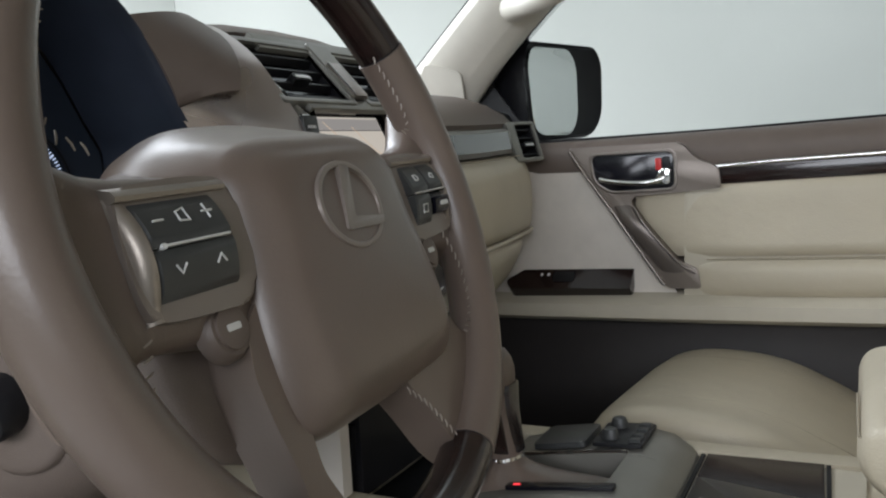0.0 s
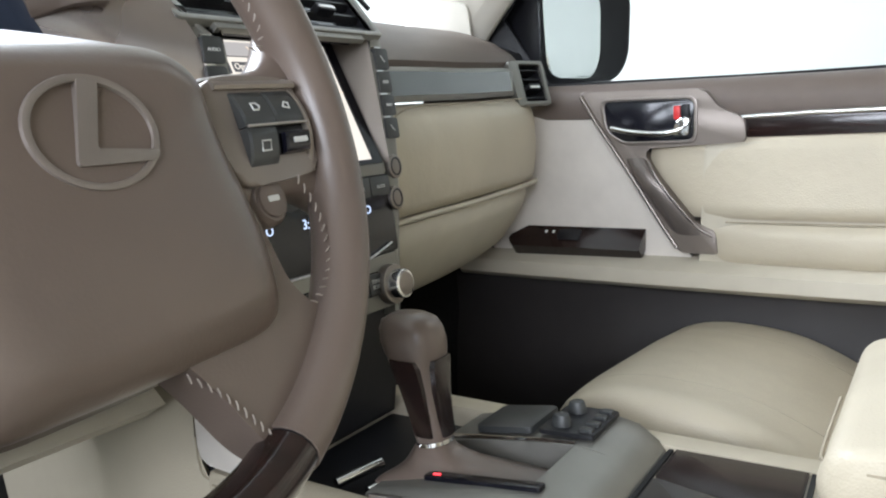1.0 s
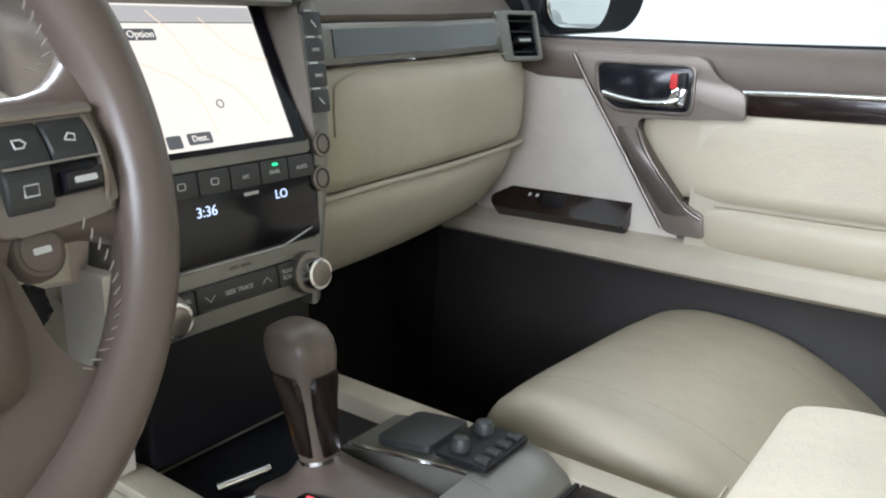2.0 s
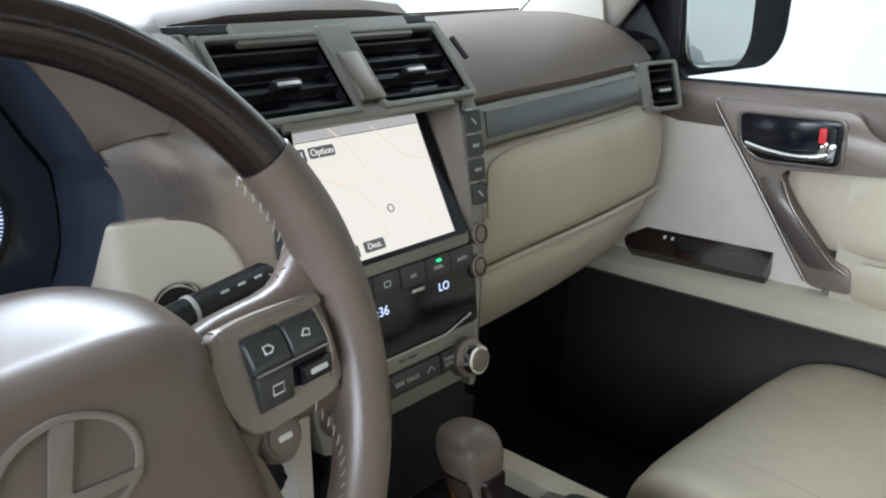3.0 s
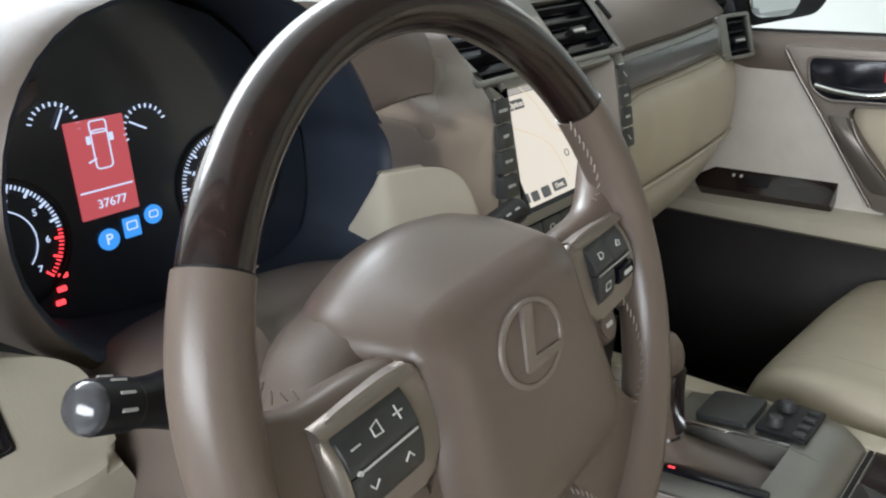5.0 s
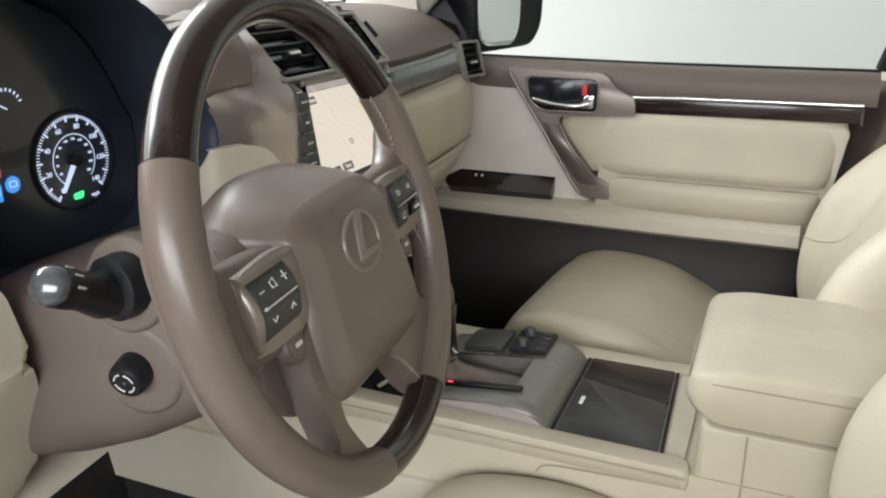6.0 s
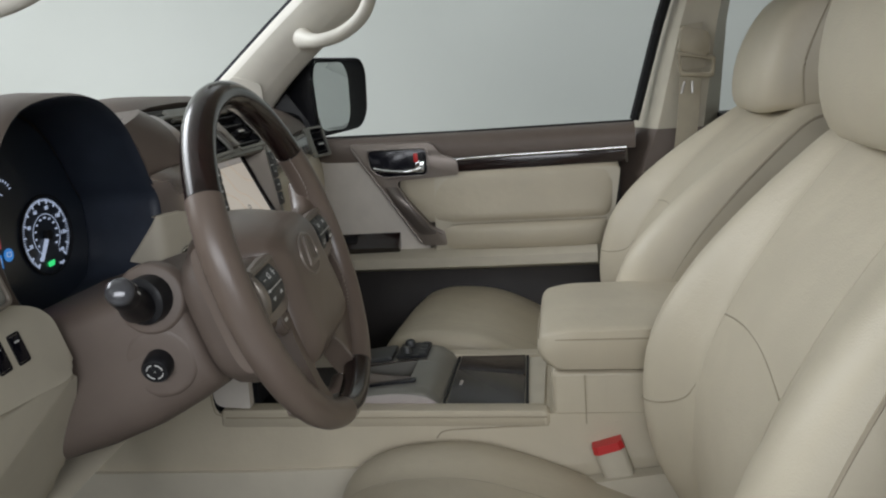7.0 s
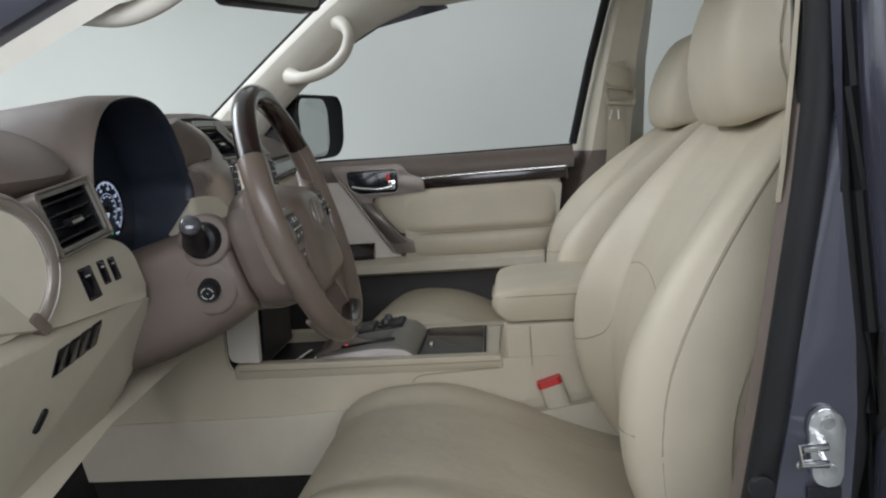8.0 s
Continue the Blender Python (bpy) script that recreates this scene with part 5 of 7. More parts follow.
ks = part("tilt_switch", tube([kb - ka * 0.012, kb + ka * 0.006, kb + ka * 0.0130, kb + ka * 0.0150], [0.0155, 0.0150, 0.0142, 0.0126], n=24), BLACK, column, "round black column switch", smooth=40)
kx = ka.cross(Z).normalized()
ky = kx.cross(ka)
bm = bmesh.new()
for i in range(4):
    pts = []
    for j in range(5):
        q = radians(90 * i + 12 + 66 * j / 4)
        pts.append(kb + ka * 0.0152 + kx * (0.0082 * math.cos(q)) + ky * (0.0082 * math.sin(q)))
    tube(pts, 0.0007, n=4, bm=bm)
part("switch_marks", bm, WHITE_INK, ks, smooth=0)
part("switch_dot", disc(0.0014, 0.0006, frame_at(kb + ka * 0.0150, kx, ky), 10), WHITE_INK, ks)
# wiper stalk on the right
wb = C - N * 0.115 + U * 0.105 + V * 0.016
wd = Vector((-0.10, 0.98, 0.07)).normalized()
ws = part("wiper_stalk", tube([wb - wd * 0.01, wb + wd * 0.03, wb + wd * 0.034, wb + wd * 0.112, wb + wd * 0.117], [0.014, 0.0105, 0.0095, 0.0115, 0.009], n=18), BLACK, column, "black wiper stalk", smooth=40)
part("stalk_band", tube([wb + wd * 0.048, wb + wd * 0.051], 0.0108, n=18), WHITE_INK, ws, smooth=40)
for k in range(3):
    pc = wb + wd * (0.070 + 0.014 * k)
    part("stalk_mark", tube([pc + Vector((0.0085, 0, 0.007)), pc + wd * 0.006 + Vector((0.0085, 0, 0.007))], 0.0011, n=4), WHITE_INK, ws)

# ---- steering wheel ----
wheel = thing("steering_wheel", tuple(C), "brown leather steering wheel with dark wood segments and wheel switches", "steering wheel")
WR = frame_at(C, U, V) @ pose(0, 0, 0, 0, 0, 1.5)      # turned a little to the left
R0 = 0.184


def wpt(r, deg, w=0.0):
    a = radians(deg)
    return WR @ Vector((r * math.cos(a), r * math.sin(a), w))


def rim(a0, a1, ra, rb, n):
    loops = []
    for i in range(n + 1):
        a = a0 + (a1 - a0) * i / n
        c, rad = wpt(R0, a), (wpt(R0, a) - C).normalized()
        # thumb grips swell a little at ten and two
        g = 1 + 0.10 * sum(math.exp(-((a - q) / 10.0) ** 2) for q in (18, 162))
        loops.append([c + rad * (ra * g * math.cos(b)) + N * (rb * math.sin(b)) for b in [6.28319 * j / 18 for j in range(18)]])
    return loft(loops)


WA, WB = 31.75, 148.25
part("rim_wood_top", rim(WA, WB, 0.0150, 0.0170, 46), WOOD, wheel, "glossy dark wood upper rim", smooth=60)
part("rim_wood_bottom", rim(-106, -68, 0.0150, 0.0170, 16), WOOD, wheel, "glossy dark wood lower rim", smooth=60)
part("rim_leather", rim(-67.6, WA - 0.4, 0.0162, 0.0178, 34), BROWN_LEATHER, wheel, "brown leather rim", smooth=60)
part("rim_leather", rim(WB + 0.4, 360 - 106.4, 0.0162, 0.0178, 36), BROWN_LEATHER, wheel, "brown leather rim", smooth=60)
for a in (WA, WB, -68, -106):
    part("rim_joint", rim(a - 0.45, a + 0.45, 0.0148, 0.0168, 1), BLACK, wheel)
# airbag pad: the hub sits a little to the right of the rim's middle
HUB = WR @ pose(0.010, 0, 0)
half = [(0.000, 0.0390), (0.040, 0.0385), (0.066, 0.034), (0.081, 0.022), (0.0825, 0.004), (0.084, -0.020), (0.089, -0.045), (0.0915, -0.075), (0.088, -0.101), (0.074, -0.1125), (0.036, -0.1145), (0.000, -0.115)]
line = smooth_line([(u, v, 0) for u, v in half], 5)
pad = [(p.x, p.y) for p in line] + [(-p.x, p.y) for p in line[-2:0:-1]]
loops = []
# from the rear skirt forwards: the upper part swells upwards and outwards behind the face, the face has a soft chamfer round it
for w, s, k, out in ((-0.104, 0.70, 1.10, 0.0), (-0.098, 0.82, 1.35, 0.3), (-0.086, 0.92, 1.55, 0.6), (-0.070, 0.975, 1.64, 0.9), (-0.056, 0.995, 1.62, 1.0), (-0.042, 1.0, 1.50, 1.0), (-0.030, 1.0, 1.36, 0.85), (-0.018, 1.0, 1.21, 0.5), (-0.009, 1.0, 1.09, 0.2), (-0.004, 0.995, 1.03, 0.0), (0.000, 0.982, 1.0, 0.0), (0.0035, 0.962, 1.0, 0.0), (0.0085, 0.905, 1.0, 0.0), (0.0132, 0.835, 1.0, 0.0), (0.0160, 0.780, 1.0, 0.0), (0.0174, 0.735, 1.0, 0.0), (0.0186, 0.62, 1.0, 0.0), (0.0196, 0.42, 1.0, 0.0), (0.0202, 0.22, 1.0, 0.0), (0.0204, 0.06, 1.0, 0.0)):
    lp = []
    for u, v in pad:
        lift = max(0.0, v) * (k - 1.0) * (1.10 - 0.90 * min(1.0, (u / 0.09) ** 2))
        wide = 1 + 0.17 * out * min(1.0, max(0.0, (v - 0.004) / 0.03))
        lp.append(HUB @ Vector((u * s * wide, (v + 0.036) * s - 0.036 + lift, w)))
    loops.append(lp)
part("airbag_pad", loft(loops), BROWN_LEATHER, wheel, "brown soft airbag cover", smooth=70)
# rear cover between the pad and the column, with a dark gap behind it
loops = []
for w, hu, v0, v1 in ((-0.0845, 0.088, -0.086, 0.030), (-0.0850, 0.102, -0.097, 0.040), (-0.0825, 0.1085, -0.103, 0.046), (-0.070, 0.1125, -0.109, 0.048), (-0.050, 0.1150, -0.115, 0.046), (-0.032, 0.1150, -0.119, 0.038), (-0.0245, 0.108, -0.115, 0.028), (-0.0240, 0.06, -0.08, 0.010)):
    lp = []
    for i in range(48):
        a = 6.28319 * i / 48
        c, q = math.cos(a), math.sin(a)
        lp.append(WR @ Vector((hu * math.copysign(abs(c) ** 0.6, c), (v0 + v1) / 2 + (v1 - v0) / 2 * math.copysign(abs(q) ** 0.6, q), w)))
    loops.append(lp)
part("rear_cover", loft(loops), BROWN, wheel, "brown plastic rear cover of the hub", smooth=60)
loops = [[WR @ Vector((0.090 * math.copysign(abs(math.cos(t)) ** 0.6, math.cos(t)), -0.032 + 0.056 * math.copysign(abs(math.sin(t)) ** 0.6, math.sin(t)), w)) for t in [6.28319 * i / 40 for i in range(40)]] for w in (-0.0915, -0.0835)]
part("cover_gap", loft(loops), RUBBER, wheel, "dark gap behind the cover")
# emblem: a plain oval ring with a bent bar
em = WR @ pose(0.0045, -0.009, 0.0172)
k = 40
part("emblem_ring", ring_prism([(0.0320 * math.cos(6.28319 * i / k), 0.0245 * math.sin(6.28319 * i / k)) for i in range(k)], [(0.0283 * math.cos(6.28319 * i / k), 0.0211 * math.sin(6.28319 * i / k)) for i in range(k)], 0.0042, em, 0.0012, back=0.006), SWITCH_TRIM, wheel, "raised oval emblem ring")
part("emblem_bar", prism(rounded([(-0.0015, 0.0222), (0.0080, 0.0205), (-0.0025, -0.0070), (0.0290, -0.0098), (0.0262, -0.0145), (-0.0140, -0.0135)], [0.001, 0.001, 0.001, 0.001, 0.002, 0.003]), 0.0046, em, 0.0014, back=0.006), SWITCH_TRIM, wheel, "bent bar of the emblem")


def wheel_plate(name, pts, w0, w1, mat, r=0.01, bevel=0.004, label="", parent=None):
    outline = rounded(pts, r, 5) if r else [(p.x, p.y) for p in smooth_line([(*q, 0) for q in pts], 5, cyclic=True)]
    return part(name, prism(outline, w1, HUB, bevel, seg=4, back=-w0), mat, parent or wheel, label, smooth=50)


def mirrored(pts):
    return [(-p[0], p[1]) for p in pts][::-1]


SPOKE = ((0.062, 0.016, -0.060), (0.080, 0.020, -0.058), (0.098, 0.0240, -0.054), (0.116, 0.0255, -0.050), (0.132, 0.0260, -0.0475), (0.146, 0.0285, -0.0480), (0.156, 0.0340, -0.051), (0.165, 0.0420, -0.055), (0.173, 0.0525, -0.060), (0.179, 0.0600, -0.066))


def spoke_bar(sgn):
    loops = []
    for u, top, low in SPOKE:
        lp = []
        for i in range(28):
            a = 6.28319 * i / 28
            c, s = math.cos(a), math.sin(a)
            x = sgn * u + 0.010 * (0.180 - u) / 0.118
            lp.append(WR @ Vector((x, (top + low) / 2 + (top - low) / 2 * math.copysign(abs(c) ** 0.6, c), -0.014 - 0.10 * max(0.0, 0.105 - u) + 0.0155 * math.copysign(abs(s) ** 0.6, s))))
        loops.append(lp)
    return loft(loops)


def bow(v):
    """How far the switches stand out: the panel is rounded from top to bottom."""
    return 0.0040 + 0.0070 * (1 - ((v + 0.0095) / 0.0225) ** 2)


def curved_key(name, u0, u1, v0, v1, mat, parent, label="", proud=0.0, gap=0.0004):
    """A key on the rounded switch panel."""
    loops = []
    for i in range(9):
        v = v0 + gap + (v1 - v0 - 2 * gap) * i / 8
        edge = 0.0012 if i in (0, 8) else 0.0
        w = bow(v) + proud
        loops.append([HUB @ Vector(p) for p in ((u0 + gap, v, -0.004), (u0 + gap, v, w - 0.0012), (u0 + gap + 0.0012, v, w - edge), (u1 - gap - 0.0012, v, w - edge), (u1 - gap, v, w - 0.0012), (u1 - gap, v, -0.004))])
    return part(name, loft(loops), mat, parent, label, smooth=40)


def key_mark(pts, parent, r=0.00055, proud=0.0):
    part("switch_mark", tube([HUB @ Vector((u, v, bow(v) + proud + 0.0003)) for u, v in pts], r, n=5), WHITE_INK, parent)


low_spoke = [(0.012, -0.104), (0.060, -0.070), (0.080, -0.036), (0.092, -0.050), (0.0965, -0.072), (0.1005, -0.092), (0.112, -0.107), (0.132, -0.1135), (0.150, -0.106), (0.138, -0.134), (0.100, -0.160), (0.066, -0.182), (0.046, -0.160), (0.030, -0.130)]
left_spoke = [(0.060, -0.070), (0.080, -0.036), (0.098, -0.050), (0.1045, -0.072), (0.1030, -0.092), (0.0985, -0.120), (0.0985, -0.138), (0.112, -0.142), (0.135, -0.128), (0.138, -0.134), (0.100, -0.160), (0.066, -0.182), (0.058, -0.172), (0.073, -0.146), (0.082, -0.125), (0.080, -0.100)]
# the bezel is a rounded frame: its front follows the keys
bez = [(0.0800, 0.0130), (0.0960, 0.0195), (0.1300, 0.0195), (0.1490, 0.0165), (0.1530, 0.006), (0.1550, -0.012), (0.1540, -0.030), (0.1460, -0.0370), (0.1100, -0.0395), (0.0890, -0.0375), (0.0790, -0.015)]
for sgn in (1, -1):
    f = (lambda p: p) if sgn > 0 else mirrored
    part("spoke", spoke_bar(sgn), BROWN_LEATHER, wheel, "brown leather spoke", smooth=60)
    wheel_plate("lower_spoke", low_spoke if sgn > 0 else mirrored(left_spoke), -0.026, 0.0005, BROWN_LEATHER, 0.012 if sgn > 0 else 0.007, 0.010 if sgn > 0 else 0.006, "brown leather lower spoke")
    b = wheel_plate("switch_bezel", f(bez), -0.012, 0.0045, SWITCH_TRIM, 0, 0.003, "taupe satin switch bezel")
    # satin outer flank and top of the bezel
    rows = []
    for i in range(13):
        v = 0.0150 - 0.0515 * i / 12
        q = bow(max(-0.0315, min(0.0125, v)))
        rows.append([HUB @ Vector((sgn * u, v, w)) for u, w in ((0.1465, 0.000), (0.1465, q - 0.0004), (0.1475, q + 0.0003), (0.1505, q - 0.0006), (0.1530, q - 0.0050), (0.1535, -0.006))])
    part("bezel_flank", loft(rows), SATIN_TAUPE, b, "satin champagne flank", smooth=50)
    rows = []
    for i in range(11):
        u = 0.0860 + 0.0660 * i / 10
        rows.append([HUB @ Vector((sgn * u, v, w)) for v, w in ((0.0118, 0.0), (0.0122, 0.0066), (0.0140, 0.0074), (0.0165, 0.0058), (0.0190, 0.0010), (0.0190, -0.004))])
    part("bezel_top", loft(rows), SATIN_TAUPE, b, smooth=50)
    lo, hi, mid = -0.0310, 0.0118, -0.0095
    if sgn < 0:
        up = curved_key("switch_key", -0.1465, -0.0960, mid, hi, DARK_BUTTON, b, "dark grey volume key")
        dn = curved_key("switch_key", -0.1465, -0.0960, lo, mid, DARK_BUTTON, b, "dark grey track key")
        for pts in ([(-0.1400, 0.0020), (-0.1340, 0.0020)], [(-0.1100, 0.0030), (-0.1035, 0.0030)], [(-0.1068, 0.0064), (-0.1068, -0.0004)], [(-0.1250, 0.0005), (-0.1250, 0.0045), (-0.1195, 0.0060), (-0.1195, 0.0000), (-0.1250, 0.0005)]):
            key_mark(pts, up)
        for pts in ([(-0.1370, -0.0170), (-0.1340, -0.0205), (-0.1310, -0.0170)], [(-0.1120, -0.0200), (-0.1090, -0.0165), (-0.1060, -0.0200)]):
            key_mark(pts, dn)
        key_mark([(-0.1400, -0.0088), (-0.1000, -0.0088)], up, 0.0007, 0.0002)
        part("marker_dot", disc(0.0013, 0.0118, HUB @ pose(-0.1405, -0.0088, 0), 10), WHITE_INK, up)
    else:
        for u0, u1, v0, v1 in ((0.0960, 0.1220, mid, hi), (0.1220, 0.1465, mid, hi), (0.0960, 0.1200, lo, mid)):
            kk = curved_key("switch_key", u0, u1, v0, v1, DARK_BUTTON, b, "dark grey wheel key")
            c, d = (u0 + u1) / 2, (v0 + v1) / 2
            if v0 == mid and u0 < 0.1:
                key_mark([(c - 0.003, d - 0.002), (c - 0.003, d + 0.002), (c + 0.001, d + 0.002), (c + 0.003, d), (c + 0.001, d - 0.002), (c - 0.003, d - 0.002)], kk)
            elif v0 == mid:
                key_mark([(c - 0.003, d - 0.001), (c, d + 0.002), (c + 0.003, d + 0.001), (c + 0.002, d - 0.002), (c - 0.003, d - 0.001)], kk)
            else:
                key_mark([(c - 0.0035, d - 0.0025), (c - 0.0035, d + 0.0025), (c + 0.0035, d + 0.0025), (c + 0.0035, d - 0.0025), (c - 0.0035, d - 0.0025)], kk)
        curved_key("toggle_recess", 0.1200, 0.1465, lo, mid, BLACK, b, "black recess of the toggle", proud=-0.003)
        tg = curved_key("toggle", 0.1230, 0.1450, -0.0255, -0.0140, BLACK_GLOSS, b, "black glossy toggle", proud=0.0025)
        part("toggle_mark", prism(rect(0.012, 0.0030, 0.001, 0.1345, -0.0195), bow(-0.0195) + 0.0030, HUB), WHITE_INK, tg)
        part("key_split", tube([HUB @ Vector((u, mid, bow(mid) + 0.0004)) for u in (0.0965, 0.1215, 0.1460)], 0.0008, n=5), CHROME_SATIN, b)
    m = HUB @ pose(sgn * 0.108, -0.0475, 0.0)
    part("button_collar", tube([m @ Vector((0, 0, w)) for w in (-0.007, -0.002, 0.0008, 0.0004)], [0.0150, 0.0142, 0.0120, 0.0106], n=28), BROWN, wheel, "brown collar of the round button", smooth=50)
    rk = part("round_button", disc(0.0102, 0.0024, m, bevel=0.0016, back=0.006), BROWN, wheel, "round brown wheel button", smooth=40)
    part("button_mark", prism(rect(0.009, 0.0032, 0.001), 0.0028, m), WHITE_INK, rk)
# pale threads round the four grips, lying on the inner flank of the rim
for pts in ([(0.1400, -0.0386), (0.1470, -0.0560), (0.1480, -0.0720), (0.1425, -0.0900), (0.1300, -0.1020), (0.1160, -0.1085)], [(0.1330, 0.0891), (0.1448, 0.0680), (0.1500, 0.0500), (0.1470, 0.0390), (0.1368, 0.0342)]):
    for sgn in (1, -1):
        line = smooth_line([WR @ Vector((u, v, 0.0045) if sgn > 0 else (-u * 1.045, v * 1.045, 0.002)) for u, v in pts], 8)
        stitches("rim_stitching", line, wheel, 0.0038, 0.0024, 0.00055, slant=0.0022, normal=tuple(N))
stitches("spoke_stitching", smooth_line([HUB @ Vector((u, v, 0.0012)) for u, v in ((0.014, -0.1165), (0.030, -0.1300), (0.044, -0.1480), (0.056, -0.1660))], 5), wheel, 0.0036, 0.0024, 0.00055, slant=0.0016, normal=tuple(N))
# cruise control lever behind the right spoke
cl = part("cruise_lever", prism(rounded([(0.099, -0.086), (0.126, -0.084), (0.130, -0.072), (0.124, -0.061), (0.100, -0.062)], 0.006, 4), -0.022, WR, 0.004, back=0.046), BLACK, wheel, "black cruise control lever", smooth=50)
for u, v in ((0.106, -0.070), (0.114, -0.069), (0.106, -0.078), (0.115, -0.078)):
    part("lever_mark", prism(rect(0.0045, 0.0014, 0, u, v), -0.0214, WR, back=0.023), WHITE_INK, cl)

# ---- centre console ----
stand(Matrix.Translation((0, 0.258, -0.032)) @ Matrix.Diagonal((1, 0.85, 1, 1)) @ Matrix.Translation((0, -0.300, 0)))
console = thing("centre_console", (0.10, 0.44, 0.60), "cream leather centre console with grey shift panel and wood lid", "console")
Y0, Y1, ZT = 0.300, 0.585, 0.922


def box_loft(name, prof, y0, y1, mat, label="", bev=0.008, parent=None):
    """A side profile of (x, z) drawn across the car with rounded sides."""
    prof = [Vector((p[0], 0, p[1])) for p in prof]
    cx = sum((p.x for p in prof)) / len(prof)
    cz = sum((p.z for p in prof)) / len(prof)
    loops = []
    for y, s in ((y0, 1.0), (y0 + bev * 0.3, 0.5), (y0 + bev, 0.0), (y1 - bev, 0.0), (y1 - bev * 0.3, 0.5), (y1, 1.0)):
        lp = []
        for p in prof:
            d = Vector((cx - p.x, 0, cz - p.z))
            d = d.normalized() * (bev * s) if d.length else d
            lp.append((p.x + d.x, y, p.z + d.z))
        loops.append(lp)
    return part(name, loft(loops), mat, parent or console, label, smooth=50)


side = rounded([(-0.72, 0.71), (0.95, 0.71), (0.95, 0.905), (0.252, 0.905), (0.095, 0.886), (-0.205, 0.888), (-0.268, 0.905), (-0.268, 1.06), (-0.72, 1.06)], [0, 0, 0.01, 0.01, 0.02, 0.01, 0.03, 0.02, 0.0], 4)
box_loft("side_cover", side, Y0 - 0.004, Y1 + 0.006, CREAM, "cream leather console side")
low = rounded([(-0.74, 0.697), (0.40, 0.697), (0.40, 0.80), (-0.03, 0.823), (-0.20, 0.815), (-0.74, 0.808)], [0, 0, 0.0, 0.02, 0.02, 0.0], 4)
box_loft("tunnel_carpet", [(-0.75, 0.60), (0.95, 0.60), (0.95, 0.72), (-0.75, 0.72)], Y0 + 0.002, Y1 - 0.002, CARPET, "black carpet on the tunnel")
box_loft("lower_cover", low, Y0 - 0.012, Y1 + 0.014, CREAM_PLASTIC, "cream plastic lower console", 0.006)
rim_prof = rounded([(-0.250, 0.889), (0.254, 0.889), (0.254, 0.912), (-0.250, 0.918)], [0.004, 0.004, 0.010, 0.010], 4)
box_loft("padded_edge", rim_prof, Y0 - 0.010, Y0 + 0.022, CREAM, "cream padded edge", 0.006)
box_loft("padded_edge", rim_prof, Y1 - 0.020, Y1 + 0.012, CREAM, "cream padded edge", 0.006)
part("edge_seam", tube([(-0.24, Y0 - 0.0115, 0.906), (0.0, Y0 - 0.0115, 0.904), (0.25, Y0 - 0.0115, 0.903)], 0.0013, n=5), SEAM, console)
part("cover_seam", tube(smooth_line([(0.252, Y0 - 0.0055, 0.888), (0.16, Y0 - 0.0055, 0.884), (0.10, Y0 - 0.0055, 0.880), (0.085, Y0 - 0.0055, 0.868)], 4), 0.0012, n=5), SEAM, console)
part("cover_seam", tube([(0.306, Y0 - 0.0055, 0.965), (0.306, Y0 - 0.0055, 0.89)], 0.0008, n=5), SEAM, console)
part("trim_edge", tube(smooth_line([(-0.262, Y0 - 0.005, 1.03), (-0.262, Y0 - 0.005, 0.925), (-0.25, Y0 - 0.005, 0.907), (-0.225, Y0 - 0.005, 0.903), (-0.10, Y0 - 0.005, 0.904)], 4), 0.0011, n=5), SEAM, console)
# dark tray in front of the lever
bm = prism(rect(0.17, 0.26, 0.01, -0.13, 0.442), 0.0, pose(0, 0, 0.895), back=0.01)
part("front_tray", bm, BLACK, console, "black tray below the stack")
bm = extrude_y([(-0.222, 0.90), (-0.212, 0.90), (-0.200, 0.985), (-0.215, 0.985)], Y0 + 0.02, Y1 - 0.02)
part("tray_back", bm, BLACK, console)
bm = extrude_y([(-0.266, 0.90), (-0.256, 0.90), (-0.252, 1.05), (-0.266, 1.05)], Y0 + 0.006, Y1 - 0.004)
part("recess_wall", bm, BLACK, console, "black wall of the recess below the stack")
for dx in (0.0, 0.035):
    part("tray_clip", tube([(-0.145 + dx, 0.352, 0.905), (-0.125 + dx, 0.400, 0.912)], 0.005, n=8), CHROME, console, "bright tray edge", smooth=50)
lock = part("tray_lamp", prism(rect(0.006, 0.003, 0.001, -0.166, 0.330), 0.002, pose(0, 0, 0.898)), GLOW_AMBER, console, "tiny amber lamp")
# grey shift panel, rolled down at the rear
SP = [(-0.10, 0.913), (-0.06, 0.922), (0.00, 0.930), (0.045, 0.934), (0.066, 0.930), (0.084, 0.917), (0.096, 0.898), (0.094, 0.880), (-0.10, 0.880)]
loops = []
for y, dz in ((0.322, -0.022), (0.326, -0.006), (0.334, 0.0), (0.345, 0.001)):
    loops.append([(x, y, max(z + (dz if z > 0.885 else 0), 0.879)) for x, z in SP])
part("shift_panel_edge", loft(loops), SILVER, console, "satin grey shift panel", smooth=50)
gate_y0, gate_y1 = 0.372, 0.470
loops = [[(x, y, z + 0.001) for x, z in SP] for y in (0.345, gate_y0)]
part("shift_panel_side", loft(loops), SILVER, console, smooth=50)
loops = [[(x, y, z + 0.001 - (0.01 if y > 0.57 and z > 0.885 else 0)) for x, z in SP] for y in (gate_y1, 0.54, 0.562, 0.574)]
part("shift_panel_side", loft(loops), SILVER, console, smooth=50)
SPR = [(0.036, 0.9345), (0.066, 0.931), (0.084, 0.918), (0.096, 0.899), (0.094, 0.880), (0.036, 0.88)]
part("shift_panel_rear", loft([[(x, y, z) for x, z in SPR] for y in (gate_y0, gate_y1)]), SILVER, console, smooth=50)
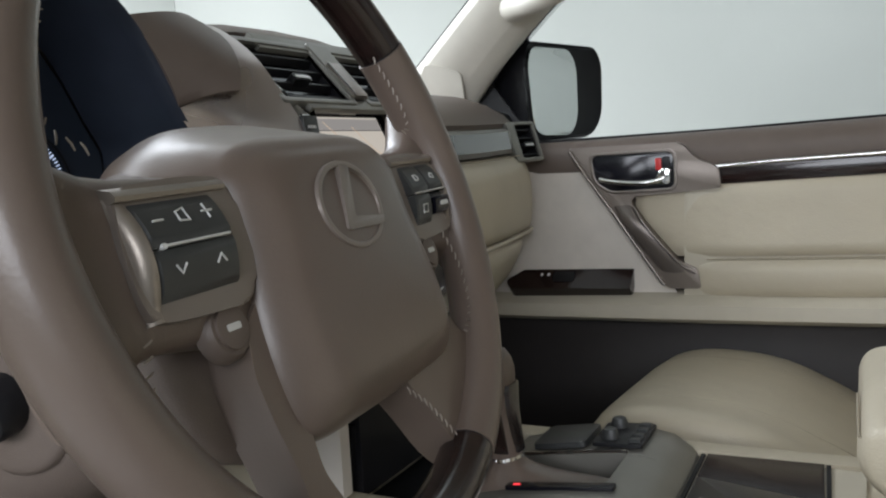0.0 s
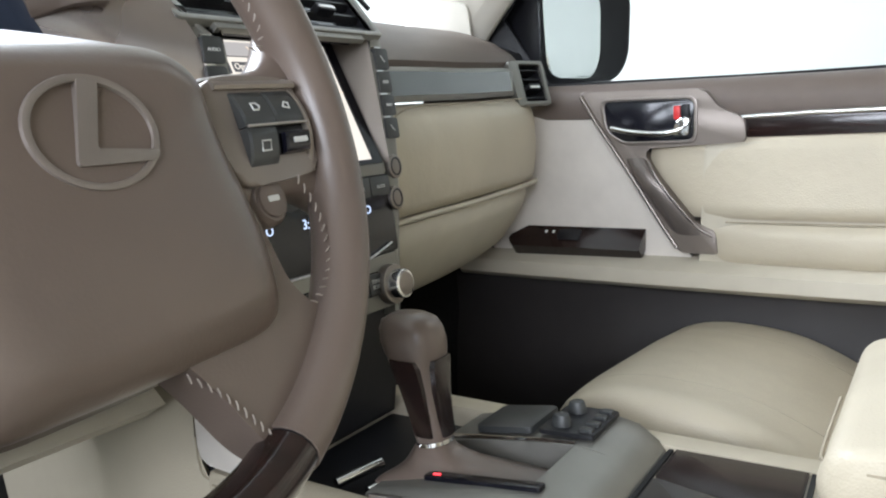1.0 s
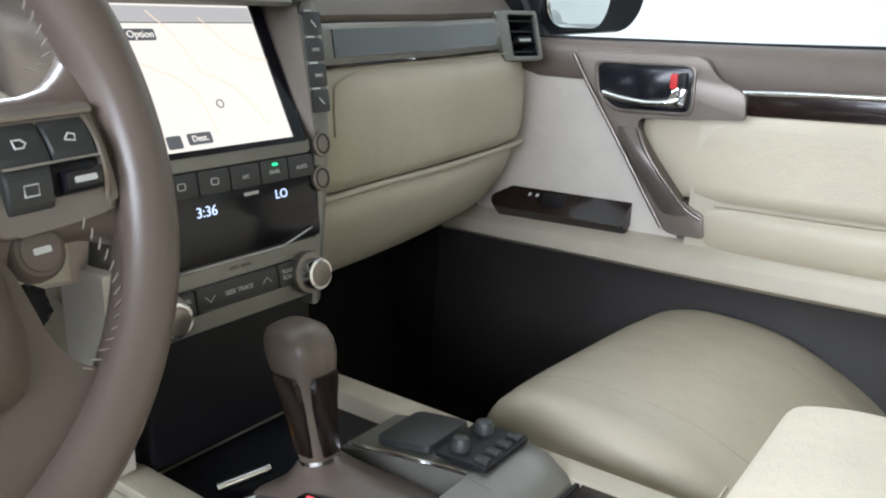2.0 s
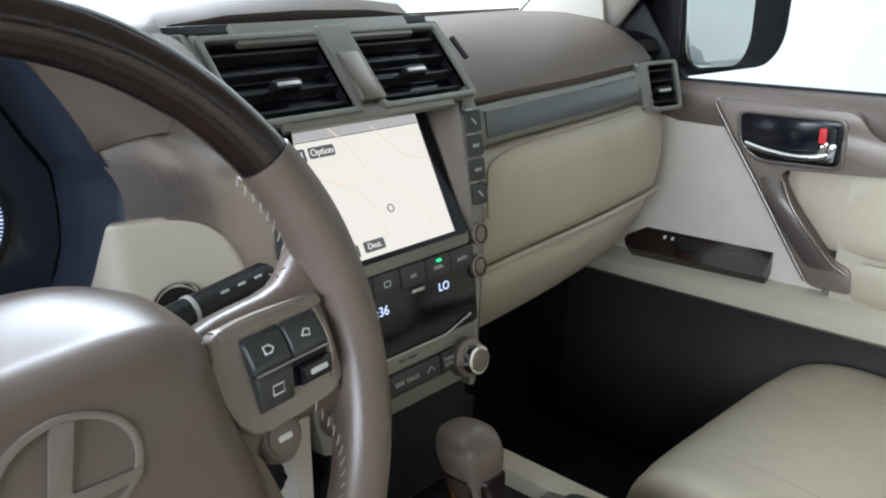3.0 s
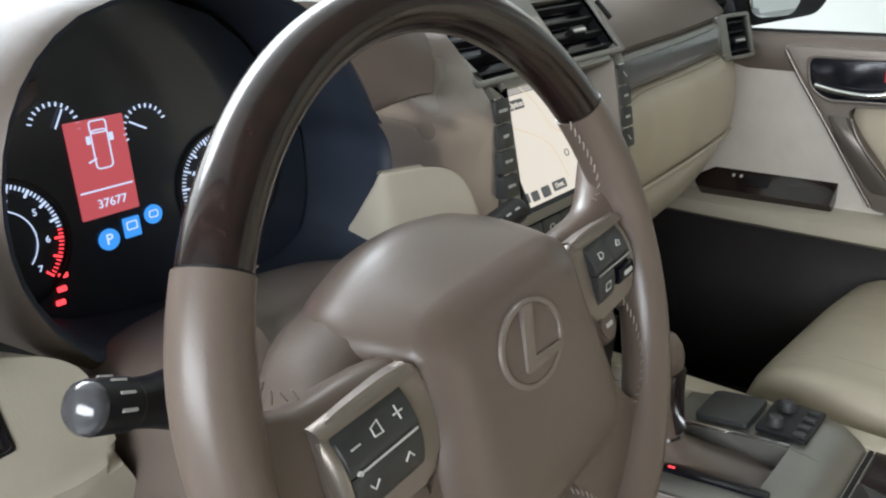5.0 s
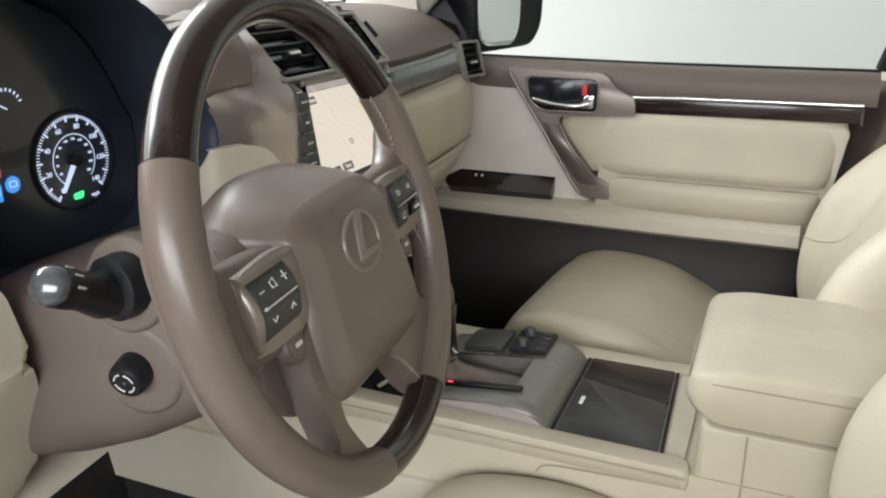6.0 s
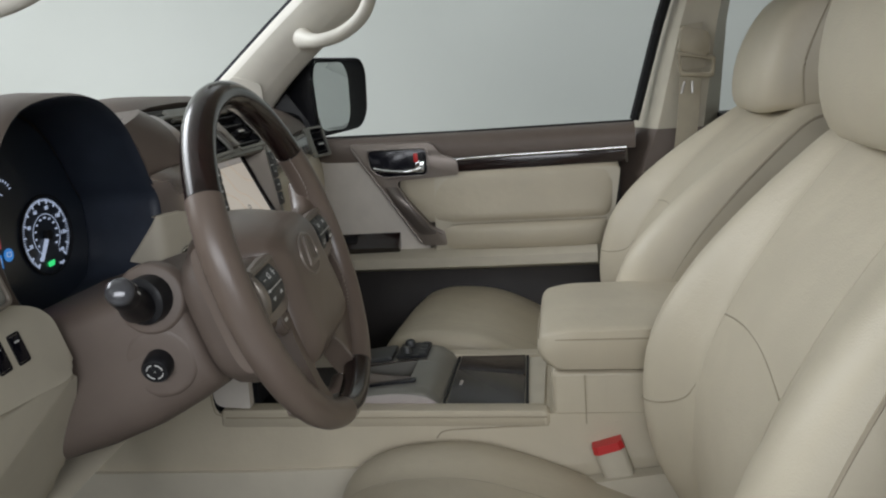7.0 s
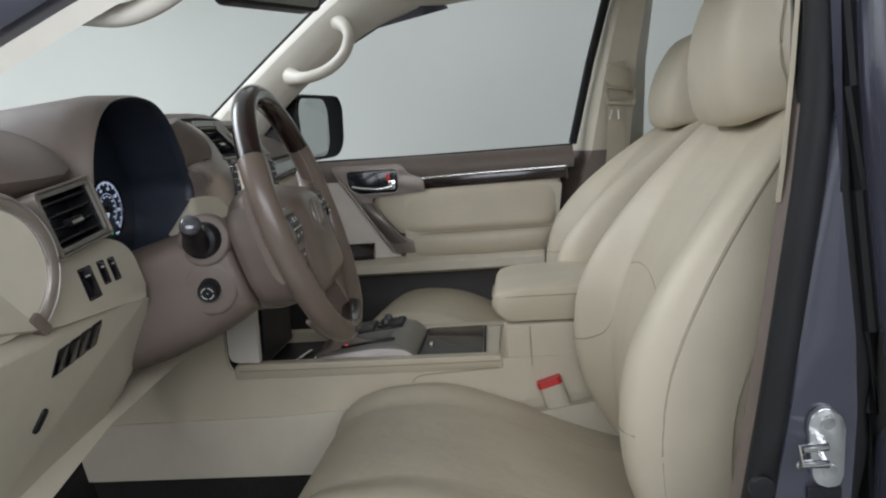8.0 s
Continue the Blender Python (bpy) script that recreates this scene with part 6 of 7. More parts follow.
bm = prism(rect(0.14, 0.098, 0.004, -0.032, 0.421), 0.0, pose(0, 0, 0.895), back=0.008)
part("gate_floor", bm, BROWN_LEATHER, console)
part("gate_line", tube([(-0.090, gate_y1 + 0.002, 0.921), (0.0, gate_y1 + 0.002, 0.9325), (0.036, gate_y1 + 0.002, 0.936)], 0.0022, n=6), CHROME, console, "bright line at the gate")
m = frame_at((-0.004, 0.365, 0.9300), Vector((1, 0, 0.11)), Y)
ind = part("gear_display", prism(rect(0.105, 0.013, 0.002), 0.0035, m, 0.001), BLACK_GLOSS, console, "black gear display")
part("red_lamp", prism(rect(0.007, 0.003, 0.001, -0.042, 0.0), 0.0042, m), GLOW_RED, ind, "red lit mark")
sk = prism(rounded([(-0.03, -0.012), (0.156, -0.012), (0.153, 0.006), (0.132, 0.021), (0.085, 0.027), (-0.03, 0.016)], [0.0, 0.004, 0.012, 0.02, 0.03, 0.0], 5), 0.004, frame_at((-0.06, 0.3235, 0.902), X, Vector((0, 0.18, 1))), 0.003)
part("bright_side_plate", sk, BROWN_GLOSS, console, "bright curved side plate")
# flap and seat switches on the far side
m = frame_at((-0.040, 0.522, 0.9275), Vector((1, 0, 0.14)), Y)
part("flap", prism(rect(0.058, 0.072, 0.006), 0.006, m, 0.002), DARK_BUTTON, console, "dark grey flap")
m = frame_at((0.022, 0.522, 0.9355), Vector((1, 0, 0.03)), Y)
sw = part("heater_switch_plate", prism(rect(0.052, 0.078, 0.004), 0.004, m, 0.001), BLACK, console, "black seat heater switches")
for u, v in ((-0.010, 0.022), (-0.010, -0.020)):
    part("dial", tube([m @ Vector((u, v, 0.004)), m @ Vector((u, v, 0.009)), m @ Vector((u, v, 0.014)), m @ Vector((u, v, 0.015))], [0.0095, 0.009, 0.007, 0.005], n=14), DARK_BUTTON, sw, "ribbed dial", smooth=40)
for v in (0.028, 0.010, -0.010, -0.028):
    part("key", prism(rect(0.012, 0.010, 0.002, 0.017, v), 0.007, m, 0.001), DARK_BUTTON, sw)
# wood lid behind
m = pose(0, 0, 0.911)
part("cup_lid_frame", ring_prism(rounded([(0.092, 0.308), (0.223, 0.308), (0.214, 0.577), (0.092, 0.577)], 0.004), rounded([(0.096, 0.312), (0.219, 0.312), (0.210, 0.573), (0.096, 0.573)], 0.004), 0.0, m, back=0.02), RUBBER, console, "black gap round the lid")
# one glossy lid in two tones: the slanted split draws the armrest's reflection
lid = part("cup_lid", prism(rounded([(0.0985, 0.3145), (0.2165, 0.3145), (0.2125, 0.455), (0.0985, 0.490)], 0.004), 0.001, m, 0.001, back=0.01), DARK_SATIN, console, "dark satin part of the sliding lid, split at a painted reflection")
part("cup_lid_wood", prism(rounded([(0.0985, 0.4915), (0.2123, 0.4565), (0.2080, 0.5705), (0.0985, 0.5705)], 0.004), 0.0005, m, 0.002, back=0.01), WOOD_LID, console, "dark wood part of the sliding lid, split at a painted reflection")
part("lid_mark", prism(rect(0.005, 0.024, 0.001, 0.112, 0.418), 0.0022, m), CHROME, lid)
bm = prism(rounded([(0.086, 0.312), (0.245, 0.312), (0.245, 0.574), (0.086, 0.574)], 0.004), 0.0, pose(0, 0, 0.908), back=0.03)
part("lid_bed", bm, CREAM_PLASTIC, console)
# armrest box and its padded lid
box = rounded([(0.262, 0.62), (0.66, 0.62), (0.66, 0.967), (0.258, 0.967)], [0, 0, 0.01, 0.01], 4)
box_loft("armrest_box", box, Y0 + 0.0, Y1 + 0.002, CREAM, "cream leather armrest box")
arm = rounded([(0.268, 0.969), (0.66, 0.969), (0.66, 1.036), (0.285, 1.034), (0.247, 1.026), (0.238, 1.002), (0.250, 0.980)], [0.01, 0.01, 0.01, 0.02, 0.014, 0.018, 0.012], 5)
box_loft("armrest_lid", arm, Y0 - 0.004, Y1 + 0.004, CREAM, "cream padded armrest lid", 0.012)
part("armrest_seam", tube(smooth_line([(0.60, Y0 - 0.0042, 1.017), (0.40, Y0 - 0.0045, 1.017), (0.29, Y0 - 0.0042, 1.017), (0.258, Y0 - 0.001, 1.017), (0.2445, Y0 + 0.010, 1.016), (0.2415, Y0 + 0.03, 1.016), (0.2405, 0.44, 1.016)], 5), 0.0012, n=5), SEAM, console)

stand(HERE)
pm = frame_at((0, 0.2525, 0), X, Z)
part("pale_corner_plate", prism(rounded([(-0.256, 0.892), (-0.199, 0.888), (-0.194, 1.060), (-0.256, 1.060)], [0.014, 0.003, 0.003, 0.003]), 0.003, pm, 0.002, back=0.012), FABRIC, console, "pale plate at the console's front")

# ---- gear lever ----
stand(Matrix.Translation((-0.060, 0.345, 0.873)) @ Matrix.Diagonal((0.86, 0.86, 0.84, 1)) @ Matrix.Translation((0.040, -0.425, -0.905)))
gear = thing("gear_lever", (-0.045, 0.42, 0.90), "brown leather gear lever with wood inlay, in park", "gear lever")
ax = Vector((-0.19, 0.0, 1)).normalized()
gp = Vector((-0.040, 0.425, 0.905))
loops = []
for s, a, b, sq in ((-0.004, 0.092, 0.064, 0.35), (0.008, 0.086, 0.058, 0.40), (0.016, 0.066, 0.046, 0.55), (0.024, 0.044, 0.036, 0.75), (0.034, 0.028, 0.025, 0.9), (0.042, 0.020, 0.019, 1.0), (0.05, 0.017, 0.017, 1.0)):
    c = gp + ax * s + X * (0.030 * max(0.0, 1 - s / 0.034)) + Y * (0.012 * max(0.0, 1 - s / 0.034))
    lp = []
    for i in range(44):
        t = 6.28319 * i / 44
        fold = 1 + 0.07 * math.sin(5 * t + s * 160) * (1 if 0.004 < s < 0.04 else 0)
        lp.append(c + X * (a * fold * math.copysign(abs(math.cos(t)) ** sq, math.cos(t))) + Y * (b * fold * math.copysign(abs(math.sin(t)) ** sq, math.sin(t))) + ax * (0.005 * math.sin(3 * t + 1.2) if 0.004 < s < 0.03 else 0))
    loops.append(lp)
part("boot", loft(loops), BROWN_LEATHER, gear, "creased brown leather boot", smooth=60, subsurf=1)
loops = []
for s, a, b in ((0.046, 0.0175, 0.0165), (0.052, 0.0185, 0.0175), (0.075, 0.0195, 0.0185), (0.105, 0.0225, 0.0215), (0.128, 0.0265, 0.0250), (0.142, 0.0300, 0.0275), (0.152, 0.0315, 0.0285), (0.164, 0.0305, 0.0275), (0.173, 0.0265, 0.0240), (0.178, 0.0180, 0.0165), (0.1795, 0.008, 0.008)):
    c = gp + ax * s
    loops.append([c + X * (a * math.copysign(abs(math.cos(t)) ** 0.75, math.cos(t))) + Y * (b * math.copysign(abs(math.sin(t)) ** 0.75, math.sin(t))) for t in [6.28319 * i / 24 for i in range(24)]])
part("knob", loft(loops), BROWN_LEATHER, gear, "brown leather knob", smooth=60)
loops = []
for s, hw in ((0.055, 0.0105), (0.075, 0.012), (0.105, 0.0145), (0.128, 0.0165), (0.136, 0.015)):
    c = gp + ax * s
    r = {0.055: 0.0190, 0.075: 0.0200, 0.105: 0.0230, 0.128: 0.0275, 0.136: 0.0295}[s]
    loops.append([c + X * (r - 0.004) + Y * -hw, c + X * (r + 0.0008) + Y * (-hw * 0.9), c + X * (r + 0.0022), c + X * (r + 0.0008) + Y * (hw * 0.9), c + X * (r - 0.004) + Y * hw])
part("wood_inlay", loft(loops), WOOD, gear, "glossy dark wood inlay", smooth=60)
for sy in (-1, 1):
    loops = []
    for s, hw in ((0.055, 0.0105), (0.075, 0.012), (0.105, 0.0145), (0.128, 0.0165), (0.136, 0.015)):
        c = gp + ax * s
        r = {0.055: 0.0180, 0.075: 0.0190, 0.105: 0.0220, 0.128: 0.0260, 0.136: 0.0275}[s]
        loops.append([c + Y * sy * (r - 0.004) + X * -hw, c + Y * sy * (r + 0.0008) + X * (-hw * 0.9), c + Y * sy * (r + 0.002), c + Y * sy * (r + 0.0008) + X * (hw * 0.9), c + Y * sy * (r - 0.004) + X * hw])
    part("wood_inlay", loft(loops), WOOD, gear, "glossy dark wood inlay", smooth=60)
part("collar", tube([gp + ax * 0.044, gp + ax * 0.048], 0.0192, n=22), CHROME, gear, "bright collar", smooth=50)

# ---- seats ----


def strip(stations, side=0, n=18, steps=4):
    """A soft strip. A station: middle of the front skin (x, z), its normal (nx, nz), from s0 to s1 across, thickness, inner and full swell.
    side 0: an even insert; 1 or -1: a bolster that rises from its inner edge and rolls over at its outer one."""
    rows = [np.array([x, z, nx, nz, s0, s1, th, d0, d1]) for (x, z), (nx, nz), s0, s1, th, d0, d1 in stations]
    full = []
    for i in range(len(rows) - 1):
        p1, p2 = rows[i], rows[i + 1]
        p0 = rows[i - 1] if i else 2 * p1 - p2
        p3 = rows[i + 2] if i + 2 < len(rows) else 2 * p2 - p1
        for j in range(steps):
            t = j / steps
            full.append(0.5 * (2 * p1 + (p2 - p0) * t + (2 * p0 - 5 * p1 + 4 * p2 - p3) * t * t + (3 * p1 - p0 - 3 * p2 + p3) * t ** 3))
    full.append(rows[-1])
    loops = []
    for x, z, nx, nz, s0, s1, th, d0, d1 in full:
        l = math.hypot(nx, nz)
        nx, nz = nx / l, nz / l
        lp = []
        for i in range(n + 1):
            t = i / n
            if side == 0:
                d = d0 * (1 - 0.10 * abs(2 * t - 1) ** 6)
            else:
                q = t if side > 0 else 1 - t
                if q < 0.58:
                    k = q / 0.58
                    d = d0 * 0.9 + (d1 - d0 * 0.9) * k * k * (3 - 2 * k)
                else:
                    k = (q - 0.58) / 0.42
                    d = (d1 + 0.012) * math.sqrt(max(0.0, 1 - k ** 2.4)) - 0.012
            lp.append((x + nx * d, s0 + (s1 - s0) * t, z + nz * d))
        for t in (0.99, 0.5, 0.01):
            lp.append((x - nx * th, s0 + (s1 - s0) * t, z - nz * th))
        loops.append(lp)
    return loft(loops)


BACK = [((0.475, 0.790), (-0.97, 0.05)), ((0.452, 0.86), (-0.98, 0.1)), ((0.446, 0.94), (-0.99, 0.12)), ((0.455, 1.02), (-0.96, 0.25)), ((0.485, 1.10), (-0.90, 0.40)), ((0.528, 1.18), (-0.86, 0.50)), ((0.578, 1.255), (-0.83, 0.55)), ((0.618, 1.302), (-0.70, 0.70)), ((0.655, 1.320), (-0.25, 0.95)), ((0.700, 1.315), (0.25, 0.95))]
HALF = [0.225, 0.240, 0.250, 0.255, 0.252, 0.242, 0.225, 0.205, 0.185, 0.175]
INS = [0.125, 0.130, 0.132, 0.132, 0.130, 0.126, 0.122, 0.118, 0.112, 0.105]
BOL = [0.040, 0.060, 0.072, 0.074, 0.062, 0.044, 0.028, 0.020, 0.016, 0.014]
CUSH = [((-0.020, 0.690), (-0.98, 0.0)), ((-0.045, 0.760), (-0.97, 0.2)), ((-0.028, 0.818), (-0.80, 0.6)), ((0.012, 0.846), (-0.4, 0.92)), ((0.075, 0.858), (-0.1, 0.99)), ((0.155, 0.858), (0.05, 1)), ((0.250, 0.832), (0.25, 1)), ((0.350, 0.794), (0.32, 1)), ((0.450, 0.762), (0.2, 1)), ((0.50, 0.755), (0.1, 1))]
CH = [0.205, 0.225, 0.240, 0.250, 0.256, 0.260, 0.260, 0.256, 0.250, 0.240]
CI = [0.135, 0.140, 0.142, 0.142, 0.140, 0.138, 0.135, 0.130, 0.128, 0.125]
CB = [0.020, 0.034, 0.052, 0.062, 0.064, 0.056, 0.042, 0.026, 0.016, 0.014]


def back_point(k, y, swell):
    """A point on the skin of the backrest, k stations up and y across."""
    idx = np.arange(len(BACK))
    at = lambda values: float(np.interp(k, idx, values))
    x, z = at([p[0] for p, n in BACK]), at([p[1] for p, n in BACK])
    nx, nz = at([n[0] for p, n in BACK]), at([n[1] for p, n in BACK])
    l = math.hypot(nx, nz)
    i, h, b = at(INS), at(HALF), at(BOL) * swell
    d = 0.014
    if abs(y) > i:
        q = (abs(y) - i) / (h - i)
        if q < 0.58:
            t = q / 0.58
            d = 0.0126 + (b - 0.0126) * t * t * (3 - 2 * t)
        else:
            d = (b + 0.012) * math.sqrt(max(0.0, 1 - ((q - 0.58) / 0.42) ** 2.4)) - 0.012
    return Vector((x + nx / l * (d + 0.0004), y, z + nz / l * (d + 0.0004)))


def seat(name, label, m, recline, rise, lean):
    stand(m)
    inner = 1 if recline == 0 else -1      # the side towards the console
    cush = m @ Matrix.Translation((0.030 if recline else 0.0, 0, rise)) @ Matrix.Rotation(radians(-4.0 if recline else 0.0), 4, "X") @ Matrix.Translation((0.09, 0, 0.85)) @ Matrix.Rotation(radians(9.0 if recline else 0.0), 4, "Y") @ Matrix.Translation((-0.09, 0, -0.85))
    s = thing(name, (0.25, 0.0, 0.60), label, "car seat", "front seats")
    hip = Matrix.Translation((0.47, 0, 0.80)) @ Matrix.Rotation(radians(recline + lean), 4, "Y") @ Matrix.Translation((-0.47, 0, -0.80))
    back = m @ hip
    stand(back)
    part("back_insert", strip([(p, n, -i, i, 0.06, 0.014, 0.014) for (p, n), i in zip(BACK, INS)]), CREAM, s, "smooth cream leather back insert", smooth=50)
    stand(cush)
    part("cushion_insert", strip([(p, n, -i, i, 0.07, 0.012, 0.012) for (p, n), i in zip(CUSH, CI)]), CREAM, s, "smooth cream leather cushion insert", smooth=50)
    for sg in (-1, 1):
        st = []
        for (p, n), i, h, b in zip(BACK, INS, HALF, BOL):
            a, c = sorted((sg * (i + 0.001), sg * h))
            st.append((p, n, a, c, 0.085, 0.014, b * (0.95 if sg == inner or recline else 0.55)))
        stand(back)
        part("back_bolster", strip(st, sg), CREAM, s, "cream leather side bolster", smooth=50)
        stand(cush)
        st = []
        for (p, n), i, h, b in zip(CUSH, CI, CH, CB):
            a, c = sorted((sg * (i + 0.001), sg * (h - (0.035 if recline and sg == inner else 0.0))))
            st.append((p, n, a, c, 0.085, 0.012, b * (0.35 if recline == 0 else 0.16)))
        part("cushion_bolster", strip(st, sg), CREAM, s, "cream leather cushion bolster", smooth=50)
        stand(back)
        line = [Vector((p[0] + 0.006, sg * (h - 0.0035), p[1] + 0.002)) for (p, n), h, b in list(zip(BACK, HALF, BOL))[0:9]]
        part("piping", tube(smooth_line(line, 4), 0.0026, n=6), SEAM, s, "tan seam along the bolster")
        swell = 0.95 if sg == inner or recline else 0.55
        line = [back_point(k, sg * (float(np.interp(k, range(10), INS)) + dy), swell) for k, dy in ((2.7, 0.006), (2.35, 0.020), (2.12, 0.040), (2.02, 0.062), (2.0, 0.085), (2.02, 0.105))]
        part("lower_seam", tube(smooth_line(line, 4), 0.0011, n=6), SEAM, s)
        stand(cush)
        line = [Vector((p[0] + n[0] * 0.0100, sg * (i + 0.001), p[1] + n[1] * 0.0100)) for (p, n), i in list(zip(CUSH, CI))[1:9]]
        part("piping", tube(smooth_line(line, 4), 0.0011, n=6), SEAM, s)
        # side shield
        pr = rounded([(0.02, 0.66), (0.50, 0.66), (0.56, 0.80), (0.50, 0.845), (0.20, 0.80), (0.03, 0.79)], 0.02)
        m = frame_at((0, sg * 0.238, 0), X, Z)
        part("side_shield", prism(pr, 0.012, m, 0.0, back=0.012), CREAM_PLASTIC, s, "cream plastic side shield")
    stand(back)
    for z, k in ((1.090, 3.8),):
        pts = []
        for t in range(-6, 7):
            y = 0.128 * t / 6
            zz = z + 0.014 * (1 - (t / 6) ** 2)
            x = np.interp(zz, [p[1] for p, n in BACK[:7]], [p[0] for p, n in BACK[:7]])
            x -= 0.0135 + 0.012 * max(0.0, zz - 1.0)
            pts.append((x, y, zz))
        part("cross_seam", tube(pts, 0.0013, n=5), SEAM, s)
    # back shell
    lp = []
    for (p, n), h in zip(BACK, HALF):
        lp.append([(p[0] + 0.02, -h * 0.985, p[1]), (p[0] + 0.02, h * 0.985, p[1]), (p[0] + 0.10, h * 0.985, p[1] - 0.008), (p[0] + 0.165, h * 0.90, p[1] - 0.012), (p[0] + 0.180, 0, p[1] - 0.014), (p[0] + 0.165, -h * 0.90, p[1] - 0.012), (p[0] + 0.10, -h * 0.985, p[1] - 0.008)])
    part("back_shell", loft(lp), CREAM, s, smooth=60, subsurf=1)
    # head restraint
    loops = []
    for z, x, d, w in ((1.318, 0.638, 0.040, 0.112), (1.321, 0.632, 0.048, 0.121), (1.340, 0.625, 0.054, 0.128), (1.39, 0.620, 0.056, 0.132), (1.44, 0.624, 0.056, 0.130), (1.49, 0.634, 0.052, 0.124), (1.525, 0.643, 0.044, 0.114), (1.538, 0.650, 0.026, 0.09)):
        x, d, w = x - 0.006, d * 1.28, w * 1.10
        loops.append([(x + d * math.copysign(abs(math.cos(a)) ** 0.6, math.cos(a)), w * math.copysign(abs(math.sin(a)) ** 0.45, math.sin(a)), z + 0.02 * math.cos(a)) for a in [6.28319 * i / 24 for i in range(24)]])
    hr = part("head_restraint", loft(loops), CREAM, s, "cream leather head restraint", smooth=70, subsurf=1)
    for sg in (-1, 1):
        line = [(0.628, sg * 0.1415, 1.33), (0.612, sg * 0.1465, 1.39), (0.618, sg * 0.144, 1.45), (0.632, sg * 0.130, 1.51)]
        part("piping", tube(smooth_line(line, 5), 0.0014, n=5), SEAM, hr)
        part("post", tube([(0.652, sg * 0.07, 1.27), (0.648, sg * 0.07, 1.335)], 0.007, n=10), CHROME, s, smooth=50)
    stand(m)
    part("seat_base", prism(rounded([(0.04, -0.20), (0.50, -0.20), (0.50, 0.20), (0.04, 0.20)], 0.02), 0.70, Matrix.Identity(4), 0.01, back=-0.605), BLACK, s, "black seat base")
    return s


seat("bucket_seat", "cream leather driver seat with seamed bolsters and head restraint", Matrix.Translation((0, 0, -0.032)), 0.0, -0.006, 1.6)
seat("bucket_seat", "cream leather passenger seat set further forward and more reclined", Matrix.Translation((-0.055, 0.735, -0.012)), 11.0, 0.018, 1.8)

# ---- belts ----
stand(Matrix.Translation((-0.030, -0.034, -0.028)))
bk = thing("seat_belt_buckle", (0.39, 0.282, 0.74), "cream belt buckle with a red button beside the console", "seat belt")
bax = Vector((-0.32, 0, 0.95)).normalized()
loops = [[Vector((0.392, 0.280, 0.775)) + bax * s + Vector((1, 0, 0.3)).normalized() * (a * u) + Y * (b * v) for u, v in ((-1, -0.6), (-0.7, -1), (0.7, -1), (1, -0.6), (1, 0.6), (0.7, 1), (-0.7, 1), (-1, 0.6))] for s, a, b in ((-0.10, 0.014, 0.010), (0.0, 0.020, 0.013), (0.07, 0.022, 0.014), (0.088, 0.021, 0.013))]
part("body", loft(loops), CREAM_PLASTIC, bk, "cream buckle body", smooth=50)
loops = [[Vector((0.392, 0.280, 0.775)) + bax * s + Vector((1, 0, 0.3)).normalized() * (a * u) + Y * (b * v) for u, v in ((-1, -0.6), (-0.7, -1), (0.7, -1), (1, -0.6), (1, 0.6), (0.7, 1), (-0.7, 1), (-1, 0.6))] for s, a, b in ((0.080, 0.0225, 0.0145), (0.092, 0.0215, 0.0135))]
part("release_button", loft(loops), RED, bk, "red release button")

stand(PASSENGER)
belt = thing("seat_belt", (0.57, 0.96, 1.0), "beige seat belt hanging on the middle pillar", "seat belt")


def strap(name, pts, w, mat, parent, across=(1, 0, 0.1), t=0.0015):
    a = Vector(across).normalized()
    loops = []
    for p in pts:
        p = Vector(p)
        loops.append([p - a * w / 2 - Y * t, p + a * w / 2 - Y * t, p + a * w / 2 + Y * t, p - a * w / 2 + Y * t])
    return part(name, loft(loops), mat, parent)


GUIDE = material("tan_plastic", (0.33, 0.285, 0.205), 0.45, vary=0.05, bump=0.1, bump_scale=800)
BELT = material("beige_webbing", (0.40, 0.355, 0.27), 0.75, vary=0.05, bump=0.4, bump_scale=900)
strap("webbing", [(0.558, 1.015, 1.445), (0.552, 1.02, 1.34), (0.540, 1.025, 1.24), (0.525, 1.03, 1.02)], 0.048, BELT, belt)
strap("webbing_upper", [(0.560, 1.012, 1.545), (0.562, 1.010, 1.50), (0.564, 1.012, 1.45)], 0.050, BELT, belt)
m = frame_at((0.566, 1.000, 1.460), X, Z)
part("guide_loop", ring_prism(rounded([(-0.042, 0.030), (0.044, 0.016), (0.040, -0.030), (-0.036, -0.022)], 0.010, 4), rounded([(-0.034, 0.020), (0.036, 0.008), (0.032, -0.020), (-0.029, -0.012)], 0.006, 4), 0.010, m, 0.003), GUIDE, belt, "tan belt guide loop")
part("guide_cover", prism(rounded([(-0.036, 0.030), (0.028, 0.014), (0.030, 0.066), (-0.030, 0.082)], 0.010, 4), 0.016, m, 0.006, back=0.03), GUIDE, belt, "tan cover above the loop")
for dx in (-0.008, 0.008):
    part("tongue_wire", tube([(0.552 + dx, 1.008, 1.425), (0.548 + dx * 1.5, 1.006, 1.400)], 0.0024, n=6), CHROME_SATIN, belt)

stand(HERE)
belt2 = thing("seat_belt", (0.57, -0.36, 1.30), "beige seat belt hanging beside the driver seat", "seat belt")
loops = [[(x + dx, y + dy, z) for dx, dy in ((-0.004, -0.012), (0.0, -0.013), (0.010, 0.022), (0.006, 0.023))] for x, y, z in ((0.592, -0.345, 1.56), (0.581, -0.368, 1.46), (0.571, -0.376, 1.38), (0.565, -0.378, 1.32), (0.556, -0.376, 1.235), (0.553, -0.370, 1.20))]
part("webbing", loft(loops), BELT, belt2, "beige webbing", smooth=40)

# ---- driver's door opening ----
stand(Matrix.Translation((-0.008, 0, 0.037)))
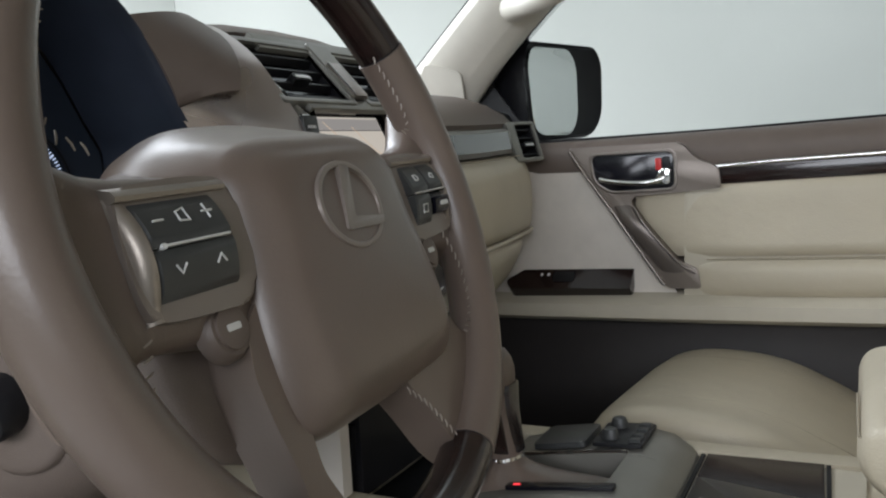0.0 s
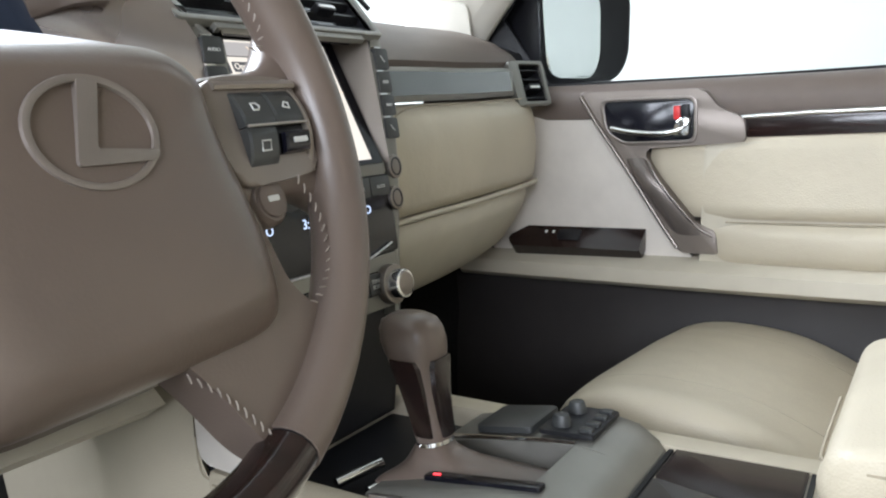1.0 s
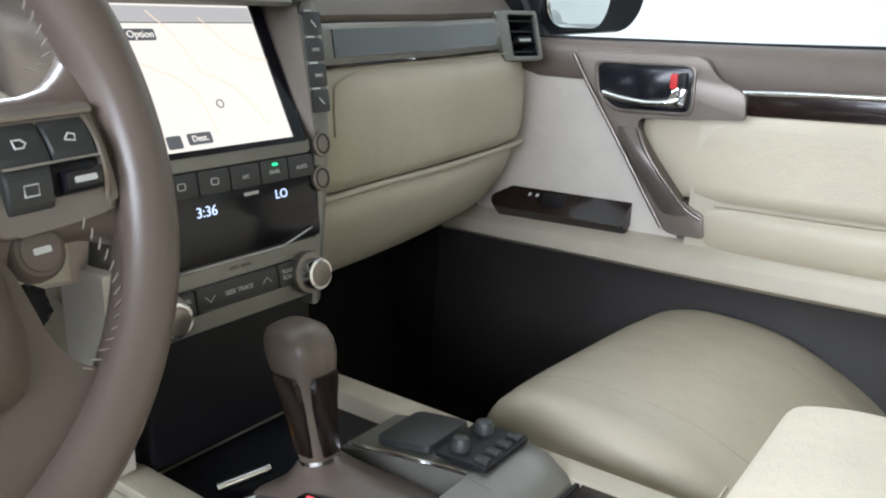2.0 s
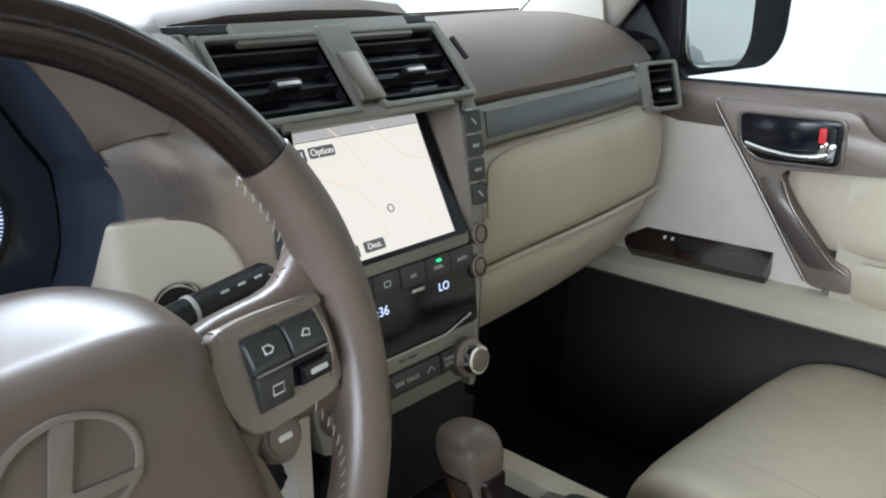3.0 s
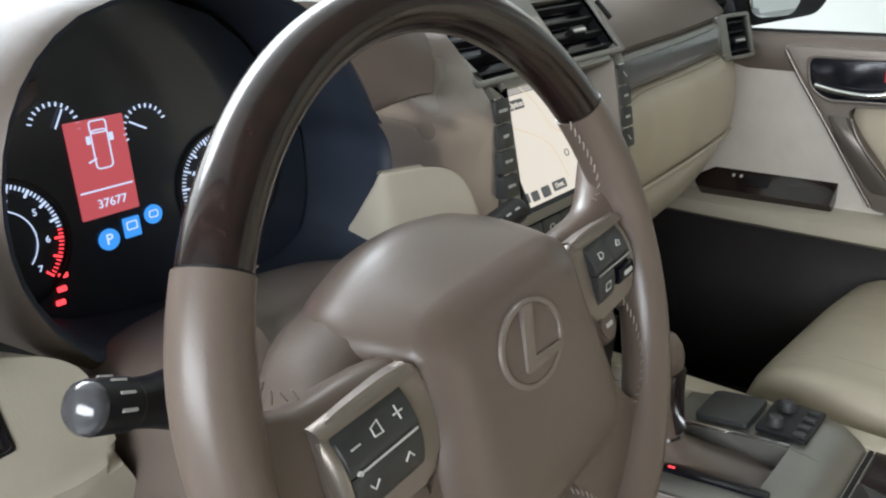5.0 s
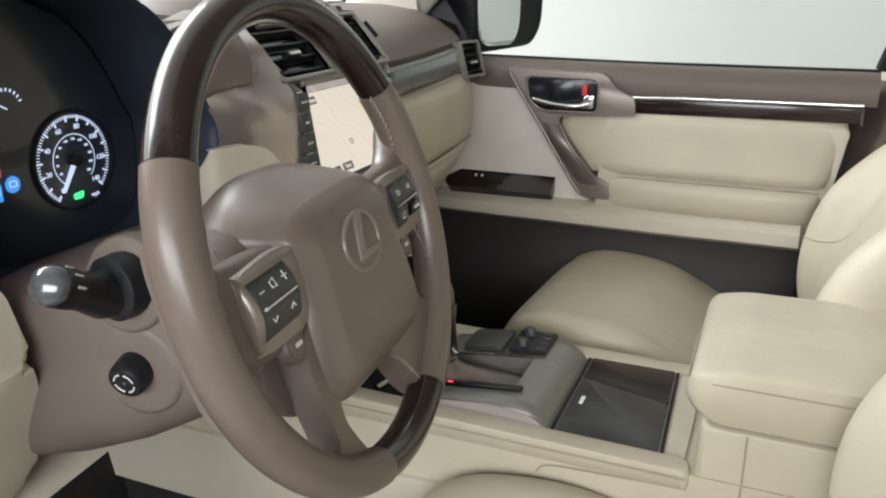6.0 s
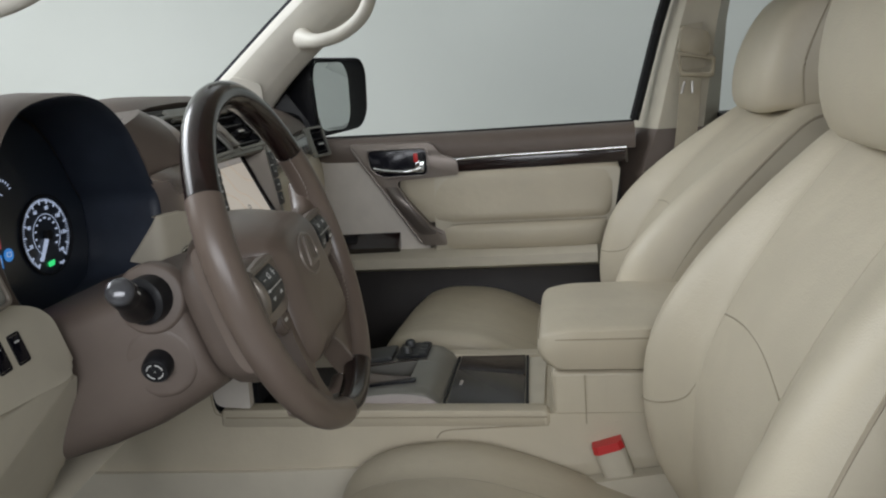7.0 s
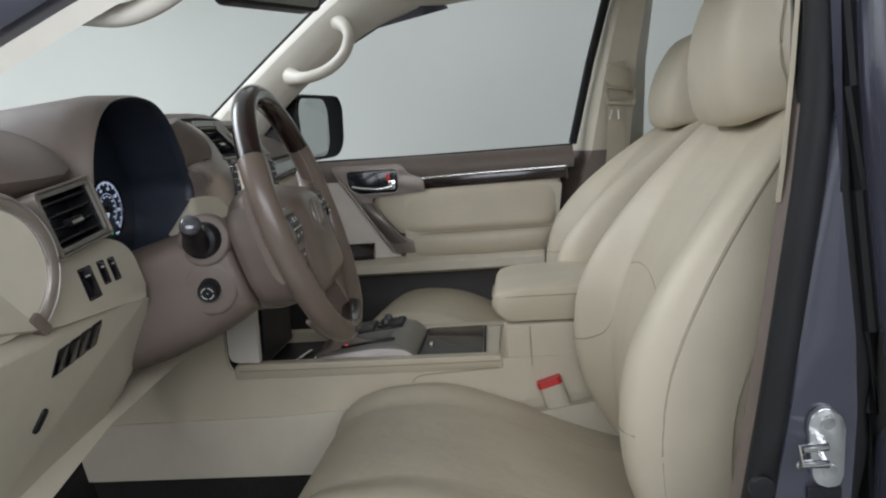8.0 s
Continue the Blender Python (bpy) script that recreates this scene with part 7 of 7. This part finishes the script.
jamb = thing("door_opening", (0.55, -0.43, 0.60), "dark violet-grey painted door opening with black rubber seal", "car")
E_LINE = [(0.70, 0.475), (0.80, 0.500), (0.889, 0.519), (0.97, 0.534), (1.047, 0.547), (1.175, 0.568), (1.265, 0.579), (1.34, 0.585), (1.45, 0.592), (1.60, 0.598), (1.80, 0.60)]
F_LINE = [0.635, 0.627, 0.620, 0.626, 0.625, 0.614, 0.608, 0.610, 0.615, 0.62, 0.62]
ylean = lambda z: 0.30 * max(0, z - 1.30)
loops = [[(e - 0.006, -0.375 + ylean(z), z), (e - 0.002, -0.392 + ylean(z), z), (e + 0.010, -0.400 + ylean(z), z), (e + 0.06, -0.36 + ylean(z), z)] for z, e in E_LINE]
part("pillar_trim", loft(loops), BROWN, jamb, "brown plastic pillar trim", smooth=60)
part("rubber_seal", tube([(e + 0.010, -0.412 + ylean(z), z) for z, e in E_LINE], 0.0165, n=14), RUBBER, jamb, "black rubber door seal", smooth=60)
loops = [[(e + 0.012, -0.41 + ylean(z), z), (e + 0.018, -0.430 + ylean(z), z), ((e + f) / 2 + 0.004, -0.436 + ylean(z), z), (f - 0.018, -0.438 + ylean(z), z), (f - 0.012, -0.42 + ylean(z), z)] for (z, e), f in zip(E_LINE, F_LINE)]
part("inner_jamb", loft(loops), PAINT, jamb, "painted inner door jamb", smooth=60)
loops = [[(f - 0.034, -0.39 + ylean(z), z), (f - 0.014, -0.424 + ylean(z), z), (f + 0.006, -0.424 + ylean(z), z), (f + 0.01, -0.39 + ylean(z), z)] for (z, e), f in zip(E_LINE, F_LINE)]
part("black_gap", loft(loops), RUBBER, jamb, "black gap before the rear door")
part("gap_seal", tube([(f + 0.000, -0.428 + ylean(z), z) for (z, e), f in zip(E_LINE, F_LINE)], 0.007, n=8), RUBBER, jamb)
loops = [[(f + 0.006, -0.40 + ylean(z), z), (f + 0.002, -0.455 + ylean(z), z), (f + 0.012, -0.478 + ylean(z), z), (f + 0.030, -0.500 + ylean(z), z), (f + 0.10, -0.530 + ylean(z), z), (f + 0.6, -0.545 + ylean(z), z), (f + 1.3, -0.52 + ylean(z), z), (f + 1.3, -0.48 + ylean(z), z)] for (z, e), f in zip(E_LINE, F_LINE) if z < 1.42]
part("rear_door_skin", loft(loops), PAINT, jamb, "painted rear door", smooth=50)
# striker
m = frame_at((0.580, -0.4400, 0.945), Vector((0.96, 0.0, 0.03)), Vector((-0.05, 0, 1)))
st = part("striker_plate", prism(rounded([(-0.014, -0.037), (0.012, -0.041), (0.017, 0.027), (-0.002, 0.039), (-0.016, 0.027)], 0.012, 4), 0.004, m, 0.0015, back=0.004), STEEL, jamb, "zinc door striker plate")
for v in (-0.023, 0.023):
    part("screw", disc(0.0065, 0.0065, m @ pose(0.001, v, 0), 12, 0.001), STEEL, st)
loop = [m @ Vector(p) for p in ((-0.006, 0.008, 0.0), (-0.008, 0.008, 0.022), (-0.030, 0.010, 0.028), (-0.032, -0.004, 0.028), (-0.008, -0.008, 0.022), (-0.006, -0.008, 0.0))]
part("striker_loop", tube(loop, 0.0042, n=8), CHROME, st, "bright striker loop", smooth=60)
part("rubber_plug", disc(0.012, 0.006, frame_at((0.523, -0.436, 0.905), X, Z), bevel=0.002), BLACK, jamb, "round black rubber plug")
part("door_switch_label", prism(rect(0.030, 0.020, 0.001, 0.578, 0.895), 0.001, frame_at((0, -0.4395, 0), X, Z)), BLACK, jamb)
# sill under the doorway
bm = extrude_y([(-0.80, 0.52), (0.55, 0.52), (0.55, 0.64), (-0.80, 0.64)], -0.50, -0.40)
part("sill", bm, PAINT, jamb)
